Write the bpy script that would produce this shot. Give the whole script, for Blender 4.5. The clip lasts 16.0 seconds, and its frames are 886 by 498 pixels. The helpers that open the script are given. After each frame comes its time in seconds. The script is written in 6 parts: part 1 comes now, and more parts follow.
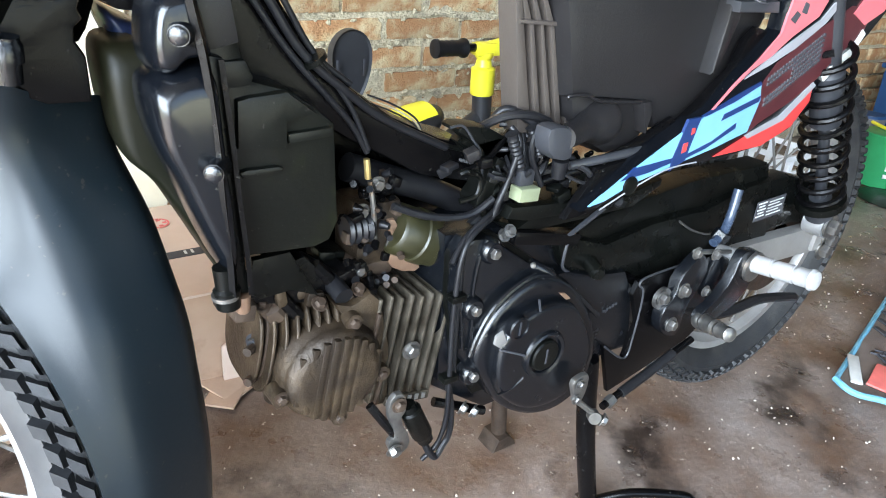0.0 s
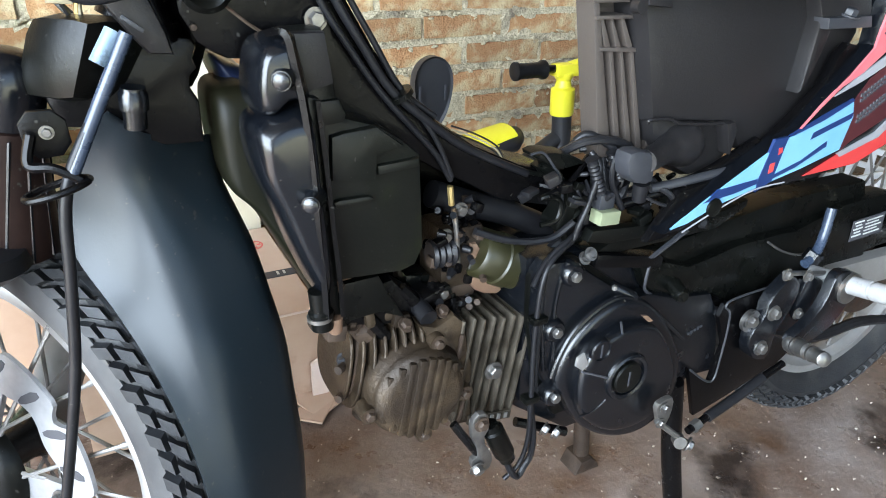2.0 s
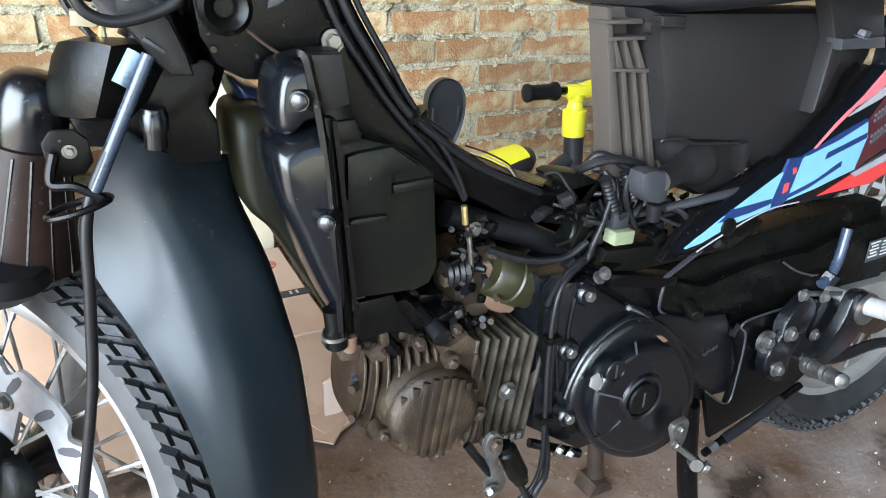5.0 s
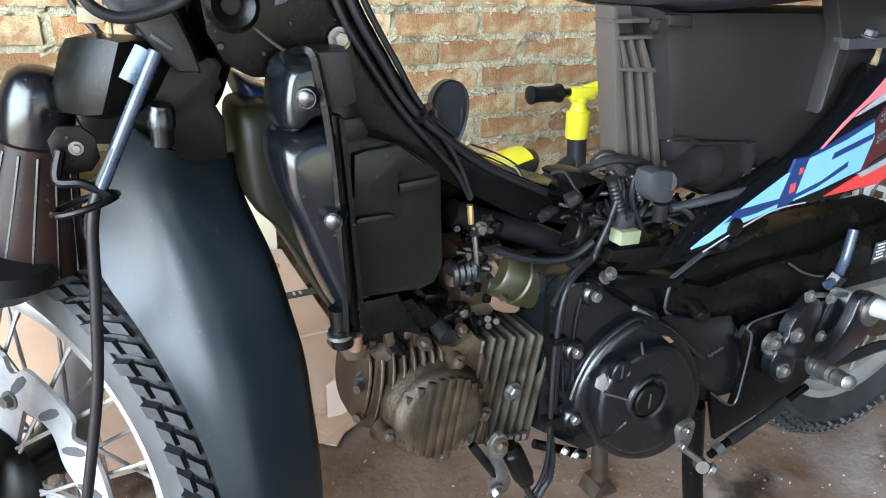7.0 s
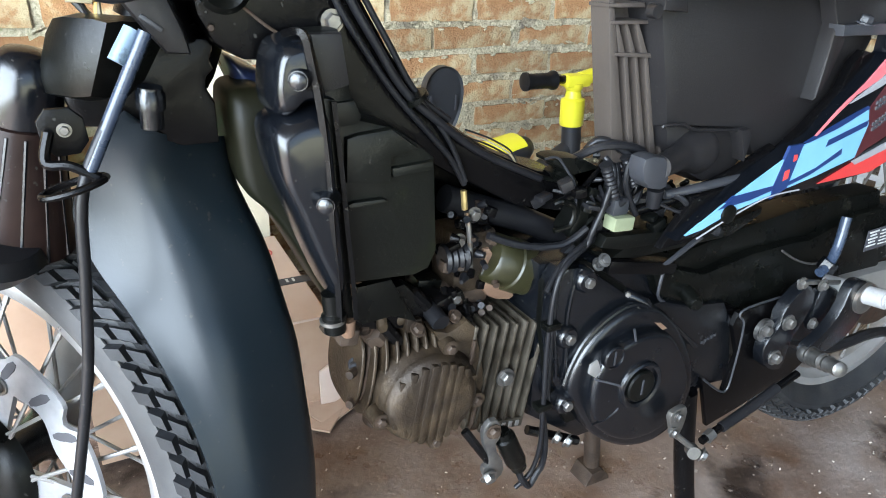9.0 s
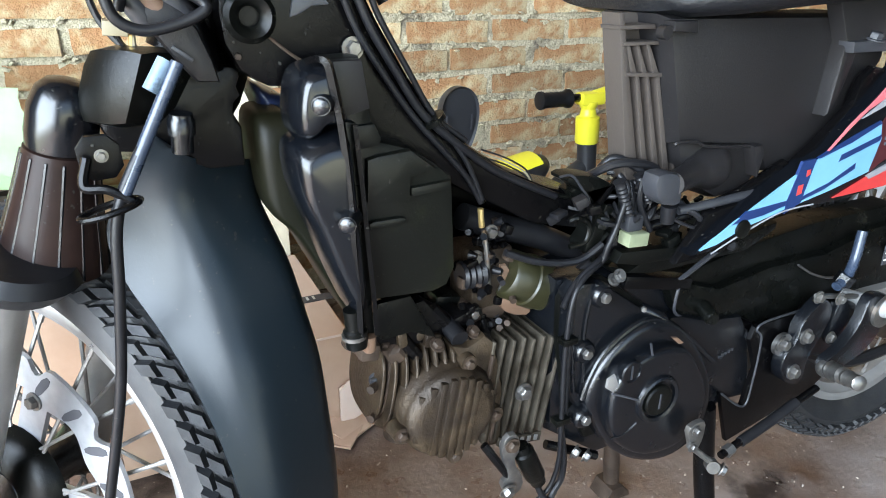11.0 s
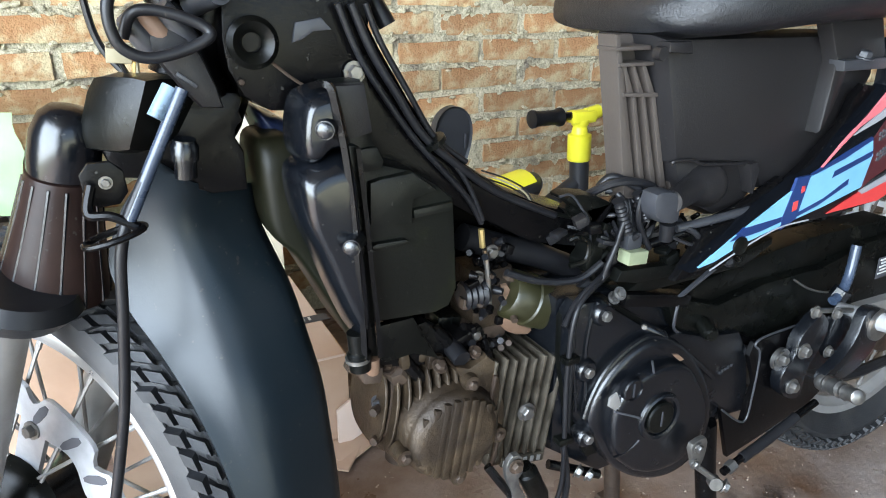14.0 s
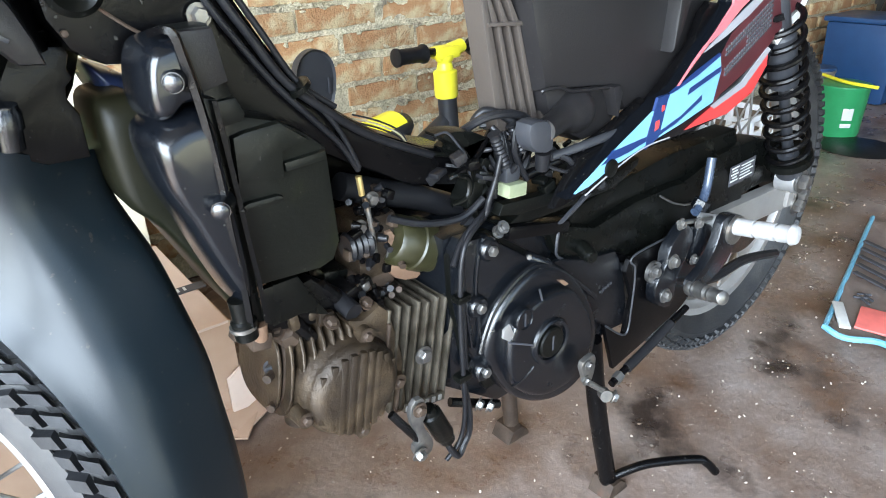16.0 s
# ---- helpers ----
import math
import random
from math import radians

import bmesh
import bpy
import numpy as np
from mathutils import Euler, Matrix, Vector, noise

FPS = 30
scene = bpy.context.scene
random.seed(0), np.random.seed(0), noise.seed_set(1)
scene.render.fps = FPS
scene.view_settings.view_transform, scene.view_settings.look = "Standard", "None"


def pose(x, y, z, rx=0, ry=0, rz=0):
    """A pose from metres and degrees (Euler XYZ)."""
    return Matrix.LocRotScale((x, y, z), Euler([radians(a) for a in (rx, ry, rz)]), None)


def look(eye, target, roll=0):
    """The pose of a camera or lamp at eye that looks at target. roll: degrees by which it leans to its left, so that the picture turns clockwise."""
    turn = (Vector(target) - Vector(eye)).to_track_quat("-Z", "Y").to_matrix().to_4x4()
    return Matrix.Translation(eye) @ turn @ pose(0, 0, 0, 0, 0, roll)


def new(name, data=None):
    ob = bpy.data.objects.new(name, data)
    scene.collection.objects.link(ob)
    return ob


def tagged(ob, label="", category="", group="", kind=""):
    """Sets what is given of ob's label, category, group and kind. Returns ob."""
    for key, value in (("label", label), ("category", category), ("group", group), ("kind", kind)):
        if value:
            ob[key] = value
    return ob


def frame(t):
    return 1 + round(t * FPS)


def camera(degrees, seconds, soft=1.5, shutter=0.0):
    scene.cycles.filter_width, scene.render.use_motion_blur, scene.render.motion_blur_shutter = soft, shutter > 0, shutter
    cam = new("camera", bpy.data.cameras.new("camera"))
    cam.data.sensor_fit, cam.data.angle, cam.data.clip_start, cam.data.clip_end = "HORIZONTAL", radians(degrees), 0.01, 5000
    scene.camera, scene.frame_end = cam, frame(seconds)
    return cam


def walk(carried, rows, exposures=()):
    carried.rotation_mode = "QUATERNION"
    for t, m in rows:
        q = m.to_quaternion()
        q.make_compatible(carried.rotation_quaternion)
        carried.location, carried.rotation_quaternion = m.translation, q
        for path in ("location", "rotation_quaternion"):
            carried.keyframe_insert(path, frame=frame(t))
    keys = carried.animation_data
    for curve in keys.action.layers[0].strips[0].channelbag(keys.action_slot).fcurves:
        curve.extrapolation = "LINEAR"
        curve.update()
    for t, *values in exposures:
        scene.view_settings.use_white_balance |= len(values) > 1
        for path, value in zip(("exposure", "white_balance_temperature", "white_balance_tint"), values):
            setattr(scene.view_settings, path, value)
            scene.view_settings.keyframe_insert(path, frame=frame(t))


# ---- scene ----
cam = camera(67.0, 16.0, soft=1.0)

PATH = [
    (0, (-0.439, -0.512, 0.699), (0.636, 0.93, -0.176), 5.4),
    (0.5, (-0.443, -0.515, 0.706), (0.551, 1.052, -0.04), 3.9),
    (1, (-0.447, -0.516, 0.707), (0.482, 1.089, -0.043), 2.4),
    (1.5, (-0.445, -0.518, 0.71), (0.49, 1.043, -0.119), 2.6),
    (2, (-0.449, -0.523, 0.712), (0.432, 1.062, -0.13), 1.9),
    (2.5, (-0.454, -0.518, 0.711), (0.362, 1.133, -0.068), 1.0),
    (3, (-0.452, -0.52, 0.712), (0.408, 1.1, -0.085), 1.5),
    (3.5, (-0.453, -0.527, 0.711), (0.419, 1.101, -0.058), 1.3),
    (4, (-0.451, -0.523, 0.713), (0.417, 1.093, -0.083), 1.6),
    (6.3, (-0.454, -0.525, 0.708), (0.402, 1.115, -0.052), 1.2),
    (6.5, (-0.454, -0.525, 0.708), (0.403, 1.115, -0.05), 1.1),
    (7, (-0.455, -0.522, 0.707), (0.405, 1.108, -0.069), 1.6),
    (7.5, (-0.454, -0.525, 0.709), (0.435, 1.095, -0.057), 1.3),
    (8, (-0.446, -0.508, 0.703), (0.394, 1.107, -0.125), 2.1),
    (8.5, (-0.452, -0.513, 0.706), (0.366, 1.102, -0.145), 1.3),
    (9, (-0.454, -0.521, 0.704), (0.417, 1.088, -0.103), 2.0),
    (9.5, (-0.455, -0.524, 0.705), (0.359, 1.123, -0.084), 1.3),
    (9.7, (-0.457, -0.527, 0.707), (0.372, 1.116, -0.074), 1.4),
    (12, (-0.461, -0.533, 0.709), (0.375, 1.119, -0.046), 0.5),
    (12.5, (-0.456, -0.532, 0.708), (0.433, 1.089, -0.055), 1.8),
    (13, (-0.457, -0.525, 0.709), (0.443, 1.115, 0.001), 2.8),
    (13.5, (-0.464, -0.527, 0.708), (0.46, 1.111, 0.028), 2.2),
    (14, (-0.469, -0.528, 0.712), (0.399, 1.128, 0.001), 0.4),
    (14.5, (-0.465, -0.536, 0.712), (0.388, 1.132, 0.014), -2.8),
    (14.9, (-0.469, -0.517, 0.707), (0.53, 1.013, -0.106), -1.3),
    (15, (-0.468, -0.514, 0.709), (0.522, 1.013, -0.12), -1.6),
    (15.5, (-0.462, -0.512, 0.707), (0.557, 0.998, -0.119), -2.4),
    (16, (-0.463, -0.512, 0.707), (0.668, 0.892, -0.159), -1.4),
]
EXPOSURE = 4.15
walk(cam, [(t, look(eye, target, roll)) for t, eye, target, roll in PATH],
     [(0, EXPOSURE + 0.28), (0.5, EXPOSURE + 0.12), (1.5, EXPOSURE), (12, EXPOSURE - 0.05), (14, EXPOSURE - 0.1), (14.5, EXPOSURE), (15, EXPOSURE + 0.05), (15.5, EXPOSURE + 0.2), (16, EXPOSURE + 0.32)])

# ---------------------------------------------------------------- light
world = bpy.data.worlds.new("sky")
scene.world = world
world.use_nodes = True
wn = world.node_tree
sky = wn.nodes.new("ShaderNodeTexSky")
sky.sky_type, sky.sun_disc = "NISHITA", False
sky.sun_elevation, sky.sun_rotation = radians(62), radians(256)
wn.links.new(sky.outputs[0], wn.nodes["Background"].inputs[0])
wn.nodes["Background"].inputs[1].default_value = 0.03


def area(name, at, target, w, h, watts, colour):
    data = bpy.data.lights.new(name, "AREA")
    data.shape, data.size, data.size_y, data.energy, data.color = "RECTANGLE", w, h, watts, colour
    ob = new(name, data)
    ob.matrix_world = look(at, target)
    return ob


sun = new("sun", bpy.data.lights.new("sun", "SUN"))
sun.data.energy, sun.data.angle, sun.data.color = 3.6, radians(0.5), (1, 0.95, 0.88)
sun.matrix_world = look((-4, -1, 7.75), (0, 0, 0))
area("doorway_skylight", (-2.26, -1.6, 1.25), (0.4, -0.3, 0.5), 2.75, 2.0, 27.0, (0.735, 0.86, 1.0))
area("gateway_skylight", (0.1, -3.24, 1.15), (0.1, 0.5, 0.5), 2.3, 1.9, 0.75, (0.74, 0.87, 1.0))


# ---------------------------------------------------------------- materials
def mat(name, colour, rough=0.5, metal=0.0, second=None, scale=20.0, bump=0.0, bump_scale=120.0, spots=None,
        spot_scale=8.0, spot_amount=0.55, vary=0.0, coat=0.0, rough_var=0.12, spec=0.5, depth=0.004, specks=0.0,
        speck_col=(0.026, 0.025, 0.022)):
    """Two scales of colour (noise between colour and second, blotches of spots), grain, and uneven gloss."""
    m = bpy.data.materials.new(name)
    m.use_nodes = True
    nt, b = m.node_tree, m.node_tree.nodes["Principled BSDF"]
    link = nt.links.new
    geo = nt.nodes.new("ShaderNodeTexCoord")

    def noise_tex(s, detail=5.0, rough_=0.6):
        n = nt.nodes.new("ShaderNodeTexNoise")
        n.inputs["Scale"].default_value, n.inputs["Detail"].default_value, n.inputs["Roughness"].default_value = s, detail, rough_
        link(geo.outputs["Object"], n.inputs["Vector"])
        return n

    def ramp(src, lo, hi):
        r = nt.nodes.new("ShaderNodeMapRange")
        r.inputs["From Min"].default_value, r.inputs["From Max"].default_value = lo, hi
        link(src, r.inputs["Value"])
        return r.outputs["Result"]

    def mix(fac, a, c):
        x = nt.nodes.new("ShaderNodeMix")
        x.data_type = "RGBA"
        if isinstance(fac, float):
            x.inputs[0].default_value = fac
        else:
            link(fac, x.inputs[0])
        for sock, v in ((x.inputs[6], a), (x.inputs[7], c)):
            if isinstance(v, tuple):
                sock.default_value = (*v, 1)
            else:
                link(v, sock)
        return x.outputs[2]
    second = second or tuple(min(1, c * 1.35 + 0.004) for c in colour)
    n1 = noise_tex(scale)
    col = mix(ramp(n1.outputs["Fac"], 0.35, 0.68), colour, second)
    if spots:
        n2 = noise_tex(spot_scale, 6.0, 0.65)
        col = mix(ramp(n2.outputs["Fac"], spot_amount, spot_amount + 0.12), col, spots)
    if specks:
        n4 = noise_tex(specks, 2.0, 0.5)
        col = mix(ramp(n4.outputs["Fac"], 0.70, 0.74), col, speck_col)
    if vary:
        info = nt.nodes.new("ShaderNodeObjectInfo")
        hsv = nt.nodes.new("ShaderNodeHueSaturation")
        r = nt.nodes.new("ShaderNodeMapRange")
        r.inputs["To Min"].default_value, r.inputs["To Max"].default_value = 1 - vary, 1 + vary
        link(info.outputs["Random"], r.inputs["Value"])
        link(r.outputs["Result"], hsv.inputs["Value"])
        link(col, hsv.inputs["Color"])
        col = hsv.outputs["Color"]
    link(col, b.inputs["Base Color"])
    r = nt.nodes.new("ShaderNodeMapRange")
    r.inputs["To Min"].default_value, r.inputs["To Max"].default_value = max(0.03, rough - rough_var), min(1, rough + rough_var)
    link(noise_tex(scale * 2.3).outputs["Fac"], r.inputs["Value"])
    link(r.outputs["Result"], b.inputs["Roughness"])
    b.inputs["Metallic"].default_value = metal
    b.inputs["Specular IOR Level"].default_value = spec
    b.inputs["Coat Weight"].default_value = coat
    b.inputs["Coat Roughness"].default_value = 0.12
    if bump:
        n3 = noise_tex(bump_scale, 8.0, 0.7)
        bp = nt.nodes.new("ShaderNodeBump")
        bp.inputs["Strength"].default_value, bp.inputs["Distance"].default_value = bump, depth
        link(n3.outputs["Fac"], bp.inputs["Height"])
        link(bp.outputs["Normal"], b.inputs["Normal"])
    return m


M = dict(
    brick=mat("fired_brick", (0.34, 0.155, 0.064), 0.92, second=(0.45, 0.28, 0.13), scale=14, bump=0.9, bump_scale=150, depth=0.008,
              spots=(0.52, 0.41, 0.24), spot_scale=15, spot_amount=0.48, vary=0.3),
    mortar=mat("sand_mortar", (0.48, 0.41, 0.265), 0.97, second=(0.76, 0.67, 0.48), scale=150, depth=0.014, bump=1.0, bump_scale=170, spots=(0.22, 0.18, 0.13), spot_scale=14),
    concrete=mat("stained_concrete", (0.105, 0.058, 0.034), 0.32, second=(0.25, 0.205, 0.18), scale=5.5, bump=0.5, bump_scale=60,
                 spots=(0.032, 0.022, 0.018), spot_scale=4.6, spot_amount=0.545, rough_var=0.28, specks=75, speck_col=(0.36, 0.31, 0.26)),
    # unseen walls and ceiling: colours set very dark to cut bounced light
    plaster=mat("dark_unseen_plaster", (0.05, 0.046, 0.04), 0.95, second=(0.08, 0.074, 0.066), scale=5, bump=0.3, bump_scale=60),
    timber=mat("dark_unseen_boards", (0.05, 0.037, 0.027), 0.9, second=(0.08, 0.06, 0.043), scale=6, bump=0.3),
    earth=mat("outside_ground", (0.30, 0.29, 0.24), 0.95, second=(0.20, 0.24, 0.13), scale=2.5, bump=0.4, bump_scale=20),
    satin=mat("satin_black_plastic", (0.0045, 0.0085, 0.0118), 0.35, second=(0.0080, 0.0118, 0.0146), scale=9, spec=0.32, bump=0.05, bump_scale=260, rough_var=0.07, spots=(0.03, 0.03, 0.03), spot_scale=30, spot_amount=0.66, specks=170),
    # black fork cover: the brown of the reflected bricks is in its colour
    brown_sheen=mat("brown_reflection_plastic", (0.010, 0.0058, 0.0050), 0.34, second=(0.02, 0.011, 0.009), scale=18, rough_var=0.06, spec=0.12, specks=230),
    # black shell: olive in the base colour imitates the floor's reflection
    shell=mat("olive_reflection_plastic", (0.0035, 0.0040, 0.0018), 0.45, second=(0.0075, 0.0070, 0.0032), scale=10, spec=0.16, bump=0.06, bump_scale=200),
    gloss=mat("gloss_black_plastic", (0.0016, 0.0021, 0.0032), 0.23, second=(0.0028, 0.0034, 0.0046), scale=12, rough_var=0.07, coat=0.12, spec=0.42, bump=0.05, bump_scale=90, spots=(0.03, 0.03, 0.03), spot_scale=60, spot_amount=0.68, specks=240),
    matte=mat("matte_black_plastic", (0.0016, 0.0018, 0.0016), 0.29, second=(0.0029, 0.0032, 0.0026), scale=11, spec=0.18, bump=0.12, bump_scale=240, spots=(0.014, 0.0135, 0.010), spot_scale=16, spot_amount=0.62, specks=260),
    # air box: olive blotches put a greenish reflection into the black
    airbox=mat("olive_blotched_plastic", (0.0032, 0.0037, 0.0031), 0.32, second=(0.0054, 0.0059, 0.0045), scale=7, spec=0.24, bump=0.12, bump_scale=240, spots=(0.011, 0.013, 0.005), spot_scale=7, spot_amount=0.60, specks=260),
    bin=mat("grey_black_plastic", (0.0092, 0.0085, 0.0088), 0.36, second=(0.0126, 0.0116, 0.0118), scale=7, spec=0.30, bump=0.15, bump_scale=420, rough_var=0.06, specks=300),
    ribbed=mat("brown_grey_plastic", (0.040, 0.032, 0.027), 0.45, second=(0.05, 0.041, 0.035), scale=9, bump=0.15, bump_scale=300),
    engine=mat("engine_black_paint", (0.0016, 0.0022, 0.0034), 0.24, second=(0.0034, 0.0040, 0.0050), scale=14, bump=0.12, bump_scale=300, spec=0.58, spots=(0.016, 0.015, 0.0135), spot_scale=22, spot_amount=0.66, specks=220),
    frame=mat("frame_black_paint", (0.0011, 0.0011, 0.0013), 0.24, second=(0.0024, 0.0022, 0.0023), scale=15, bump=0.15, bump_scale=180, spec=0.16, spots=(0.02, 0.015, 0.011), spot_scale=18, spot_amount=0.65, specks=210),
    head=mat("oxidised_alloy", (0.016, 0.010, 0.0055), 0.38, 0.5, second=(0.080, 0.056, 0.034), scale=34, bump=0.35, bump_scale=260, spots=(0.026, 0.018, 0.012), spot_scale=12, spot_amount=0.50),
    barrel=mat("grimy_alloy_fins", (0.040, 0.033, 0.024), 0.40, 0.6, second=(0.125, 0.108, 0.083), scale=26, bump=0.3, bump_scale=260, spots=(0.030, 0.023, 0.015), spot_scale=20, spot_amount=0.52),
    alloy=mat("polished_alloy", (0.40, 0.40, 0.40), 0.32, 0.75, second=(0.52, 0.515, 0.50), scale=18, bump=0.08, spots=(0.35, 0.30, 0.24), spot_scale=14, spot_amount=0.62),
    disc=mat("brake_steel", (0.34, 0.35, 0.37), 0.36, 0.7, second=(0.46, 0.47, 0.49), scale=40, bump=0.05, spots=(0.5, 0.47, 0.42), spot_scale=10, spot_amount=0.62),
    slider=mat("grey_fork_alloy", (0.20, 0.19, 0.18), 0.42, 0.4, second=(0.26, 0.25, 0.235), scale=18, bump=0.1),
    steel=mat("zinc_steel", (0.14, 0.135, 0.13), 0.34, 0.85, second=(0.24, 0.23, 0.21), scale=60, bump=0.1, spots=(0.20, 0.14, 0.09), spot_scale=50, spot_amount=0.60),
    rust=mat("rusty_steel", (0.026, 0.016, 0.010), 0.6, 0.3, second=(0.060, 0.040, 0.027), scale=40, bump=0.3, spots=(0.06, 0.03, 0.018), spot_scale=30),
    rubber=mat("tyre_rubber", (0.009, 0.009, 0.010), 0.6, second=(0.018, 0.018, 0.0175), scale=30, bump=0.25, bump_scale=200, spots=(0.032, 0.030, 0.027), spot_scale=12, spot_amount=0.58),
    sidewall=mat("grey_sidewall_rubber", (0.034, 0.034, 0.036), 0.62, second=(0.058, 0.058, 0.058), scale=22, bump=0.15, bump_scale=150, spots=(0.095, 0.085, 0.072), spot_scale=9, spot_amount=0.62),
    tread=mat("worn_tread_rubber", (0.014, 0.0145, 0.016), 0.46, second=(0.026, 0.027, 0.029), scale=40, spec=0.22, bump=0.2, spots=(0.10, 0.095, 0.085), spot_scale=24, spot_amount=0.62),
    dust=mat("dusty_sidewall", (0.20, 0.16, 0.11), 0.85, second=(0.34, 0.28, 0.20), scale=30, bump=0.3, spots=(0.08, 0.07, 0.06), spot_scale=12, spot_amount=0.5),
    hose=mat("rubber_hose", (0.006, 0.006, 0.007), 0.38, second=(0.010, 0.010, 0.011), scale=40, spec=0.25, specks=300),
    paletag=mat("chipped_pale_blue_paint", (0.10, 0.15, 0.20), 0.4, second=(0.15, 0.21, 0.27), scale=60, spots=(0.02, 0.025, 0.03), spot_scale=70, spot_amount=0.6),
    tube=mat("blue_grey_sleeve", (0.018, 0.027, 0.045), 0.28, second=(0.03, 0.042, 0.066), scale=30),
    greyplug=mat("grey_plastic", (0.017, 0.018, 0.021), 0.42, second=(0.028, 0.029, 0.033), scale=20, bump=0.1),
    cream=mat("cream_connector", (0.20, 0.17, 0.105), 0.5, second=(0.25, 0.215, 0.14), scale=30),
    paleconn=mat("green_white_connector", (0.13, 0.145, 0.085), 0.5, second=(0.19, 0.21, 0.13), scale=30),
    white=mat("white_peg_rubber", (0.23, 0.228, 0.225), 0.5, second=(0.30, 0.297, 0.292), scale=30, spots=(0.16, 0.14, 0.12), spot_scale=30, spot_amount=0.62),
    olive=mat("olive_inlet", (0.013, 0.0125, 0.0045), 0.38, second=(0.026, 0.024, 0.0095), scale=20, bump=0.1, spots=(0.03, 0.03, 0.015), spot_scale=20),
    copper=mat("heat_shield_pink", (0.105, 0.058, 0.034), 0.6, second=(0.16, 0.098, 0.062), scale=24, bump=0.2),
    brass=mat("brass", (0.50, 0.36, 0.14), 0.4, 0.8, second=(0.6, 0.46, 0.2), scale=40),
    seat=mat("black_vinyl", (0.006, 0.0065, 0.008), 0.33, second=(0.010, 0.0105, 0.012), scale=20, bump=0.35, bump_scale=330, specks=260),
    darkblue=mat("dark_blue_plastic", (0.012, 0.018, 0.045), 0.3, second=(0.016, 0.024, 0.06), scale=12),
    decal_pale=mat("pale_blue_decal", (0.115, 0.28, 0.44), 0.34, second=(0.15, 0.33, 0.49), scale=12, coat=0.3),
    decal_navy=mat("navy_decal", (0.007, 0.020, 0.080), 0.34, second=(0.010, 0.028, 0.10), scale=12, coat=0.3),
    decal_red=mat("red_decal", (0.42, 0.030, 0.030), 0.34, second=(0.48, 0.05, 0.045), scale=12, coat=0.3),
    decal_pink=mat("pink_decal", (0.44, 0.095, 0.11), 0.34, second=(0.50, 0.13, 0.14), scale=12, coat=0.3),
    decal_grey=mat("silver_decal", (0.20, 0.20, 0.215), 0.34, second=(0.26, 0.26, 0.27), scale=12, coat=0.3),
    decal_dark=mat("maroon_decal", (0.045, 0.010, 0.012), 0.34, second=(0.065, 0.014, 0.017), scale=12, coat=0.3),
    label=mat("printed_white", (0.42, 0.42, 0.40), 0.5),
    yellow=mat("yellow_plastic", (0.80, 0.72, 0.03), 0.34, second=(0.85, 0.78, 0.06), scale=14),
    toyblack=mat("toy_black_plastic", (0.016, 0.017, 0.02), 0.42, second=(0.024, 0.025, 0.028), scale=14),
    card=mat("cardboard", (0.46, 0.30, 0.20), 0.88, second=(0.54, 0.37, 0.26), scale=8, bump=0.1, bump_scale=60, spots=(0.36, 0.22, 0.14), spot_scale=6, spot_amount=0.6),
    cardpale=mat("pale_carton", (0.62, 0.46, 0.36), 0.85, second=(0.68, 0.53, 0.43), scale=8, bump=0.06),
    cardcream=mat("cream_sack", (0.66, 0.58, 0.42), 0.85, second=(0.72, 0.65, 0.5), scale=8, bump=0.2),
    print_black=mat("black_print", (0.03, 0.03, 0.035), 0.6),
    print_red=mat("red_print", (0.55, 0.12, 0.10), 0.7),
    sack=mat("woven_sack", (0.26, 0.20, 0.17), 0.7, second=(0.34, 0.27, 0.23), scale=14, bump=0.5, bump_scale=400),
    sackblue=mat("blue_sack_hem", (0.10, 0.30, 0.42), 0.65, second=(0.16, 0.38, 0.5), scale=30, bump=0.4, bump_scale=400),
    cangreen=mat("green_can_paint", (0.02, 0.20, 0.07), 0.35, second=(0.03, 0.25, 0.09), scale=12),
    canblue=mat("blue_drum_plastic", (0.008, 0.035, 0.10), 0.4, second=(0.012, 0.05, 0.13), scale=10),
    whiteplastic=mat("white_plastic", (0.66, 0.67, 0.68), 0.45, second=(0.72, 0.73, 0.74), scale=10),
    greenpanel=mat("pale_green_stand_in", (0.30, 0.46, 0.24), 0.5, second=(0.42, 0.56, 0.34), scale=5, bump=0.1),
    chips=mat("debris_chips", (0.26, 0.21, 0.16), 0.9, second=(0.40, 0.35, 0.29), scale=30),
)


# ---------------------------------------------------------------- building tools
def V(*a):
    return Vector(a)


def finish(bm, name, material, smooth=40):
    me = bpy.data.meshes.new(name)
    bm.normal_update()
    bm.to_mesh(me)
    bm.free()
    me.materials.append(M[material])
    if smooth:
        me.polygons.foreach_set("use_smooth", [True] * len(me.polygons))
        me.set_sharp_from_angle(angle=radians(smooth))
    return me


def part(name, bm, material, parent, label="", smooth=40):
    """One mesh in world places, under a thing or under a part."""
    ob = new(name, finish(bm, name, material, smooth))
    ob.parent = parent
    if parent.type == "EMPTY":
        ob.matrix_parent_inverse = Matrix.Translation(-parent.location)
    return tagged(ob, label)


def thing(name, at, label, category, group="", kind=""):
    ob = new(name)
    ob.location = at
    ob.empty_display_size = 0.1
    return tagged(ob, label, category, group, kind)


def solid(name, bm, material, label, category, kind="", smooth=40):
    return tagged(new(name, finish(bm, name, material, smooth)), label, category, "", kind)


def soften(bm, faces_or_edges, width, segments=2):
    if width > 0:
        bmesh.ops.bevel(bm, geom=faces_or_edges, offset=width, segments=segments, profile=0.6, affect="EDGES", clamp_overlap=True)


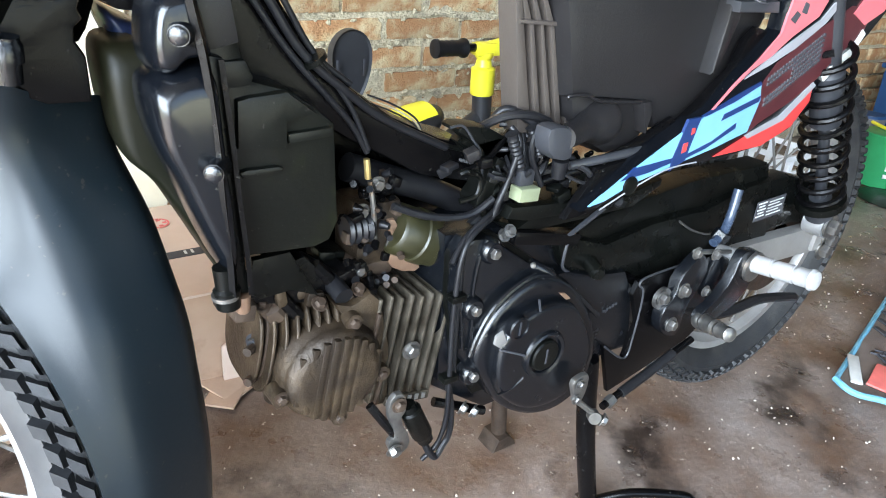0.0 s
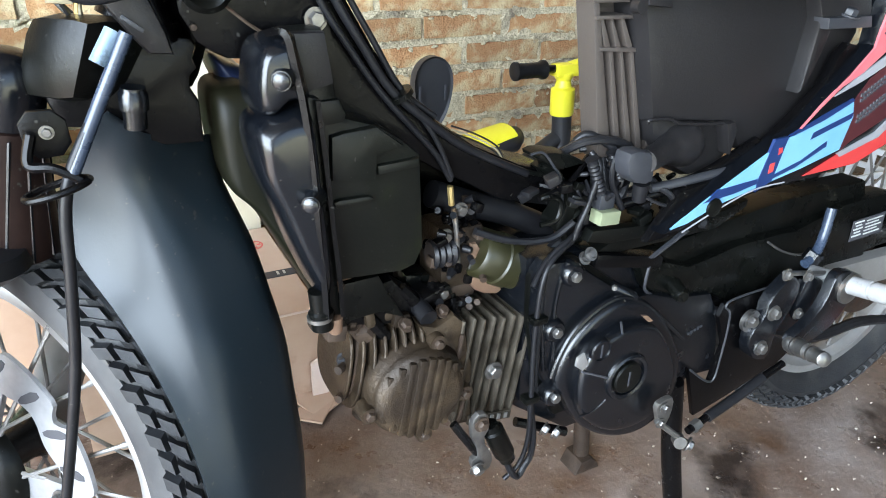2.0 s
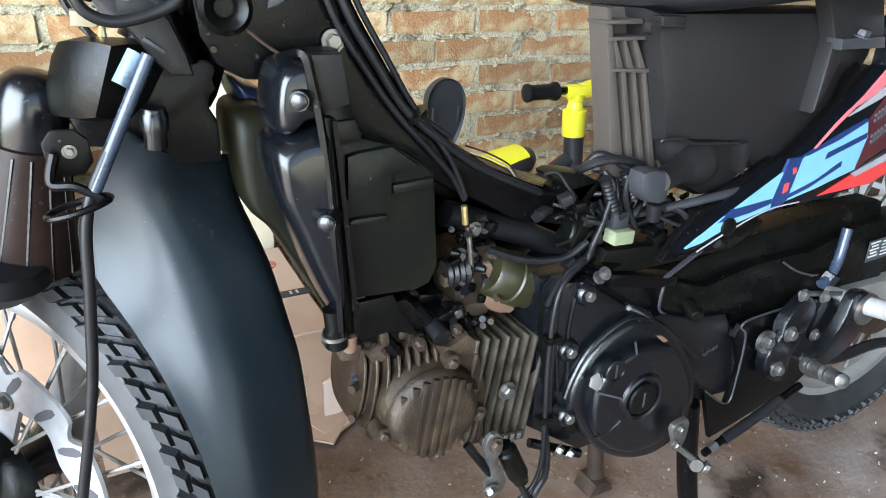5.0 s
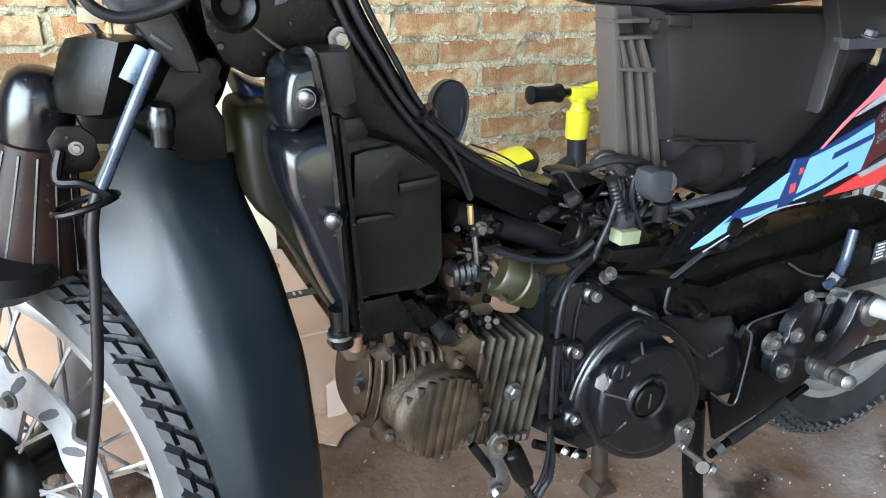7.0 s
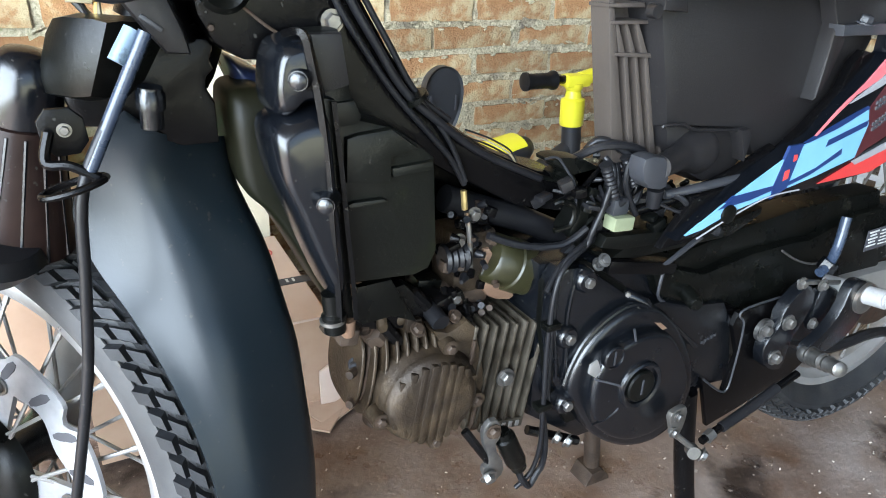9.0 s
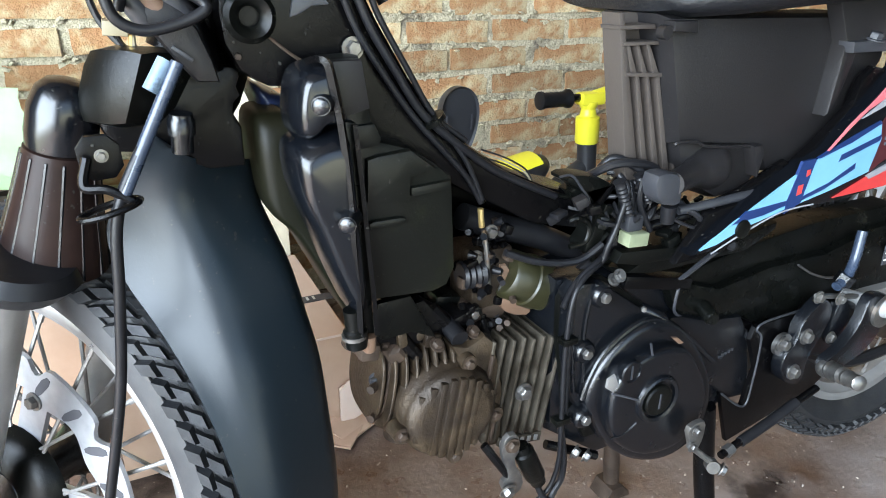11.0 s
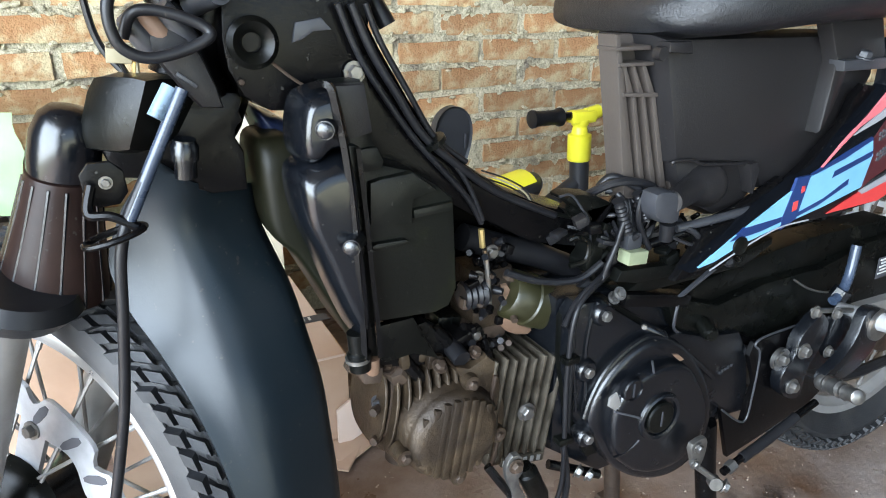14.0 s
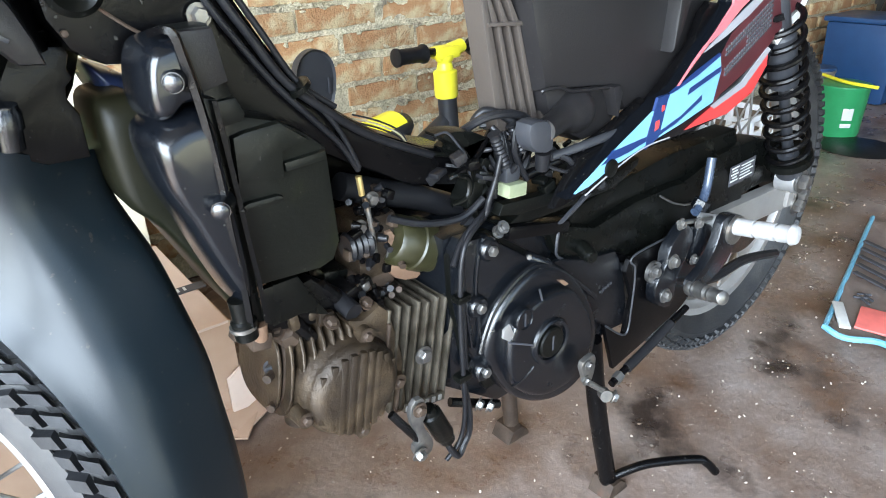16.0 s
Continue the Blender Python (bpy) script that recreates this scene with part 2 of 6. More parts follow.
def box(c, s, bevel=0.003, rot=None, bm=None, taper=1.0):
    bm2 = bmesh.new()
    bmesh.ops.create_cube(bm2, size=1)
    for v in bm2.verts:
        k = taper if v.co.z > 0 else 1
        v.co = V(v.co.x * s[0] * k, v.co.y * s[1] * k, v.co.z * s[2])
    soften(bm2, bm2.edges[:], bevel)
    m = Matrix.Translation(c) @ (rot or Matrix())
    bm2.transform(m)
    return merge(bm, bm2)


def merge(bm, other):
    if bm is None:
        return other
    me = bpy.data.meshes.new("tmp")
    other.to_mesh(me)
    other.free()
    bm.from_mesh(me)
    bpy.data.meshes.remove(me)
    return bm


def prism(outline, y0, y1, bevel=0.004, bm=None, frame_m=None, both=False):
    """An outline in x and z drawn out from y0 to y1; the y0 side is rounded off."""
    bm2 = bmesh.new()
    a = [bm2.verts.new((x, y0, z)) for x, z in outline]
    b = [bm2.verts.new((x, y1, z)) for x, z in outline]
    f0, f1 = bm2.faces.new(a), bm2.faces.new(b[::-1])
    n = len(a)
    for i in range(n):
        bm2.faces.new((a[i], b[i], b[(i + 1) % n], a[(i + 1) % n]))
    bmesh.ops.recalc_face_normals(bm2, faces=bm2.faces[:])
    if bevel:
        soften(bm2, list(set(f0.edges[:] + (f1.edges[:] if both else []))), bevel)
    if frame_m:
        bm2.transform(frame_m)
    return merge(bm, bm2)


def rounded(pts, steps=4):
    """Corner-cut a polygon once or twice to a smooth outline."""
    for _ in range(2 if steps > 2 else 1):
        out = []
        for i, p in enumerate(pts):
            q = pts[(i + 1) % len(pts)]
            out += [(p[0] * 0.75 + q[0] * 0.25, p[1] * 0.75 + q[1] * 0.25), (p[0] * 0.25 + q[0] * 0.75, p[1] * 0.25 + q[1] * 0.75)]
        pts = out
    return pts


def curve(pts, per=6):
    """A smooth line through points."""
    pts = [Vector(p) for p in pts]
    if len(pts) < 3:
        return pts
    out = []
    for i in range(len(pts) - 1):
        p0, p1, p2, p3 = pts[max(i - 1, 0)], pts[i], pts[i + 1], pts[min(i + 2, len(pts) - 1)]
        for k in range(per):
            t = k / per
            out.append(0.5 * (2 * p1 + (p2 - p0) * t + (2 * p0 - 5 * p1 + 4 * p2 - p3) * t * t + (3 * p1 - p0 - 3 * p2 + p3) * t ** 3))
    return out + [pts[-1]]


def rings_mesh(rings, bm=None, caps=True, closed=False):
    bm2 = bmesh.new()
    vs = [[bm2.verts.new(p) for p in r] for r in rings]
    n = len(vs[0])
    for i in range(len(vs) - (0 if closed else 1)):
        a, b = vs[i], vs[(i + 1) % len(vs)]
        for k in range(n):
            bm2.faces.new((a[k], a[(k + 1) % n], b[(k + 1) % n], b[k]))
    if caps and not closed:
        bm2.faces.new(vs[0][::-1])
        bm2.faces.new(vs[-1])
    bmesh.ops.recalc_face_normals(bm2, faces=bm2.faces[:])
    return merge(bm, bm2)


def tube(pts, r, sides=10, bm=None, per=6, r_end=None):
    line = curve(pts, per)
    rings, side = [], None
    for i, p in enumerate(line):
        d = (line[min(i + 1, len(line) - 1)] - line[max(i - 1, 0)]).normalized()
        if side is None:
            side = d.orthogonal().normalized()
        side = (side - d * side.dot(d)).normalized()
        up = d.cross(side)
        k = i / (len(line) - 1)
        rr = r if r_end is None else r + (r_end - r) * k
        rings.append([p + rr * (math.cos(a) * side + math.sin(a) * up) for a in [2 * math.pi * j / sides for j in range(sides)]])
    return rings_mesh(rings, bm)


def lathe(profile, at, axis, sides=32, bm=None, closed=False):
    """profile: (distance along the axis, radius)."""
    axis = Vector(axis).normalized()
    side = axis.orthogonal().normalized()
    up = axis.cross(side)
    rings = [[Vector(at) + axis * d + r * (math.cos(a) * side + math.sin(a) * up) for a in [2 * math.pi * j / sides for j in range(sides)]]
             for d, r in profile]
    return rings_mesh(rings, bm, caps=not closed, closed=closed)


def bolt(at, axis, r=0.006, bm=None, washer=True):
    """A hexagon head with a washer and a domed top."""
    if washer:
        bm = lathe([(0, r * 1.45), (r * 0.25, r * 1.45)], at, axis, 14, bm)
    a = Vector(axis).normalized()
    bm = lathe([(r * 0.2, r), (r * 0.9, r), (r * 1.1, r * 0.82)], at, a, 6, bm)
    return lathe([(r * 1.05, r * 0.6), (r * 1.12, r * 0.55)], at, a, 12, bm)


def strip(line, normals, width, thick):
    """A flat band along a line."""
    rings = []
    for i, p in enumerate(line):
        d = (line[min(i + 1, len(line) - 1)] - line[max(i - 1, 0)]).normalized()
        n = normals
        s = d.cross(n).normalized() * width / 2
        rings.append([p + s, p - s, p - s + n * thick, p + s + n * thick])
    return rings_mesh(rings)


def loop(pts, per=4):
    """A smooth closed outline through points."""
    n, out = len(pts), []
    for i in range(n):
        p0, p1, p2, p3 = [Vector((*pts[(i + d) % n], 0)) for d in (-1, 0, 1, 2)]
        for k in range(per):
            t = k / per
            q = 0.5 * (2 * p1 + (p2 - p0) * t + (2 * p0 - 5 * p1 + 4 * p2 - p3) * t * t + (3 * p1 - p0 - 3 * p2 + p3) * t ** 3)
            out.append((q.x, q.y))
    return out


DOME = [(1.0, 0.0), (0.985, 0.17), (0.94, 0.34), (0.86, 0.52), (0.75, 0.68), (0.61, 0.82), (0.45, 0.92), (0.26, 0.98), (0.06, 1.0)]
PLATE = [(1.0, 0.0), (0.998, 0.35), (0.985, 0.66), (0.96, 0.87), (0.92, 0.97), (0.86, 1.0), (0.05, 1.0)]
BULGE = [(1.0, 0.0), (0.985, 0.26), (0.955, 0.48), (0.91, 0.68), (0.84, 0.85), (0.75, 0.95), (0.63, 1.0), (0.05, 0.97)]
SLOPE = [(1.0, 0.0), (0.985, 0.40), (0.955, 0.60), (0.87, 0.74), (0.70, 0.87), (0.50, 0.95), (0.26, 0.99), (0.05, 1.0)]


def pillow(outline, y_back, y_edge, height, profile=DOME, apex=(0, 0)):
    """A closed outline in x and z, raised towards the left of the machine over a rounded profile."""
    cx, cz = sum(p[0] for p in outline) / len(outline), sum(p[1] for p in outline) / len(outline)
    rings = [[V(x, y_back, z) for x, z in outline]]
    for f, h in profile:
        ax, az = cx + apex[0] * (1 - f), cz + apex[1] * (1 - f)
        rings.append([V(ax + (x - cx) * f, y_edge - height * h, az + (z - cz) * f) for x, z in outline])
    return rings_mesh(rings)


def between(a, b, profile, sides=24):
    """A turned piece from a to b; profile: (share of the way, radius)."""
    n = (b - a).length
    return lathe([(k * n, r) for k, r in profile], a, b - a, sides)


# ---------------------------------------------------------------- the room
def slab(name, lo, hi, material, label, category, bevel=0.0):
    c = [(a + b) / 2 for a, b in zip(lo, hi)]
    return solid(name, box(c, [b - a for a, b in zip(lo, hi)], bevel), material, label, category, "structure", 0)


WALL_Y = 0.9
slab("ground", (-60, -60, -0.12), (60, 60, -0.012), "earth", "grassy earth ground outside the workshop", "ground")
bm = bmesh.new()
bmesh.ops.create_grid(bm, x_segments=90, y_segments=60, size=1)
for v in bm.verts:
    x, y = 0.65 + v.co.x * 3.0, -1.2 + v.co.y * 2.2
    v.co = V(x, y, 0.0025 * noise.noise(V(x * 3, y * 3, 0)) + 0.0012 * noise.noise(V(x * 11, y * 11, 4)) - 0.002)
floor = solid("floor", bm, "concrete", "worn brown stained concrete workshop floor", "floor", "structure")

# the brick wall's core of mortar, uneven
bm = bmesh.new()
nx, nz = 230, 90
grid = [[bm.verts.new((-1.15 + 2.5 * i / nx, 0, 1.3 * k / nz)) for k in range(nz + 1)] for i in range(nx + 1)]
for i in range(nx):
    for k in range(nz):
        bm.faces.new((grid[i][k], grid[i + 1][k], grid[i + 1][k + 1], grid[i][k + 1]))
for v in bm.verts:
    q = v.co * 1.0
    v.co.y = WALL_Y + 0.001 - 0.006 * noise.noise(q * 38) - 0.005 * noise.noise(q * 90) - 0.004 * noise.noise(q * 12)
wall_back = solid("wall_back", bm, "mortar", "rough orange brick wall with sandy mortar joints", "wall", "structure")
slab("wall_back_upper", (-2.35, WALL_Y + 0.012, 0), (3.6, WALL_Y + 0.14, 2.6), "mortar", "rough sandy mortar core of the brick wall", "wall")
# unseen walls and ceiling, added to close the room and hold back fill light
slab("wall_right", (3.6, -3.4, 0), (3.74, 1.04, 2.6), "plaster", "unseen dark wall added to close the far end", "wall")
# pier drawn out along the doorway to dim the left of the bricks
slab("wall_left_pier", (-2.35, -0.15, 0), (-2.21, 0.9, 2.6), "plaster", "unseen dark pier added to narrow the doorway light", "wall")
slab("wall_left_lintel", (-2.35, -3.0, 2.3), (-2.21, -0.15, 2.6), "plaster", "unseen dark lintel added over the doorway", "wall")
slab("wall_left_back", (-2.35, -3.4, 0), (-2.21, -3.0, 2.6), "plaster", "unseen dark wall added beside the doorway", "wall")
slab("wall_front_left", (-2.21, -3.4, 0), (-1.1, -3.26, 2.6), "plaster", "unseen dark wall added beside the gateway", "wall")
slab("wall_front_right", (1.3, -3.4, 0), (3.6, -3.26, 2.6), "plaster", "unseen dark wall added beside the gateway", "wall")
slab("wall_front_lintel", (-1.1, -3.4, 2.2), (1.3, -3.26, 2.6), "plaster", "unseen dark lintel added over the gateway", "wall")
slab("ceiling", (-2.35, -3.4, 2.6), (3.74, 1.04, 2.7), "timber", "unseen dark ceiling added to close the room", "ceiling")


# ---------------------------------------------------------------- the motorcycle
MY = -0.03                                   # its middle plane
bike = thing("motorcycle", (0.13, MY, 0), "black underbone motorcycle with its fairings removed, on its centre stand", "motorcycle")
LEFT = V(0, -1, 0)


def bolts(places, axis, r, parent, material="steel", label="zinc-plated hexagon bolt"):
    for p in places:
        part("bolt", bolt(p, axis, r), material, parent, label)


# --- front wheel, turned to its right on the steering axis
AZ, EL = radians(47.9), radians(6.5)
FN = V(-math.sin(AZ) * math.cos(EL), -math.cos(AZ) * math.cos(EL), math.sin(EL))      # out of the wheel's left side
FC = V(-0.568, 0.096, 0.266)
FU = (V(0, 0, 1) - FN * FN.z).normalized()
FV = FU.cross(FN).normalized()              # towards the rear of the wheel
if FV.x < 0:
    FV = -FV


def on_wheel(c, u, v, n, ang, r, off):
    """ang: degrees from the top towards the rear."""
    a = radians(ang)
    return c + r * (math.cos(a) * u + math.sin(a) * v) + off * n


def ring(c, u, v, n, profile, steps=72, bm=None):
    """A closed profile of (offset, radius) carried round the wheel."""
    return rings_mesh([[on_wheel(c, u, v, n, 360 * i / steps, r, o) for o, r in profile] for i in range(steps)], bm, closed=True)


def block(c, u, v, n, a0, a1, skew, o0, r0, o1, r1, h, bm):
    """A tread block between two angles, from shoulder (o0, r0) to (o1, r1), h proud."""
    pts = []
    do, dr = o1 - o0, r1 - r0
    L = math.hypot(do, dr)
    no, nr = -dr / L, do / L
    if nr < 0:
        no, nr = -no, -nr
    for hh in (-0.002, h):
        sh = 0.5 if hh > 0 else 0.0
        pts.append([on_wheel(c, u, v, n, a, r + nr * hh, o + no * hh) for a, o, r in
                    ((a0 + sh, o0, r0), (a1 - sh, o0, r0), (a1 - sh + skew, o1, r1), (a0 + sh + skew, o1, r1))])
    return rings_mesh(pts, bm)


def wheel(name, c, u, v, n, lip, tyre_r, half_w, label, tread_mat, blocks, sidewall, rim_mat="alloy"):
    w = part(name, lathe([(-0.045, 0.018), (-0.04, 0.03), (-0.02, 0.022), (0.02, 0.022), (0.04, 0.03), (0.047, 0.026), (0.05, 0.012)], c, n, 24), "engine", bike, label)
    prof = [(-0.017, lip - 0.004), (-half_w * 0.80, lip + 0.012), (-half_w, lip + 0.026), (-half_w * 0.86, tyre_r - 0.012), (-half_w * 0.5, tyre_r - 0.003), (0, tyre_r),
            (half_w * 0.5, tyre_r - 0.003), (half_w * 0.86, tyre_r - 0.012), (half_w, lip + 0.026), (half_w * 0.80, lip + 0.012), (0.017, lip - 0.004), (0, lip - 0.01)]
    tyre = part("tyre", ring(c, u, v, n, prof, 96), "rubber", w, "worn black tyre with raised tread blocks")
    bm = bmesh.new()
    step = 360 / blocks
    for i in range(blocks):
        a = i * step
        for s in (1, -1):
            # two rows of slanted shoulder blocks, then the rows beside the crown
            block(c, u, v, n, a, a + step * 0.40, step * 0.20, s * half_w * 0.985, tyre_r - 0.029, s * half_w * 0.93, tyre_r - 0.0185, 0.006, bm)
            block(c, u, v, n, a + step * 0.50, a + step * 0.90, step * 0.20, s * half_w * 0.985, tyre_r - 0.026, s * half_w * 0.93, tyre_r - 0.0185, 0.006, bm)
            block(c, u, v, n, a + step * 0.28, a + step * 0.66, step * 0.26, s * half_w * 0.92, tyre_r - 0.0165, s * half_w * 0.78, tyre_r - 0.009, 0.006, bm)
            block(c, u, v, n, a + step * 0.78, a + step * 1.16, step * 0.26, s * half_w * 0.92, tyre_r - 0.0165, s * half_w * 0.78, tyre_r - 0.009, 0.006, bm)
            block(c, u, v, n, a + step * 0.40, a + step * 0.82, step * 0.30, s * half_w * 0.74, tyre_r - 0.008, s * half_w * 0.42, tyre_r - 0.0025, 0.005, bm)
            block(c, u, v, n, a + step * 0.92, a + step * 1.32, step * 0.30, s * half_w * 0.74, tyre_r - 0.008, s * half_w * 0.42, tyre_r - 0.0025, 0.005, bm)
        block(c, u, v, n, a, a + step * 0.6, step * 0.2, -half_w * 0.34, tyre_r - 0.001, half_w * 0.34, tyre_r - 0.001, 0.004, bm)
    part("tread", bm, tread_mat, w, "grooved tread blocks", 25)
    if sidewall:
        part("sidewall_band", ring(c, u, v, n, [(half_w * 0.80 + 0.0012, lip + 0.010), (half_w + 0.001, lip + 0.026), (half_w * 0.985 + 0.001, tyre_r - 0.029), (half_w * 0.97, tyre_r - 0.029), (half_w * 0.98, lip + 0.026), (half_w * 0.78, lip + 0.011)], 96), sidewall, w, "grey worn sidewall band")
    rim = [(0.019, lip + 0.002), (0.021, lip - 0.002), (0.019, lip - 0.012), (0.012, lip - 0.016), (0.009, lip - 0.024), (0, lip - 0.026), (-0.009, lip - 0.024), (-0.012, lip - 0.016),
           (-0.019, lip - 0.012), (-0.021, lip - 0.002), (-0.019, lip + 0.002), (-0.012, lip - 0.006), (0.012, lip - 0.006)]
    part("rim", ring(c, u, v, n, rim, 96), rim_mat, w, "silver alloy rim with scuffs")
    for i in range(36):
        a, s = i * 10, 1 if i % 2 else -1
        lean = 34 if (i // 2) % 2 else -34
        hub_p, rim_p = on_wheel(c, u, v, n, a + lean, 0.029, s * 0.036), on_wheel(c, u, v, n, a, lip - 0.02, s * 0.004)
        bm = tube([hub_p, rim_p], 0.0019, 6)
        d = (hub_p - rim_p).normalized()
        part("spoke", tube([rim_p, rim_p + d * 0.014], 0.0028, 6, bm), "slider", w, "thin steel spoke with its nipple")
    return w, tyre


front_wheel, front_tyre = wheel("front_wheel", FC, FU, FV, FN, 0.194, 0.264, 0.038, "spoked front wheel turned to one side", "tread", 40, "sidewall")
# raised marks on the sidewall that cannot be read
bm = bmesh.new()
for i in range(5):
    a = 13 + i * 4.6
    block(FC, FU, FV, FN, a, a + 2.6, 0.0, 0.0312, 0.2095, 0.0372, 0.2215, 0.0014, bm)
part("sidewall_marks", bm, "dust", front_wheel, "raised dusty marks on the sidewall", 20)
part("sidewall_dust", rings_mesh([[on_wheel(FC, FU, FV, FN, 6 + 34 * i / 24, r, o) for o, r in ((0.0310, 0.2065), (0.0388, 0.2235), (0.037, 0.2235), (0.029, 0.2065))] for i in range(25)]), "dust", front_wheel, "band of dried mud on the sidewall")

# brake disc with a wavy edge and slots, on the wheel's left
DISC = FC + FN * 0.024
teeth, nd = 10, 160


def disc_r(a):
    k = (a * teeth / 360) % 1
    return 0.137 - 0.013 * (1 if 0.36 < k < 0.64 else 0) * math.sin(math.pi * (k - 0.36) / 0.28)


disc_rings = []
for i in range(nd):
    a = 360 * i / nd
    disc_rings.append([on_wheel(DISC, FU, FV, FN, a, r, o) for r, o in ((disc_r(a), 0.002), (0.102 + 0.004 * math.sin(radians(a * 10)), 0.002), (0.102 + 0.004 * math.sin(radians(a * 10)), -0.002), (disc_r(a), -0.002))])
brake_disc = part("brake_disc", rings_mesh(disc_rings, closed=True), "disc", front_wheel, "bright steel wave brake disc", 30)
for i in range(20):
    a = i * 18 + 4
    bm = bmesh.new()
    pr = [(a - 3.6, 0.1065), (a + 0.2, 0.1045), (a + 4.6, 0.1285), (a + 0.6, 0.1305)]
    rings_mesh([[on_wheel(DISC, FU, FV, FN, p, r, o) for p, r in rounded(pr, 2)] for o in (-0.0024, 0.0024)], bm)
    part("slot", bm, "print_black", brake_disc, "dark vent slot")
for i in range(5):
    a = i * 72 + 20
    bm = rings_mesh([[on_wheel(DISC, FU, FV, FN, a + da, r, o) for da, r in ((-26, 0.030), (26, 0.030), (8, 0.108), (-8, 0.108))] for o in (-0.0035, 0.0015)])
    part("disc_arm", bm, "disc", brake_disc, "steel carrier arm")
    part("bolt", bolt(on_wheel(DISC, FU, FV, FN, a, 0.098, 0.002), FN, 0.006), "steel", brake_disc, "disc bolt")
part("hub_cap", lathe([(0.026, 0.062), (0.034, 0.060), (0.044, 0.050), (0.048, 0.012)], FC, FN, 28), "matte", front_wheel, "black plastic hub cap")

# fork legs: slider, cover tube, and the clamp above
SA = (FU + FV * 0.39).normalized()
for s, lean in ((1, 0.027), (-1, -0.012)):
    base = FC + FN * (0.09 if s > 0 else -0.062) + FV * lean
    leg = part("fork_leg", lathe([(-0.03, 0.016), (-0.02, 0.021), (0.03, 0.0225), (0.24, 0.0215), (0.255, 0.024), (0.262, 0.02)], base - FV * (0.016 if s > 0 else 0), SA, 28), "slider", bike, "grey alloy fork slider")
    if s > 0:
        part("dust_seal", lathe([(0.252, 0.030), (0.266, 0.040), (0.276, 0.034)], base, SA, 32), "hose", leg, "black rubber dust seal")
        top, foot = V(-0.4810, -0.03, 0.6440), V(-0.5130, -0.012, 0.5120)
        cover = part("fork_cover", between(top + (foot - top) * 0.34, foot, [(0, 0.016), (0.02, 0.0225), (0.4, 0.028), (0.8, 0.0345), (0.97, 0.0365), (1.0, 0.030)], 48), "brown_sheen", leg, "black plastic fork cover, coloured brown for its reflections")
        part("cover_cap", between(top, top + (foot - top) * 0.36, [(0, 0.004), (0.04, 0.012), (0.15, 0.0175), (0.4, 0.0215), (0.75, 0.0225), (0.95, 0.0215), (1, 0.018)], 48), "gloss", cover, "gloss black domed cap")
        for k in range(14):
            a = 2 * math.pi * k / 14
            side = (foot - top).orthogonal().normalized()
            up_ = (foot - top).normalized().cross(side)
            ray_ = math.cos(a) * side + math.sin(a) * up_
            part("cover_rib", tube([top + (foot - top) * 0.38 + ray_ * 0.0232, top + (foot - top) * 0.68 + ray_ * 0.0292, top + (foot - top) * 0.97 + ray_ * 0.0365], 0.0012, 6), "gloss", cover, "moulded vertical rib")
    else:
        part("stanchion", lathe([(0.25, 0.0145), (0.44, 0.0145)], base, SA, 24), "frame", leg, "dark fork stanchion")
rotm = Matrix((FV, FN, SA)).transposed().to_4x4()
clamp_c = FC + FV * 0.045 + SA * 0.385
clamp = part("fork_clamp", box(clamp_c + FN * 0.012 + SA * 0.012, (0.05, 0.115, 0.055), 0.014, rotm), "matte", bike, "black steel lower fork clamp")
part("clamp_boss", lathe([(-0.03, 0.02), (0.025, 0.022), (0.040, 0.018)], clamp_c + FV * 0.005, SA, 24), "frame", clamp, "dark steering boss")

# fender: rows of (near edge angle, radius, far crown angle, radius), angles from the top of the wheel towards its rear
FENDER = [(31.4, 0.398, 34.5, 0.384), (29.8, 0.366, 37.0, 0.366), (29.6, 0.334, 40.5, 0.356), (31.0, 0.304, 46.0, 0.346), (36.5, 0.288, 53.0, 0.332), (44.0, 0.283, 60.0, 0.322),
          (56.0, 0.279, 69.0, 0.309), (72.0, 0.277, 82.0, 0.301), (92.0, 0.277, 97.0, 0.298), (118.0, 0.278, 119.0, 0.297)]


def crease(e):
    """Flank, rounded crease and top face of the fender: how far up and how far across."""
    keys = [(0, 0, 0), (0.15, 0.22, 0.09), (0.30, 0.45, 0.17), (0.42, 0.63, 0.25), (0.50, 0.73, 0.34), (0.58, 0.80, 0.45), (0.72, 0.88, 0.64), (0.86, 0.95, 0.83), (1.001, 1, 1)]
    for a, b in zip(keys, keys[1:]):
        if e <= b[0]:
            k = (e - a[0]) / (b[0] - a[0])
            return a[1] + (b[1] - a[1]) * k, a[2] + (b[2] - a[2]) * k


rows = []
a_line, b_line = curve([(r[0], r[1], 0) for r in FENDER], 5), curve([(r[2], r[3], 0) for r in FENDER], 5)
for p, q in zip(a_line, b_line):
    outer, inner = [], []
    for k in range(25):
        t = k / 24
        e = min(1.0, t / 0.62)
        rise, over = crease(e)
        ang = p.x + (q.x - p.x) * rise
        rad = p.y + (q.y - p.y) * rise
        off = 0.046 - 0.076 * over if t <= 0.62 else -0.030 - 0.036 * math.sin((t - 0.62) / 0.38 * math.pi / 2)
        drop = 0 if t <= 0.62 else 0.045 * (1 - math.cos((t - 0.62) / 0.38 * math.pi / 2))
        outer.append(on_wheel(FC, FU, FV, FN, ang, rad - drop, off))
        inner.append(on_wheel(FC, FU, FV, FN, ang + 0.15, rad - drop - 0.0028, off * 0.96))
    rows.append(outer + inner[::-1])
fender = part("front_fender", rings_mesh(rows), "satin", bike, "satin black plastic front fender with scratches", 50)


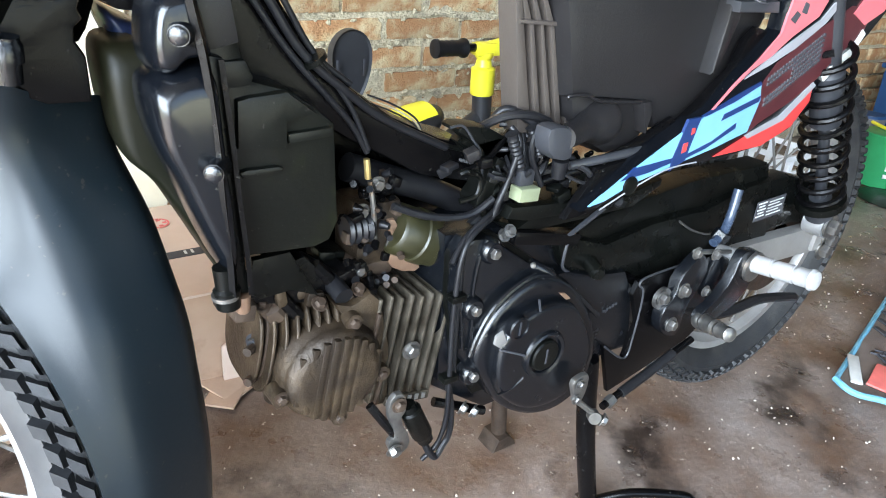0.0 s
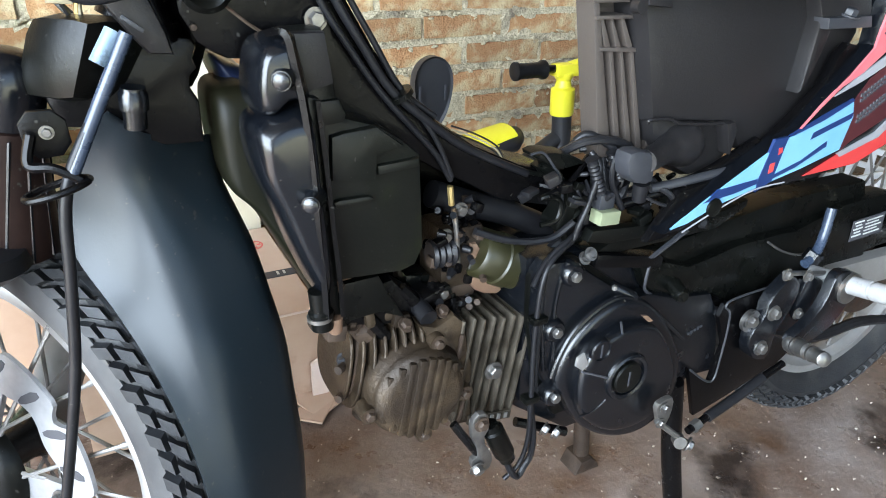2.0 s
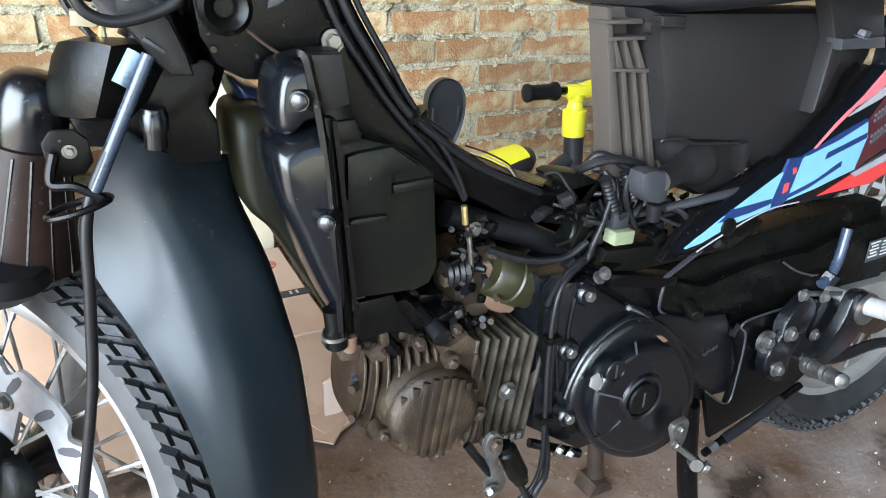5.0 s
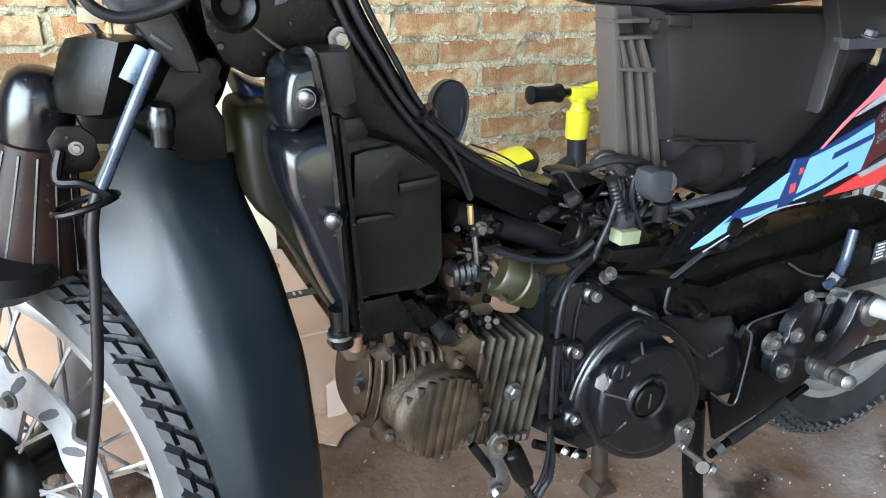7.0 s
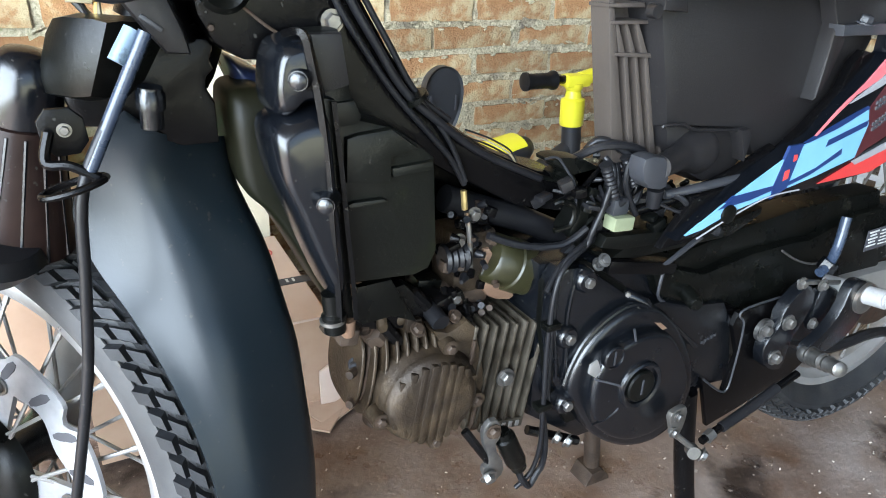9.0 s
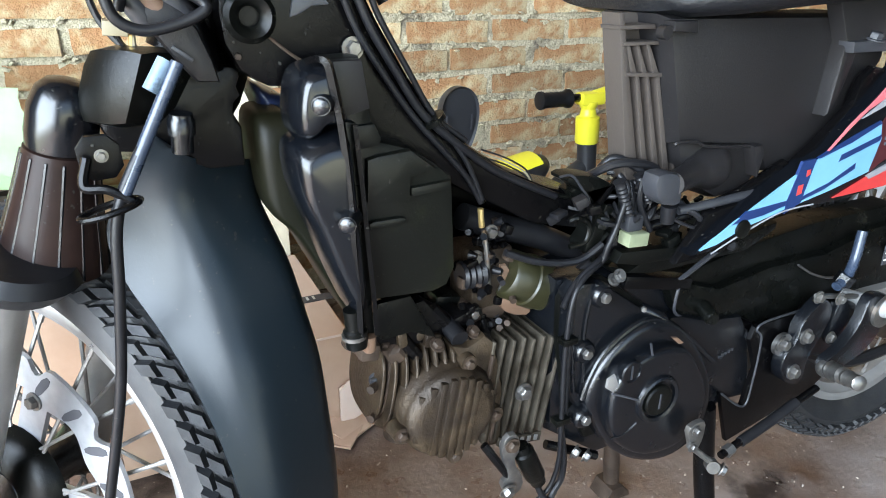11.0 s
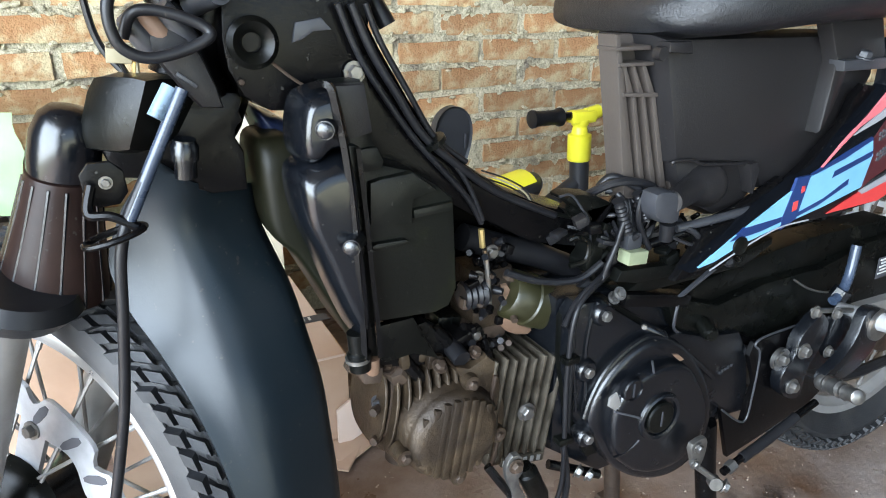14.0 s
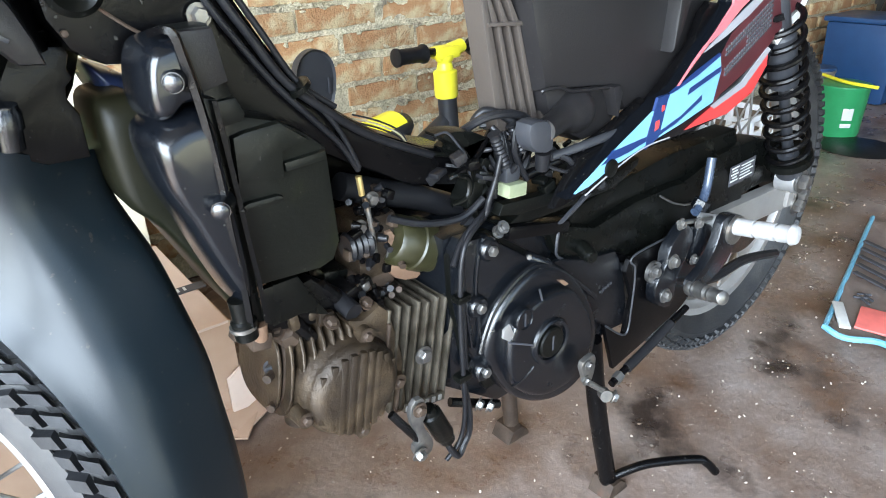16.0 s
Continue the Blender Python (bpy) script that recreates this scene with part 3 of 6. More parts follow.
# --- engine: crank axis at CR, cylinder leaning forwards and a little upwards
CR = V(-0.034, 0, 0.328)
TILT = radians(9.5)
D, H = V(-math.cos(TILT), 0, math.sin(TILT)), V(math.sin(TILT), 0, math.cos(TILT))


def eng(s, y, h):
    return CR + D * s + H * h + V(0, y, 0)


ENG_M = Matrix((D, V(0, 1, 0), H)).transposed().to_4x4()
engine = part("engine", prism([(-0.122, 0.455), (-0.06, 0.452), (0.02, 0.428), (0.14, 0.385), (0.17, 0.33), (0.15, 0.255), (0.05, 0.238), (-0.05, 0.236), (-0.115, 0.285)], -0.088, 0.05, 0.008), "engine", bike, "black painted engine crankcase")
part("gasket_edge", prism([(-0.1190, 0.3940), (-0.1210, 0.4380), (-0.1110, 0.4550), (-0.0730, 0.4520), (-0.0030, 0.4030), (0.0420, 0.3520), (0.0340, 0.2680), (-0.0730, 0.2680), (-0.1040, 0.3260)], -0.0945, -0.088, 0.003), "matte", engine, "dark gasket flange")
case = part("crankcase_cover", prism([(-0.1180, 0.3970), (-0.1190, 0.4460), (-0.1110, 0.4550), (-0.0840, 0.4530), (-0.0220, 0.4090), (0.0160, 0.3850), (0.0320, 0.3270), (-0.0100, 0.2800), (-0.0820, 0.2970), (-0.1060, 0.3350)], -0.106, -0.089, 0.006), "engine", engine, "black cast crankcase cover")
part("cover_ridge", tube([V(-0.0890, -0.1065, 0.4520), V(-0.0960, -0.1065, 0.4350), V(-0.0990, -0.1065, 0.4040), V(-0.0960, -0.1065, 0.3700), V(-0.0950, -0.1065, 0.3380)], 0.0024, 8), "engine", case, "raised cast edge")
part("cover_ridge", tube([V(-0.1040, -0.1065, 0.3410), V(-0.1150, -0.1065, 0.4220), V(-0.1130, -0.1065, 0.4470), V(-0.1050, -0.1065, 0.4540)], 0.0022, 8), "engine", case, "raised cast edge")
for c in (V(-0.0850, -0.1, 0.4410), V(-0.0990, -0.1, 0.3860), V(-0.0920, -0.1, 0.3100)):
    part("bolt_boss", lathe([(0, 0.0125), (0.011, 0.0115), (0.014, 0.009)], c, LEFT, 20), "engine", case, "round cast bolt boss")
    part("bolt", bolt(c + LEFT * 0.0125, LEFT, 0.0053), "steel", case, "zinc-plated hexagon bolt")
part("cover_lug", between(V(-0.0260, -0.1, 0.4120), V(-0.0040, -0.112, 0.3980), [(0, 0.0045), (0.1, 0.006), (0.9, 0.006), (1, 0.0045)], 16), "engine", case, "cast lug")
part("bolt", bolt(V(-0.0340, -0.112, 0.4180), V(-0.6, -0.8, 0), 0.003, None, False), "steel", case, "zinc-plated hexagon bolt")
gen = part("generator_cover", pillow(loop([(-0.0960, 0.3310), (-0.0910, 0.3560), (-0.0750, 0.3790), (-0.0500, 0.3980), (-0.0210, 0.4040), (0.0110, 0.3930), (0.0440, 0.3610), (0.0700, 0.3200), (0.0800, 0.2770), (0.0700, 0.2430), (0.0360, 0.2240), (-0.0090, 0.2310), (-0.0520, 0.2600), (-0.0820, 0.3040)]), -0.09, -0.1055, 0.013, PLATE), "engine", engine, "round black generator cover with a swept skirt")
dome = part("cover_dome", pillow(loop([(-0.0740, 0.3050), (-0.0780, 0.3340), (-0.0720, 0.3580), (-0.0530, 0.3740), (-0.0240, 0.3810), (0.0120, 0.3730), (0.0380, 0.3420), (0.0540, 0.3040), (0.0480, 0.2710), (0.0190, 0.2520), (-0.0240, 0.2550), (-0.0590, 0.2790)]), -0.112, -0.1185, 0.014, PLATE), "engine", gen, "raised round dome of the cover")
part("cover_ridge", tube([V(0.0760, -0.112, 0.3310), V(0.0390, -0.114, 0.3640), V(0.0030, -0.114, 0.3930), V(-0.0270, -0.113, 0.4050), V(-0.0540, -0.113, 0.3980), V(-0.0780, -0.113, 0.3800), V(-0.0920, -0.113, 0.3550), V(-0.0980, -0.113, 0.3350)], 0.0028, 8), "engine", gen, "raised swept ridge")
CAP = V(-0.0200, -0.1325, 0.3250)
part("cap_ring", lathe([(0, 0.0265), (0.003, 0.0255), (0.0042, 0.0235), (0.003, 0.0205), (0.0, 0.020)], CAP, LEFT, 40, closed=True), "engine", dome, "raised ring round the cap")
cap = part("inspection_cap", lathe([(-0.001, 0.0175), (0.0035, 0.0172), (0.005, 0.0155), (0.005, 0.0)], CAP + V(-0.001, 0, 0), LEFT, 40), "matte", dome, "black slotted inspection cap")
part("slot", box(CAP + V(-0.001, -0.0052, 0), (0.0022, 0.0012, 0.017), 0.0003), "greyplug", cap, "pale worn screw slot")
PL = V(-0.0590, -0.1305, 0.3660)
plug = part("timing_plug", lathe([(-0.002, 0.0122), (0.003, 0.0122), (0.0042, 0.0108), (0.0042, 0.0100), (0.0028, 0.0096), (0.0028, 0.0)], PL, LEFT, 32), "engine", dome, "small slotted timing plug")
part("slot", box(PL + V(0, -0.0034, 0), (0.0018, 0.001, 0.0145), 0.0003), "greyplug", plug, "pale worn screw slot")
part("cover_groove", tube([V(-0.0790, -0.1322, 0.3480), V(-0.0570, -0.1328, 0.3370), V(-0.0440, -0.1328, 0.3300)], 0.0012, 6), "print_black", dome, "dark cast groove")
part("cover_rib", tube([V(-0.0730, -0.131, 0.2930), V(-0.0570, -0.132, 0.2950), V(-0.0430, -0.1325, 0.3040)], 0.0013, 6), "engine", dome, "cast rib")
part("cover_rib", tube([V(-0.0380, -0.131, 0.3910), V(-0.0350, -0.1325, 0.3780)], 0.0012, 6), "greyplug", dome, "worn cast rib")
# glints on the black cover, laid on as small paler pieces
part("shine_web", prism([(-0.0860, 0.3650), (-0.0780, 0.3680), (-0.0720, 0.3550), (-0.0780, 0.3490), (-0.0870, 0.3560)], -0.1325, -0.130, 0.0006), "slider", dome, "glint painted on the cover's corner")
part("shine_web", prism([(-0.0130, 0.3920), (-0.0050, 0.3900), (0.0040, 0.3820), (-0.0020, 0.3820)], -0.1325, -0.130, 0.0004), "copper", dome, "glint painted on the cover's corner")

# cylinder: core, cooling fins, bolt
cyl = part("cylinder", box(eng(0.122, -0.012, 0), (0.104, 0.118, 0.094), 0.008, ENG_M), "barrel", engine, "grimy bare alloy cylinder with cooling fins")
for i in range(8):
    s = 0.084 + i * 0.0108
    b = 0.108 if i % 2 else 0.112
    part("fin", box(eng(s, -0.014, -0.002), (0.0032, 0.150, b), 0.0012, ENG_M), "barrel", cyl, "thin cooling fin")
part("bolt", bolt(eng(0.118, -0.0905, -0.002), LEFT, 0.0065), "steel", cyl, "hexagon bolt between the fins")
part("mark_plate", box(eng(0.108, -0.088, -0.057), (0.05, 0.004, 0.010), 0.001, ENG_M), "barrel", cyl, "cast plate")
for i in range(6):
    part("cast_mark", box(eng(0.130 - i * 0.008, -0.0905, -0.057), (0.004, 0.0015, 0.006), 0.0004, ENG_M), "alloy", cyl, "raised cast mark")
# head
def plate(s, y, h, w, hh, thick, power=3.2):
    """A rounded plate across the cylinder's axis."""
    rim_ = []
    for k in range(28):
        a = 2 * math.pi * k / 28
        ca, sa = math.cos(a), math.sin(a)
        rim_.append((math.copysign(abs(ca) ** (2 / power), ca) * w / 2, math.copysign(abs(sa) ** (2 / power), sa) * hh / 2))
    return rings_mesh([[eng(s + ds, y + py * f, h + ph * f) for py, ph in rim_] for ds, f in ((-thick / 2, 0.985), (-thick / 4, 1), (thick / 4, 1), (thick / 2, 0.985))])


head = part("cylinder_head", plate(0.208, -0.030, 0.0, 0.070, 0.078, 0.080), "rust", engine, "brown oxidised alloy cylinder head")
for i in range(9):
    s, f = 0.190 + i * 0.0078, math.sqrt(1 - (i / 10.5) ** 2)
    part("fin", plate(s, -0.034 + 0.018 * (1 - f), -0.003, 0.124 * f, 0.124 * f, 0.0030, 2.8), "head", head, "brown cooling fin")
part("head_flange", plate(0.1765, -0.014, 0.0, 0.142, 0.118, 0.010, 6), "head", head, "joint flange")
CC = V(-0.2290, -0.084, 0.3490)
cam_cover = part("cam_cover", lathe([(-0.02, 0.047), (0.005, 0.047), (0.008, 0.0445), (0.010, 0.0445), (0.015, 0.0425), (0.019, 0.038), (0.0205, 0.032), (0.021, 0.0)], CC, LEFT, 56), "head", engine, "round ribbed cam cover of oxidised alloy")
for i in range(9):
    x = -0.034 + i * 0.0085
    hh = 2 * math.sqrt(max(0.0, 0.0415 ** 2 - x * x)) * 0.96
    part("rib", box(CC + D * -x + V(0, -0.0195 + 0.14 * x * x / 0.036, 0), (0.0062, 0.006, hh), 0.0016, ENG_M), "head", cam_cover, "cast rib")
for a in (80, 200, 285, 350):
    c = CC + D * (-0.049 * math.cos(radians(a))) + H * (0.049 * math.sin(radians(a))) + V(0, -0.002, 0)
    part("bolt_boss", lathe([(-0.006, 0.0085), (0.010, 0.0078)], c, LEFT, 16), "head", cam_cover, "bolt boss")
    part("bolt", bolt(c + LEFT * 0.009, LEFT, 0.0042), "rust", cam_cover, "brown rusty bolt")
part("rocker_tower", prism([(-0.2270, 0.4130), (-0.2110, 0.4070), (-0.2050, 0.4090), (-0.1930, 0.4150), (-0.1830, 0.4050), (-0.1720, 0.3560), (-0.1700, 0.2890), (-0.1860, 0.2910), (-0.1970, 0.3510), (-0.2110, 0.3820)], -0.088, -0.03, 0.005), "head", head, "stepped casting beside the cam cover")
for p in (V(-0.1890, -0.09, 0.3740), V(-0.1820, -0.09, 0.3160)):
    part("casting_line", box(p, (0.003, 0.004, 0.04), 0.001, ENG_M), "rust", head, "dirty cast recess")
part("rocker_cap", lathe([(0, 0.015), (0.008, 0.0145), (0.012, 0.011), (0.0125, 0)], eng(0.228, -0.035, 0.042), H, 24), "head", head, "round valve cap")
part("valve_cap", lathe([(0, 0.013), (0.010, 0.012), (0.014, 0.009), (0.0145, 0)], eng(0.240, -0.058, 0.034), (D + H + V(0, -0.7, 0)), 6), "rust", head, "hexagon valve cap")
for s, h in ((0.250, 0.000), (0.246, -0.030)):
    part("stud_nut", bolt(eng(s, -0.050, h), D + V(0, -0.8, 0), 0.0062), "greyplug", head, "domed stud nut")
    part("stud", tube([eng(s - 0.015, -0.040, h), eng(s + 0.012, -0.062, h - 0.001)], 0.004, 8), "rust", head, "threaded stud")
part("exhaust_flange", lathe([(0, 0.020), (0.016, 0.019), (0.02, 0.016), (0.034, 0.015)], eng(0.205, -0.02, -0.05), -H, 24), "rust", head, "rusty exhaust stub")
part("plug_cap", tube([eng(0.195, -0.085, 0.056), eng(0.200, -0.06, 0.062), eng(0.215, -0.03, 0.066)], 0.0085, 12), "hose", head, "black spark plug cap")
random.seed(21)
for i in range(14):
    c = eng(0.185 + 0.0075 * i, -0.070 + 0.010 * (i % 4), 0.046 + 0.004 * (i % 3))
    part("head_lug", box(c, (random.uniform(0.008, 0.02), random.uniform(0.01, 0.022), random.uniform(0.010, 0.02)), 0.003, ENG_M @ Matrix.Rotation(random.uniform(-0.5, 0.5), 4, "Y")), random.choice(["head", "rust", "rust", "frame"]), head, "cast lug")
bolts([eng(0.178, -0.078, 0.058), eng(0.258, -0.066, 0.046), eng(0.215, -0.082, 0.050)], H + V(0, -0.7, 0), 0.0048, head, "rust", "brown rusty bolt")

# intake: carburettor, manifold, hoses
carb = part("carburettor", box(V(-0.170, -0.035, 0.452), (0.044, 0.046, 0.060), 0.006), "head", bike, "grimy alloy carburettor")
part("float_bowl", box(V(-0.176, -0.035, 0.420), (0.046, 0.044, 0.022), 0.006), "rust", carb, "dull float bowl")
part("bellows", lathe([(x * 0.0030, 0.0115 + (0.0022 if x % 2 else 0)) for x in range(9)], V(-0.2040, -0.058, 0.4620), V(1, 0, 0), 18), "hose", carb, "ribbed rubber bellows")
part("brass_jet", tube([V(-0.1880, -0.062, 0.5240), V(-0.1860, -0.062, 0.5070)], 0.0028, 8), "brass", carb, "brass cable adjuster")
part("throttle_arm", tube([V(-0.1850, -0.064, 0.5050), V(-0.1820, -0.066, 0.4810), V(-0.1780, -0.064, 0.4470)], 0.0024, 8), "steel", carb, "steel linkage rod")
bolts([V(-0.190, -0.060, 0.478), V(-0.158, -0.060, 0.442), V(-0.192, -0.062, 0.424), V(-0.176, -0.06, 0.50)], LEFT, 0.005, carb)
part("manifold", between(V(-0.1570, -0.055, 0.4560), V(-0.0850, -0.055, 0.4190), [(0, 0.020), (0.05, 0.0235), (0.3, 0.024), (0.32, 0.0255), (0.5, 0.0255), (0.52, 0.024), (1, 0.024)], 28), "olive", bike, "olive-brown cylindrical starter housing")
part("heat_shield", prism(rounded([(-0.1670, 0.4660), (-0.1550, 0.4660), (-0.1500, 0.4400), (-0.1320, 0.4250), (-0.1260, 0.4070), (-0.1530, 0.4130), (-0.1660, 0.4290), (-0.1590, 0.4390)], 2), -0.062, -0.050, 0.003), "copper", carb, "pinkish dusty heat shield")
part("fuel_pipe", tube([V(-0.1920, -0.035, 0.5090), V(-0.1510, -0.035, 0.4930), V(-0.1060, -0.035, 0.4760), V(-0.0500, -0.035, 0.4480)], 0.0125, 14), "hose", bike, "black rubber breather pipe")
part("band_hose", tube([V(-0.150, -0.06, 0.452), V(-0.12, -0.065, 0.430), V(-0.10, -0.07, 0.438), V(-0.055, -0.07, 0.468), V(-0.03, -0.06, 0.49)], 0.0055, 8), "hose", bike, "thin black hose over the starter")
part("starter_clamp", tube([V(-0.1360, -0.058, 0.4570), V(-0.1260, -0.0615, 0.4440), V(-0.1180, -0.058, 0.4230)], 0.0026, 8), "rust", bike, "steel clamp band")
part("head_bracket", prism([(-0.30, 0.442), (-0.245, 0.452), (-0.222, 0.425), (-0.20, 0.432), (-0.195, 0.418), (-0.225, 0.405), (-0.285, 0.418)], -0.07, -0.058, 0.002), "frame", bike, "black bent mounting bracket")
for a, b, c in ((-0.235, -0.215, -0.205), (-0.275, -0.262, -0.250)):
    part("mount_lug", tube([V(a, -0.065, 0.44), V(b, -0.070, 0.415), V(c, -0.070, 0.398)], 0.006, 8), "frame", bike, "dirty black lug")

random.seed(33)
for k in range(60):
    c = V(random.uniform(-0.205, -0.155), random.uniform(-0.070, -0.045), random.uniform(0.40, 0.505))
    if k % 3:
        part("carburettor_fitting", lathe([(0, random.uniform(0.002, 0.0048)), (random.uniform(0.004, 0.011), random.uniform(0.002, 0.0042))], c, V(random.uniform(-1, 1), -1, random.uniform(-1, 1)), 10), random.choice(["hose", "frame", "rust", "frame", "hose"]), carb, "small fitting")
    else:
        part("carburettor_lug", box(c, (random.uniform(0.005, 0.012), 0.010, random.uniform(0.005, 0.011)), 0.0015, Matrix.Rotation(random.uniform(-0.4, 0.4), 4, "Y")), random.choice(["frame", "frame", "rust", "matte"]), carb, "cast lug")
# dark brackets and hoses over the head
for k in range(12):
    c = V(random.uniform(-0.285, -0.15), random.uniform(-0.075, -0.03), random.uniform(0.405, 0.438))
    part("bracket_piece", box(c, (random.uniform(0.012, 0.034), random.uniform(0.010, 0.03), random.uniform(0.005, 0.012)), 0.002, Matrix.Rotation(random.uniform(-0.35, 0.35), 4, "Y")), random.choice(["frame", "frame", "rust", "matte"]), head, "dirty black bracket piece")

# front cable down the cover's edge
part("cable", tube([V(-0.02, -0.07, 0.475), V(-0.085, -0.10, 0.468), V(-0.118, -0.112, 0.45), V(-0.124, -0.114, 0.39), V(-0.121, -0.114, 0.32), V(-0.118, -0.112, 0.27), V(-0.124, -0.11, 0.238), V(-0.14, -0.108, 0.222)], 0.0025, 10), "hose", engine, "black rubber cable along the engine")
part("cable", tube([V(-0.02, -0.06, 0.485), V(-0.075, -0.095, 0.474), V(-0.11, -0.105, 0.455), V(-0.115, -0.108, 0.39), V(-0.112, -0.108, 0.31)], 0.0025, 10), "hose", engine, "black rubber cable along the engine")
for z in (0.405, 0.318):
    part("cable_clip", box(V(-0.121, -0.112, z), (0.016, 0.012, 0.007), 0.002), "matte", engine, "black cable clip")

# small bracket with a bolt and a switch under the cylinder
br = part("engine_bracket", prism(rounded([(-0.1830, 0.3220), (-0.1700, 0.3210), (-0.1660, 0.3020), (-0.1740, 0.2910), (-0.1600, 0.2650), (-0.1640, 0.2500), (-0.1800, 0.2530), (-0.1860, 0.2690), (-0.1760, 0.2740), (-0.1880, 0.3040)], 2), -0.116, -0.110, 0.0015), "steel", engine, "steel bracket under the cylinder")
part("bolt", bolt(V(-0.1770, -0.117, 0.3110), LEFT, 0.0052), "rust", br, "rusty hexagon bolt")
part("bolt", bolt(V(-0.1790, -0.117, 0.2600), V(0, -1, -0.3), 0.0058), "steel", br, "bright zinc bolt")
part("link", tube([V(-0.1970, -0.1, 0.3060), V(-0.1860, -0.108, 0.2880), V(-0.1750, -0.112, 0.2710)], 0.0042, 8), "frame", br, "black link")
part("switch", between(V(-0.1630, -0.11, 0.3010), V(-0.1410, -0.112, 0.2520), [(0, 0.007), (0.12, 0.008), (0.15, 0.0105), (0.8, 0.0105), (0.86, 0.0085), (1, 0.008)], 16), "matte", engine, "black rubber switch boot")
part("cable", tube([V(-0.1420, -0.11, 0.2520), V(-0.1370, -0.112, 0.2370), V(-0.1270, -0.112, 0.2230), V(-0.1180, -0.11, 0.2310), V(-0.1110, -0.11, 0.2440), V(-0.1110, -0.11, 0.2720), V(-0.1190, -0.11, 0.3120)], 0.0034, 8), "hose", engine, "black cable looping up to the engine")
bolts([V(-0.075, -0.10, 0.252), V(-0.090, -0.10, 0.262)], V(0.5, -1, -0.3), 0.0055, engine)
part("drain_rod", tube([V(-0.115, -0.085, 0.268), V(-0.06, -0.10, 0.246)], 0.005, 8), "frame", engine, "black rod under the crankcase")

# sprocket cover and swing-arm cover behind the engine
sprocket = part("sprocket_cover", prism([(-0.0010, 0.3950), (0.0250, 0.3940), (0.0640, 0.3800), (0.1170, 0.3730), (0.1350, 0.3450), (0.1570, 0.2610), (0.1130, 0.2650), (0.0930, 0.2570), (0.0710, 0.2400), (0.0350, 0.2910)], -0.106, -0.086, 0.007), "engine", bike, "black plastic sprocket cover")
for k in range(5):
    part("print_bar", box(V(0.0920, -0.1066, 0.3290) + V(0.0045 * k, 0, 0.0012 * k), (0.003, 0.0012, 0.003 + 0.001 * (k % 2)), 0.0003), "greyplug", sprocket, "faint raised mark")
part("stub", between(V(0.0600, -0.1, 0.3940), V(0.0520, -0.122, 0.3910), [(0, 0.0085), (0.85, 0.008), (1, 0.006)], 18), "matte", sprocket, "round black stub")
chain_cover = part("chain_case", prism([(0.0050, 0.4300), (0.0210, 0.4310), (0.0830, 0.4100), (0.1540, 0.4210), (0.2250, 0.4220), (0.3840, 0.4120), (0.4190, 0.3390), (0.3140, 0.3490), (0.2320, 0.3460), (0.1570, 0.3440), (0.1300, 0.3640), (0.0710, 0.3740), (0.0330, 0.3870), (0.0200, 0.4000)], -0.100, -0.070, 0.009), "matte", bike, "black plastic chain case")
part("cover_edge", tube([V(0.0060, -0.102, 0.4290), V(0.0170, -0.103, 0.4300), V(0.0160, -0.103, 0.4120), V(0.0170, -0.103, 0.3990), V(0.0300, -0.102, 0.3890)], 0.0017, 6), "greyplug", chain_cover, "folded shiny edge")
part("inner_mudguard", prism([(-0.0690, 0.4600), (-0.0150, 0.4450), (0.0460, 0.4320), (0.1240, 0.4450), (0.2280, 0.4570), (0.3820, 0.4590), (0.4160, 0.3860), (0.2480, 0.4030), (0.1730, 0.4060), (0.0950, 0.3960), (0.0230, 0.4150), (-0.0340, 0.4310)], -0.088, -0.055, 0.006), "matte", chain_cover, "black plastic inner mudguard")
part("chain_case_rear", prism([(0.2020, 0.4090), (0.3350, 0.4380), (0.4230, 0.4410), (0.4900, 0.4240), (0.5560, 0.3940), (0.5740, 0.3410), (0.4670, 0.3650), (0.3730, 0.3610), (0.2870, 0.3620)], -0.098, -0.070, 0.006), "matte", chain_cover, "rear end of the chain case")
part("sticker", box(V(0.3890, -0.1012, 0.4020), (0.064, 0.0012, 0.028), 0.0003, Matrix.Rotation(radians(-3), 4, "Y")), "print_black", chain_cover, "black printed warning label")
LB = V(0.3870, -0.1022, 0.4030)
for i in range(5):
    part("print_bar", box(LB + V(0.012 - 0.004 * (i % 2), 0, 0.009 - i * 0.0045), (0.032 - 0.006 * (i % 2), 0.0008, 0.0014), 0.0, Matrix.Rotation(radians(-3), 4, "Y")), "label", chain_cover, "white printed bar")
    part("print_bar", box(LB + V(-0.019, 0, 0.009 - i * 0.0045), (0.012 if i % 2 else 0.018, 0.0008, 0.0018), 0.0, Matrix.Rotation(radians(-3), 4, "Y")), "label", chain_cover, "white printed bar")
part("wire", tube([V(0.1970, -0.102, 0.4170), V(0.2230, -0.104, 0.4020), V(0.2550, -0.104, 0.3910), V(0.2840, -0.104, 0.3890)], 0.0014, 6), "steel", chain_cover, "thin bare wire")

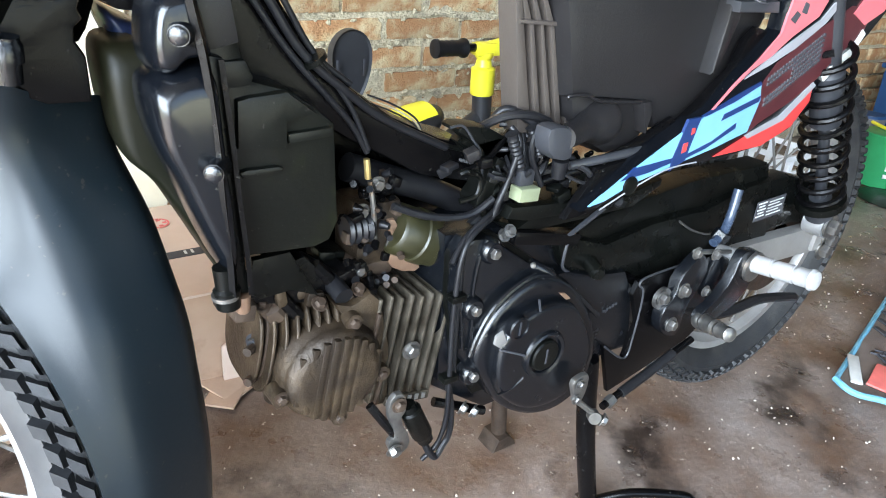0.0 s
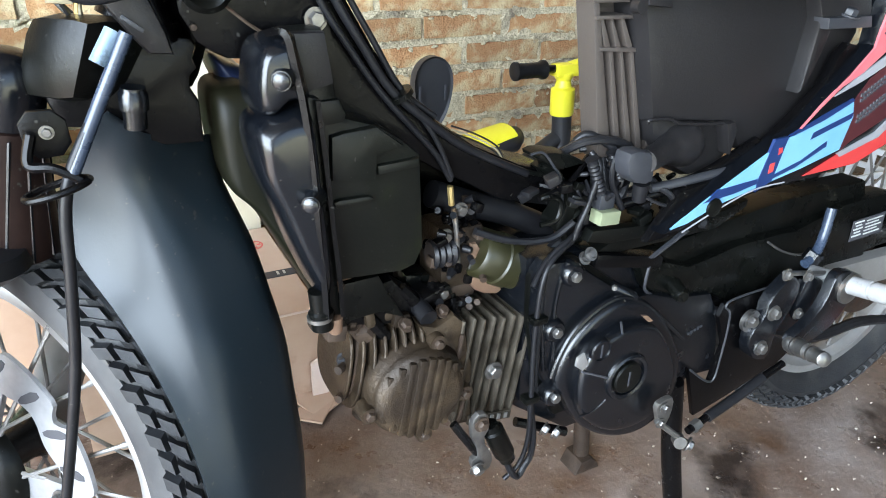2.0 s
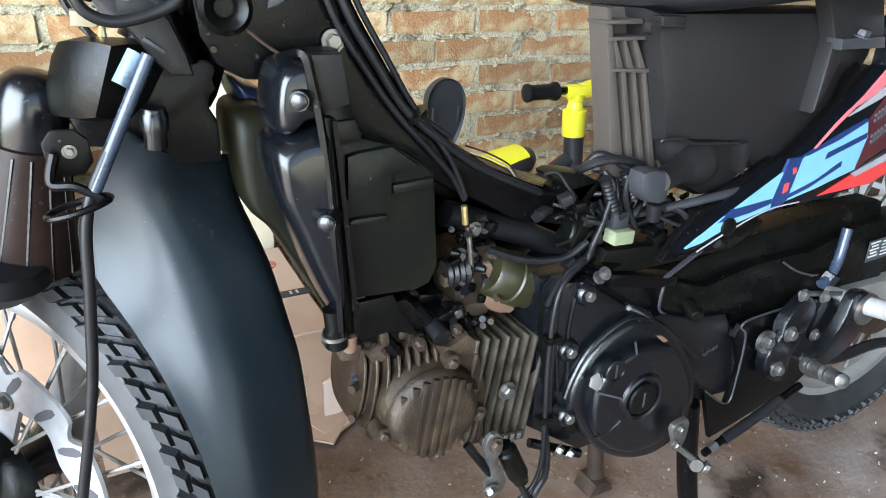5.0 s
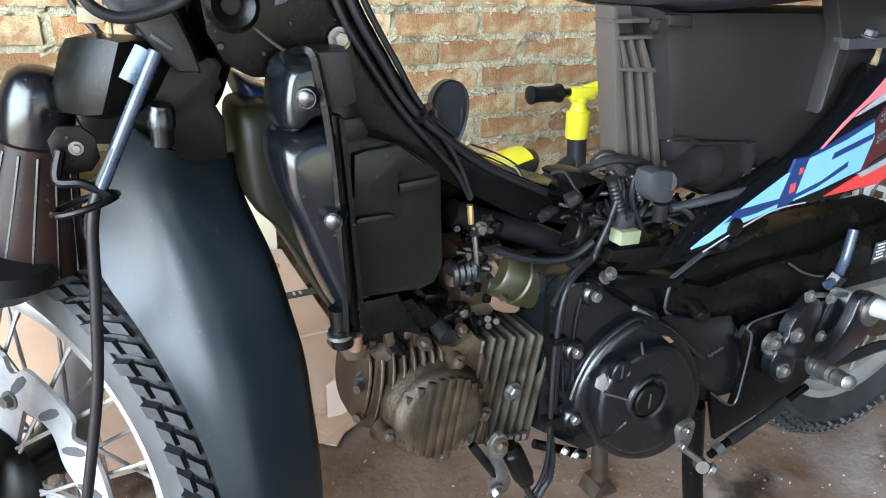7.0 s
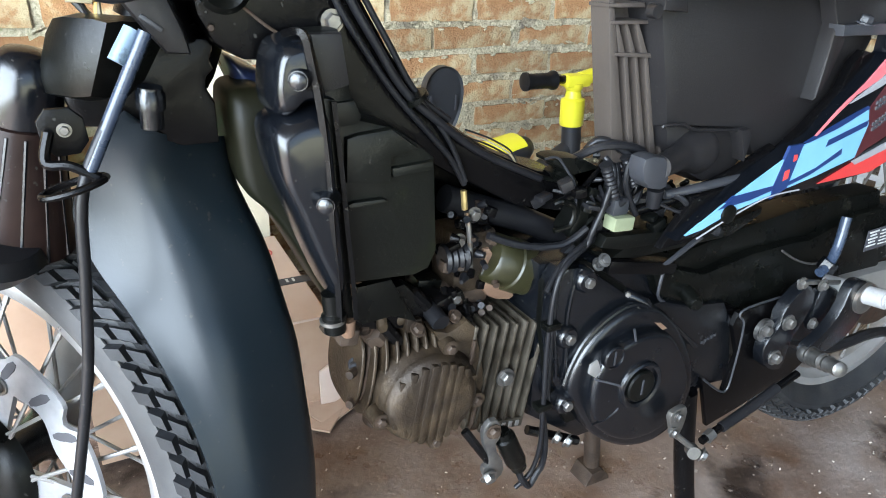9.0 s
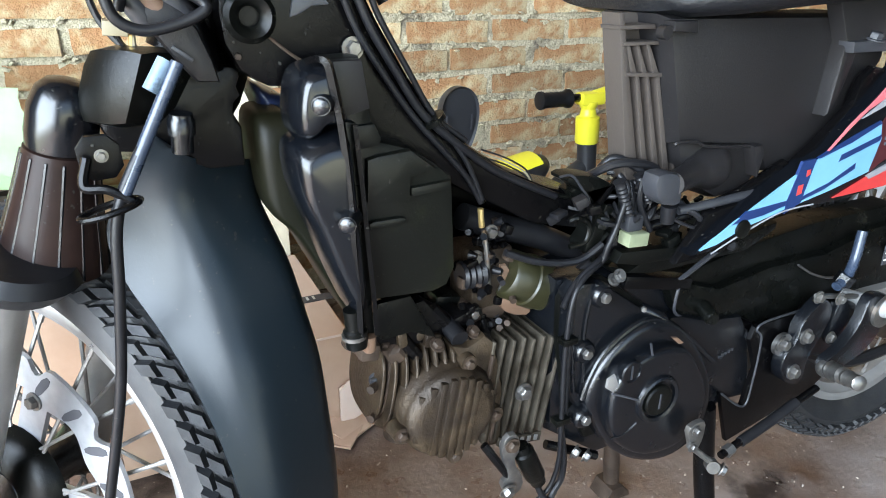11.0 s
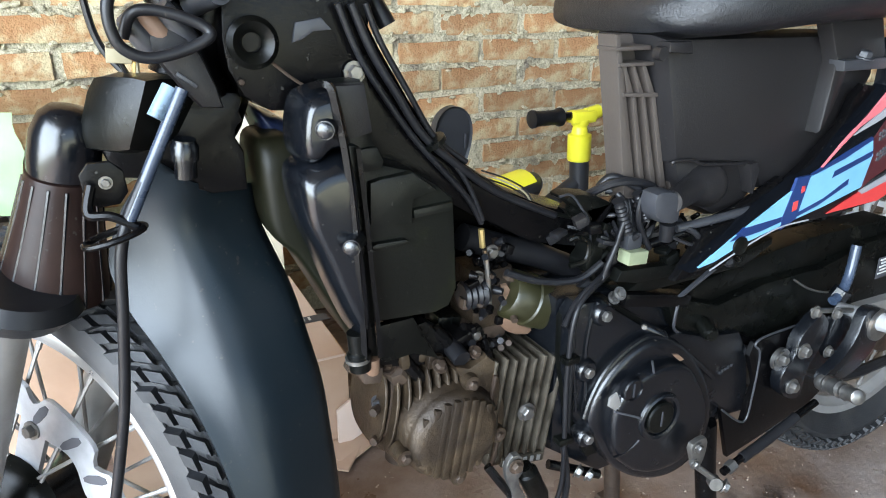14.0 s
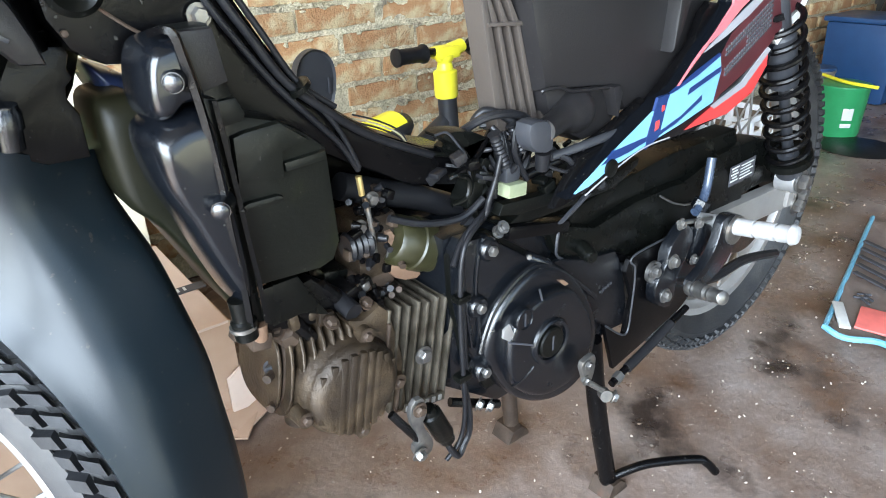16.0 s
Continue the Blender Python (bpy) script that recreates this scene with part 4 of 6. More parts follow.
# foot-peg plate, levers and pegs
plate = part("peg_plate", prism([(0.1270, 0.3450), (0.1320, 0.3590), (0.1520, 0.3610), (0.2140, 0.3630), (0.2730, 0.3550), (0.3180, 0.3130), (0.3070, 0.2760), (0.2580, 0.2450), (0.1770, 0.2240), (0.1220, 0.2120), (0.0960, 0.2850), (0.1370, 0.2530), (0.1410, 0.2810), (0.1460, 0.3030)], -0.114, -0.108, 0.0015), "frame", bike, "black steel foot-peg plate with highlighted edges")
# edge highlight of the plate, modelled as a thin paler tube
part("plate_edge", tube([V(0.2100, -0.1145, 0.3660), V(0.1480, -0.1145, 0.3640), V(0.1330, -0.1145, 0.3570), V(0.1440, -0.1145, 0.3420), V(0.1450, -0.1145, 0.2890), V(0.1380, -0.1145, 0.2560), V(0.0970, -0.1145, 0.2850)], 0.0013, 6), "greyplug", plate, "pale highlight drawn along the plate's edge")
lever = part("lever_bracket", prism(rounded([(0.1620, 0.3030), (0.1620, 0.3260), (0.1790, 0.3400), (0.1790, 0.3620), (0.2020, 0.3830), (0.2120, 0.3880), (0.2320, 0.3670), (0.2200, 0.3380), (0.2050, 0.3150), (0.2040, 0.2790), (0.1790, 0.2850)], 2), -0.134, -0.120, 0.003), "engine", plate, "black lever bracket")
bolts([V(0.1620, -0.128, 0.3390), V(0.1820, -0.134, 0.3020), V(0.1900, -0.134, 0.3450)], LEFT, 0.0066, plate)
part("bolt_washer", lathe([(0, 0.0135), (0.005, 0.0135)], V(0.1660, -0.122, 0.3360), LEFT, 24), "steel", plate, "broad steel washer")
part("stay", prism(rounded([(0.2370, 0.3230), (0.2350, 0.3540), (0.2430, 0.3770), (0.2810, 0.3640), (0.2780, 0.3380), (0.2680, 0.3090)], 2), -0.132, -0.122, 0.003), "engine", plate, "black forged stay")
bolts([V(0.2370, -0.133, 0.3320), V(0.2360, -0.133, 0.3810), V(0.1970, -0.133, 0.3910)], LEFT, 0.0052, plate)
part("stay_bolt", tube([V(0.1980, -0.13, 0.3910), V(0.2910, -0.125, 0.3690)], 0.0032, 8), "steel", plate, "thin steel cross bolt")
part("stay_rod", tube([V(0.2330, -0.128, 0.3940), V(0.2500, -0.126, 0.4010), V(0.2640, -0.122, 0.4190), V(0.2720, -0.118, 0.4510)], 0.0056, 10), "tube", plate, "black upright rod with blue tint")
part("stay_rod_nut", lathe([(0, 0.010), (0.012, 0.010)], V(0.2470, -0.124, 0.3940), V(0.3, -0.3, 1), 6), "engine", plate, "black hexagon nut")
arm = part("shift_arm", prism(rounded([(0.2600, 0.3820), (0.2730, 0.3880), (0.3010, 0.3780), (0.3100, 0.3560), (0.2850, 0.3140), (0.2450, 0.3010), (0.2220, 0.2980), (0.2050, 0.3140), (0.2360, 0.3290), (0.2560, 0.3530)], 2), -0.152, -0.140, 0.003), "engine", bike, "bent black peg arm")
peg = part("foot_peg", lathe([(0.0, 0.0105), (0.006, 0.0115), (0.010, 0.0095), (0.014, 0.0108), (0.018, 0.009), (0.023, 0.0104), (0.027, 0.0086), (0.032, 0.010), (0.036, 0.008), (0.041, 0.0095), (0.045, 0.0075), (0.052, 0.0085), (0.058, 0.0085), (0.060, 0.005)], V(0.2180, -0.146, 0.3050), V(0.1940, -0.205, 0.3220) - V(0.2180, -0.146, 0.3050), 20), "steel", arm, "grey ridged gear peg")
white_peg = part("passenger_peg", lathe([(-0.02, 0.0115), (0.014, 0.0115), (0.016, 0.0085), (0.026, 0.0085), (0.028, 0.0108), (0.050, 0.0108), (0.0505, 0.0085), (0.054, 0.0085), (0.0545, 0.0108), (0.076, 0.0108), (0.0765, 0.0085), (0.080, 0.0085), (0.0805, 0.0108), (0.092, 0.0108), (0.096, 0.0125), (0.101, 0.0105), (0.103, 0.005)], V(0.287, -0.128, 0.364), V(-0.01, -0.85, 0.145), 22), "white", bike, "white rubber-covered passenger peg")
part("peg_clamp", lathe([(-0.012, 0.019), (0.006, 0.019)], V(0.289, -0.150, 0.363), LEFT, 20), "steel", white_peg, "steel peg clamp")
rod = part("shift_rod", tube([V(0.0570, -0.158, 0.2470), V(0.0750, -0.156, 0.2500), V(0.1250, -0.154, 0.2630), V(0.2040, -0.152, 0.2850)], 0.0042, 10), "frame", bike, "thin black shift rod")
part("rubber_sleeve", tube([V(0.0870, -0.156, 0.2530), V(0.1340, -0.154, 0.2640), V(0.1720, -0.153, 0.2760)], 0.0058, 10), "hose", rod, "rubber sleeve")
part("rod_nut", between(V(0.0650, -0.157, 0.2470), V(0.0750, -0.156, 0.2500), [(0, 0.0065), (1, 0.0065)], 6), "steel", rod, "steel lock nut")
part("rod_end", lathe([(0, 0.0070), (0.011, 0.0070)], V(0.0460, -0.156, 0.2400), V(-0.5, -0.8, 0.2), 16), "steel", rod, "steel rod end")
part("rod_bolt", tube([V(0.0160, -0.15, 0.2690), V(0.0430, -0.16, 0.2450), V(0.0580, -0.166, 0.2340)], 0.0034, 8), "steel", rod, "threaded bolt")
bolts([V(0.0500, -0.166, 0.2390)], V(0.5, -0.7, -0.3), 0.0055, rod)
part("shift_lever", prism(rounded([(0.0110, 0.2890), (0.0250, 0.2940), (0.0360, 0.2920), (0.0360, 0.2710), (0.0310, 0.2580), (0.0230, 0.2560), (0.0180, 0.2700)], 2), -0.150, -0.144, 0.0015), "steel", rod, "steel shift lever")
bolts([V(0.0220, -0.151, 0.2850), V(0.0200, -0.151, 0.2660)], LEFT, 0.0042, rod)

# centre stand
stand = part("centre_stand", tube([V(0.082, -0.108, 0.27), V(0.105, -0.110, 0.15), V(0.142, -0.112, 0.012)], 0.0118, 16), "frame", bike, "black tubular centre stand")
part("foot", prism([(0.122, 0.0), (0.166, 0.0), (0.160, 0.012), (0.148, 0.022), (0.132, 0.022)], -0.128, -0.094, 0.002), "rust", stand, "worn steel stand foot")
part("stand_leg", tube([V(0.095, 0.055, 0.26), V(0.108, 0.056, 0.13), V(0.122, 0.057, 0.012)], 0.0115, 16), "rust", stand, "rusty far stand leg")
part("foot", prism([(0.098, 0.0), (0.142, 0.0), (0.138, 0.010), (0.126, 0.022), (0.108, 0.020)], 0.038, 0.075, 0.002), "rust", stand, "worn steel stand foot")
part("cross_bar", tube([V(0.09, -0.108, 0.235), V(0.10, 0.055, 0.23)], 0.011, 12), "frame", stand, "cross bar")
part("kick_arm", tube([V(0.146, -0.118, 0.026), V(0.185, -0.142, 0.040), V(0.248, -0.176, 0.034), V(0.262, -0.186, 0.026), V(0.277, -0.194, 0.006)], 0.0062, 10), "frame", stand, "bent black foot lever")
part("stand_spring", tube([V(-0.02, -0.09, 0.256), V(0.05, -0.10, 0.232)], 0.0032, 8), "steel", stand, "thin return spring")


# --- rear wheel, swing arm, shock absorber
RC = V(0.543, 0.0, 0.300)
rear_wheel, rear_tyre = wheel("rear_wheel", RC, V(0, 0, 1), V(1, 0, 0), LEFT, 0.208, 0.270, 0.038, "spoked rear wheel with a knobbly tyre", "rubber", 46, None, "slider")
part("brake_drum", lathe([(-0.05, 0.066), (0.03, 0.066), (0.036, 0.058), (0.05, 0.03)], RC, LEFT, 32), "engine", rear_wheel, "dark dirty brake drum")
part("sprocket", lathe([(0.046, 0.085), (0.050, 0.085)], RC, LEFT, 40), "rust", rear_wheel, "rusty rear sprocket")
swing = part("swing_arm", prism([(0.3210, 0.3610), (0.3810, 0.3600), (0.5180, 0.3560), (0.5720, 0.3470), (0.5920, 0.3110), (0.5450, 0.3130), (0.4220, 0.3190), (0.3380, 0.3290)], -0.112, -0.094, 0.004), "slider", bike, "grey painted swing arm")
part("swing_tube", tube([V(0.12, -0.085, 0.345), V(0.24, -0.09, 0.348), V(0.30, -0.095, 0.352)], 0.013, 14), "frame", swing, "black swing-arm tube")
part("chain", tube([V(0.13, -0.10, 0.345), V(0.30, -0.112, 0.270), V(0.42, -0.112, 0.262), V(0.55, -0.10, 0.226)], 0.007, 8), "hose", swing, "greasy black drive chain")
bolts([V(0.546, -0.118, 0.335), V(0.54, -0.118, 0.318)], LEFT, 0.011, swing)
part("adjuster", box(V(0.535, -0.112, 0.334), (0.045, 0.012, 0.03), 0.003), "slider", swing, "chain adjuster plate")
S0, S1 = V(0.335, -0.122, 0.665), V(0.492, -0.122, 0.372)
SD = (S1 - S0).normalized()
SL = (S1 - S0).length
shock = part("shock_absorber", lathe([(0.0, 0.013), (0.09, 0.013), (0.095, 0.018), (0.165, 0.018), (0.17, 0.0065), (0.285, 0.0075), (0.288, 0.027), (0.298, 0.029), (0.302, 0.02), (SL - 0.012, 0.018)], S0, SD, 24), "greyplug", bike, "black spring shock absorber with a grey damper")
coil, ref = [], SD.orthogonal().normalized()
ref2 = SD.cross(ref)
for i in range(200):
    k = i / 199
    a = 2 * math.pi * 10.5 * k
    coil.append(S0 + SD * (0.055 + 0.235 * k) + 0.026 * (math.cos(a) * ref + math.sin(a) * ref2))
part("spring", tube(coil, 0.0040, 8, per=1), "frame", shock, "black coil spring")
part("spring_seat", lathe([(0.286, 0.031), (0.296, 0.032), (0.300, 0.026)], S0, SD, 28), "matte", shock, "dark spring seat")
part("lower_eye", lathe([(-0.014, 0.019), (0.014, 0.019)], S1, LEFT, 20), "alloy", shock, "bright alloy eye")
bolts([S1 + LEFT * 0.015], LEFT, 0.0115, shock)

# --- frame: backbone beam, head gusset, rails
beam = part("frame_beam", prism([(-0.2920, 0.7060), (-0.2770, 0.6770), (-0.2550, 0.6400), (-0.2320, 0.6050), (-0.2030, 0.5820), (-0.1650, 0.5570), (-0.1180, 0.5350), (-0.0780, 0.5230), (-0.0710, 0.4970), (-0.0820, 0.4890), (-0.1330, 0.5020), (-0.1740, 0.5250), (-0.2020, 0.5400), (-0.2250, 0.5540), (-0.2570, 0.5690), (-0.2840, 0.5950), (-0.2950, 0.6400), (-0.3020, 0.7050)], -0.062, -0.002, 0.010), "frame", bike, "black pressed-steel backbone frame")
# added black backdrop: gives the shaded gap behind the carburettor its darkness
part("inner_frame_plate", prism([(-0.2510, 0.5710), (-0.1620, 0.5310), (-0.0170, 0.4700), (0.0160, 0.3970), (0.0000, 0.3350), (-0.0840, 0.3190), (-0.2210, 0.3870), (-0.2550, 0.4200)], 0.012, 0.03, 0.002), "frame", bike, "black backdrop added to keep the gap behind the carburettor dark")
part("seam", tube([V(-0.2330, -0.0635, 0.6020), V(-0.2040, -0.0635, 0.5790), V(-0.1660, -0.0635, 0.5530), V(-0.1180, -0.0635, 0.5300), V(-0.0800, -0.0635, 0.5180)], 0.0022, 8), "matte", beam, "welded seam")
gusset = part("head_gusset", prism([(-0.3840, 0.7290), (-0.2760, 0.7330), (-0.2880, 0.6770), (-0.2900, 0.6540), (-0.3170, 0.6540), (-0.3340, 0.6510), (-0.3440, 0.6350), (-0.3580, 0.6360), (-0.3700, 0.6420), (-0.3770, 0.6470), (-0.3860, 0.6650), (-0.3880, 0.6850)], -0.064, 0.0, 0.006), "frame", bike, "black steel steering-head gusset")
part("gusset_seam", tube([V(-0.3580, -0.0655, 0.6700), V(-0.3450, -0.0655, 0.6590), V(-0.3350, -0.0655, 0.6520)], 0.0012, 6), "rust", gusset, "scraped weld seam")
part("bolt", bolt(V(-0.3780, -0.065, 0.6570), LEFT, 0.0024, None, False), "rust", gusset, "tiny rivet")
part("grommet", lathe([(0, 0.0165), (0.005, 0.017), (0.008, 0.0135), (0.006, 0.009), (0.002, 0.0065)], V(-0.3690, -0.066, 0.6820), LEFT, 32, closed=True), "matte", gusset, "dusty rubber grommet ring")
part("head_tube", lathe([(-0.05, 0.024), (0.10, 0.026), (0.12, 0.022)], V(-0.388, -0.02, 0.70), V(0.40, 0, 0.91), 24), "frame", gusset, "steering head tube")
part("gusset_plate", prism([(-0.339, 0.694), (-0.321, 0.697), (-0.314, 0.689), (-0.327, 0.688), (-0.335, 0.683), (-0.342, 0.681)], -0.0665, -0.064, 0.001), "greyplug", gusset, "pale scraped metal patch")
bolts([V(-0.2990, -0.066, 0.6600)], LEFT, 0.0056, gusset)
part("top_tube_end", lathe([(-0.01, 0.0085), (0.03, 0.0085)], V(-0.398, -0.062, 0.708), V(0.25, -1, 0.2), 20), "greyplug", gusset, "grey open tube end")
part("tube_mouth", lathe([(0, 0.006), (0.0015, 0.006)], V(-0.398, -0.062, 0.708) + V(0.25, -1, 0.2).normalized() * 0.0302, V(0.25, -1, 0.2), 16), "print_black", gusset, "dark tube mouth")
for line, r in (([V(-0.3110, -0.072, 0.7060), V(-0.2960, -0.07, 0.6710), V(-0.2750, -0.07, 0.6380), V(-0.2530, -0.07, 0.6080), V(-0.2260, -0.07, 0.5780), V(-0.2050, -0.068, 0.5550), V(-0.1900, -0.066, 0.5310)], 0.0026),
                ([V(-0.3000, -0.068, 0.7060), V(-0.2860, -0.068, 0.6740), V(-0.2670, -0.068, 0.6430), V(-0.2450, -0.068, 0.6100), V(-0.2120, -0.068, 0.5820), V(-0.1730, -0.066, 0.5550), V(-0.1120, -0.064, 0.5260)], 0.0034),
                ([V(-0.2880, -0.064, 0.7060), V(-0.2780, -0.064, 0.6810), V(-0.2570, -0.064, 0.6450), V(-0.2340, -0.064, 0.6080), V(-0.2050, -0.064, 0.5850)], 0.0024),
                ([V(-0.2330, -0.066, 0.6050), V(-0.2110, -0.068, 0.5760), V(-0.2000, -0.068, 0.5570), V(-0.1900, -0.068, 0.5340)], 0.0022)):
    part("cable", tube(line, r, 10), "hose", beam, "black control cable")
for k, m in enumerate(("hose", "cream", "hose")):
    part("wire", tube([p + V(0, 0, -0.003 * k) for p in [V(-0.1880, -0.06, 0.5750), V(-0.1650, -0.06, 0.5660), V(-0.1440, -0.06, 0.5540), V(-0.1360, -0.06, 0.5430)]], 0.0008, 6), m, beam, "thin loose wire")
part("cable_tie", lathe([(-0.002, 0.0105), (0.002, 0.0105)], V(-0.2370, -0.068, 0.6050), V(0.5, 0, -0.8), 14), "matte", beam, "black cable tie")
rail = part("inner_panel", prism([(-0.0070, 0.4600), (0.0260, 0.5060), (0.0710, 0.5120), (0.1150, 0.5300), (0.1570, 0.5580), (0.1990, 0.5920), (0.2100, 0.6200), (0.2240, 0.6310), (0.2540, 0.6260), (0.2600, 0.6020), (0.2130, 0.5630), (0.1380, 0.5160), (0.0540, 0.4620)], -0.117, -0.108, 0.003), "frame", bike, "black inner tail panel with grit")
part("tail_rod", tube([V(-0.02, -0.09, 0.492), V(0.06, -0.105, 0.512), V(0.13, -0.107, 0.540)], 0.006, 10), "frame", rail, "black frame rod")

# --- air box: body behind the flange, cover lobes and shell in front
airbox = part("air_box", prism([(-0.3250, 0.6560), (-0.3020, 0.6570), (-0.2950, 0.6160), (-0.2910, 0.5990), (-0.2650, 0.5910), (-0.2450, 0.5780), (-0.2300, 0.5650), (-0.2260, 0.4880), (-0.2330, 0.4730), (-0.2460, 0.4690), (-0.2940, 0.4720), (-0.3070, 0.4700), (-0.3120, 0.5260), (-0.3170, 0.5970)], -0.092, 0.02, 0.007), "airbox", bike, "black plastic air filter box")
part("top_pad", prism([(-0.3250, 0.6560), (-0.3040, 0.6560), (-0.2990, 0.6230), (-0.3180, 0.6180)], -0.100, -0.090, 0.003), "bin", airbox, "flat raised pad")
part("moulding", prism([(-0.3020, 0.5870), (-0.2930, 0.5890), (-0.2680, 0.5910), (-0.2470, 0.5750), (-0.2680, 0.5700), (-0.2690, 0.5510), (-0.3030, 0.5550)], -0.098, -0.090, 0.003), "airbox", airbox, "moulded step")
part("moulding", prism([(-0.2680, 0.5620), (-0.2350, 0.5640), (-0.2340, 0.5570), (-0.2670, 0.5550)], -0.097, -0.090, 0.002), "airbox", airbox, "moulded rib")
part("moulding", prism(rounded([(-0.3020, 0.5400), (-0.2850, 0.5400), (-0.2720, 0.5400), (-0.2710, 0.5340), (-0.2940, 0.5330), (-0.3010, 0.5340)], 2), -0.097, -0.090, 0.002), "airbox", airbox, "moulded step")
part("moulding", prism([(-0.3130, 0.6110), (-0.2950, 0.6120), (-0.2900, 0.6010), (-0.2920, 0.5960), (-0.3080, 0.5940)], -0.096, -0.090, 0.002), "airbox", airbox, "moulded step")
flange = [V(-0.3400, -0.095, 0.6560), V(-0.3350, -0.108, 0.6590), V(-0.3310, -0.112, 0.6560), V(-0.3280, -0.112, 0.6420), V(-0.3240, -0.112, 0.6190), V(-0.3210, -0.112, 0.5910), V(-0.3190, -0.112, 0.5600), V(-0.3180, -0.112, 0.5260), V(-0.3150, -0.11, 0.4850), V(-0.3140, -0.108, 0.4560)]
fl = part("flange", strip(curve(flange, 6), V(-0.55, -0.83, 0), 0.0042, 0.005), "frame", airbox, "shiny moulded flange")
part("flange", strip(curve([V(-0.3130, -0.106, 0.6150), V(-0.3090, -0.106, 0.5680), V(-0.3060, -0.106, 0.5220), V(-0.3030, -0.106, 0.4850), V(-0.3010, -0.104, 0.4510)], 6), V(-0.3, -0.95, 0), 0.0032, 0.003), "frame", airbox, "second flange rim")
part("flange_web", prism([(-0.3200, 0.6170), (-0.3110, 0.6150), (-0.3020, 0.4500), (-0.3140, 0.4530), (-0.3150, 0.5220)], -0.103, -0.09, 0.002), "matte", airbox, "flat web between the flange rims")


part("cover_shell", pillow(loop([(-0.3680, 0.6080), (-0.3550, 0.6150), (-0.3390, 0.6080), (-0.3270, 0.5510), (-0.3120, 0.4970), (-0.2950, 0.4420), (-0.3030, 0.4360), (-0.3220, 0.4740), (-0.3450, 0.5190), (-0.3630, 0.5420), (-0.3680, 0.5730)]), 0.01, -0.04, 0.016, BULGE), "shell", airbox, "black front shell of the filter cover, coloured olive for its reflection", 60)
part("cover_lobe", pillow(loop([(-0.3520, 0.6390), (-0.3470, 0.6500), (-0.3380, 0.6540), (-0.3270, 0.6550), (-0.3230, 0.6470), (-0.3190, 0.6270), (-0.3180, 0.6150), (-0.3320, 0.6140), (-0.3430, 0.6060), (-0.3510, 0.6080), (-0.3540, 0.6200)]), -0.070, -0.088, 0.026, BULGE, (0.002, 0.0)), "gloss", airbox, "gloss black upper bulge of the filter cover", 60)
part("cover_lobe", pillow(loop([(-0.3570, 0.5960), (-0.3500, 0.6060), (-0.3340, 0.6130), (-0.3180, 0.6110), (-0.3150, 0.5840), (-0.3130, 0.5470), (-0.3100, 0.5110), (-0.3090, 0.4690), (-0.3160, 0.4660), (-0.3290, 0.4960), (-0.3430, 0.5370), (-0.3540, 0.5670)]), -0.070, -0.088, 0.028, BULGE, (0.002, 0.010)), "gloss", airbox, "gloss black lower bulge of the filter cover", 60)
part("cover_dimple", pillow(loop([(-0.3370, 0.6380), (-0.3290, 0.6380), (-0.3240, 0.6200), (-0.3320, 0.6190), (-0.3370, 0.6260)]), -0.09, -0.108, 0.006, SLOPE), "frame", airbox, "bolt recess in the cover", 60)
for p in (V(-0.3390, -0.118, 0.6310), V(-0.3270, -0.124, 0.5510)):
    part("bolt_boss", lathe([(-0.016, 0.0075), (0.001, 0.0062)], p, V(-0.5, -0.86, 0), 16), "gloss", airbox, "moulded boss")
    part("bolt", lathe([(0, 0.0056), (0.003, 0.0054), (0.0042, 0.0035)], p, V(-0.5, -0.86, 0), 18), "engine", airbox, "round bolt head")
part("drain_spout", lathe([(0, 0.008), (0.016, 0.0075), (0.018, 0.0095), (0.032, 0.0085)], V(-0.3190, -0.104, 0.4760), V(0.05, 0, -1), 16), "matte", airbox, "rubber drain spout")
part("spout_clip", lathe([(0, 0.0098), (0.003, 0.0098)], V(-0.3190, -0.104, 0.4550), V(0.05, 0, -1), 16), "steel", airbox, "wire hose clip")
part("amber_plug", lathe([(0, 0.006), (0.012, 0.0055), (0.014, 0.004)], V(-0.3070, -0.103, 0.4500), V(0, 0, -1), 14), "copper", airbox, "amber plastic plug")
part("support_plate", prism([(-0.2900, 0.4630), (-0.2610, 0.4640), (-0.2490, 0.4410), (-0.2370, 0.4190), (-0.2610, 0.4300), (-0.2860, 0.4280), (-0.2950, 0.4360)], -0.080, -0.074, 0.002), "matte", airbox, "black bent support plate")
part("shroud", pillow(loop([(-0.3600, 0.6320), (-0.3490, 0.6260), (-0.3330, 0.6170), (-0.3300, 0.5990), (-0.3470, 0.5980), (-0.3530, 0.6070), (-0.3580, 0.6200)]), 0.04, 0.0, 0.015), "darkblue", airbox, "dark blue plastic shroud", 60)

# --- luggage bin, ribbed front panel, drain elbow, seat
bin_ = part("luggage_bin", prism([(-0.0380, 0.6810), (0.2570, 0.6790), (0.2650, 0.6370), (0.2450, 0.5980), (0.2110, 0.5570), (0.1710, 0.5230), (0.1180, 0.5290), (0.0980, 0.5580), (-0.0060, 0.5690), (-0.0200, 0.6190)], -0.100, -0.015, 0.016), "bin", bike, "dark grey plastic under-seat luggage bin", 35)
part("bin_foot", prism([(-0.0020, 0.5720), (0.1120, 0.5620), (0.1160, 0.5330), (0.0980, 0.5120), (0.0600, 0.5080), (0.0230, 0.5270), (0.0040, 0.5510)], -0.094, -0.02, 0.012), "bin", bin_, "narrow lower part of the bin")
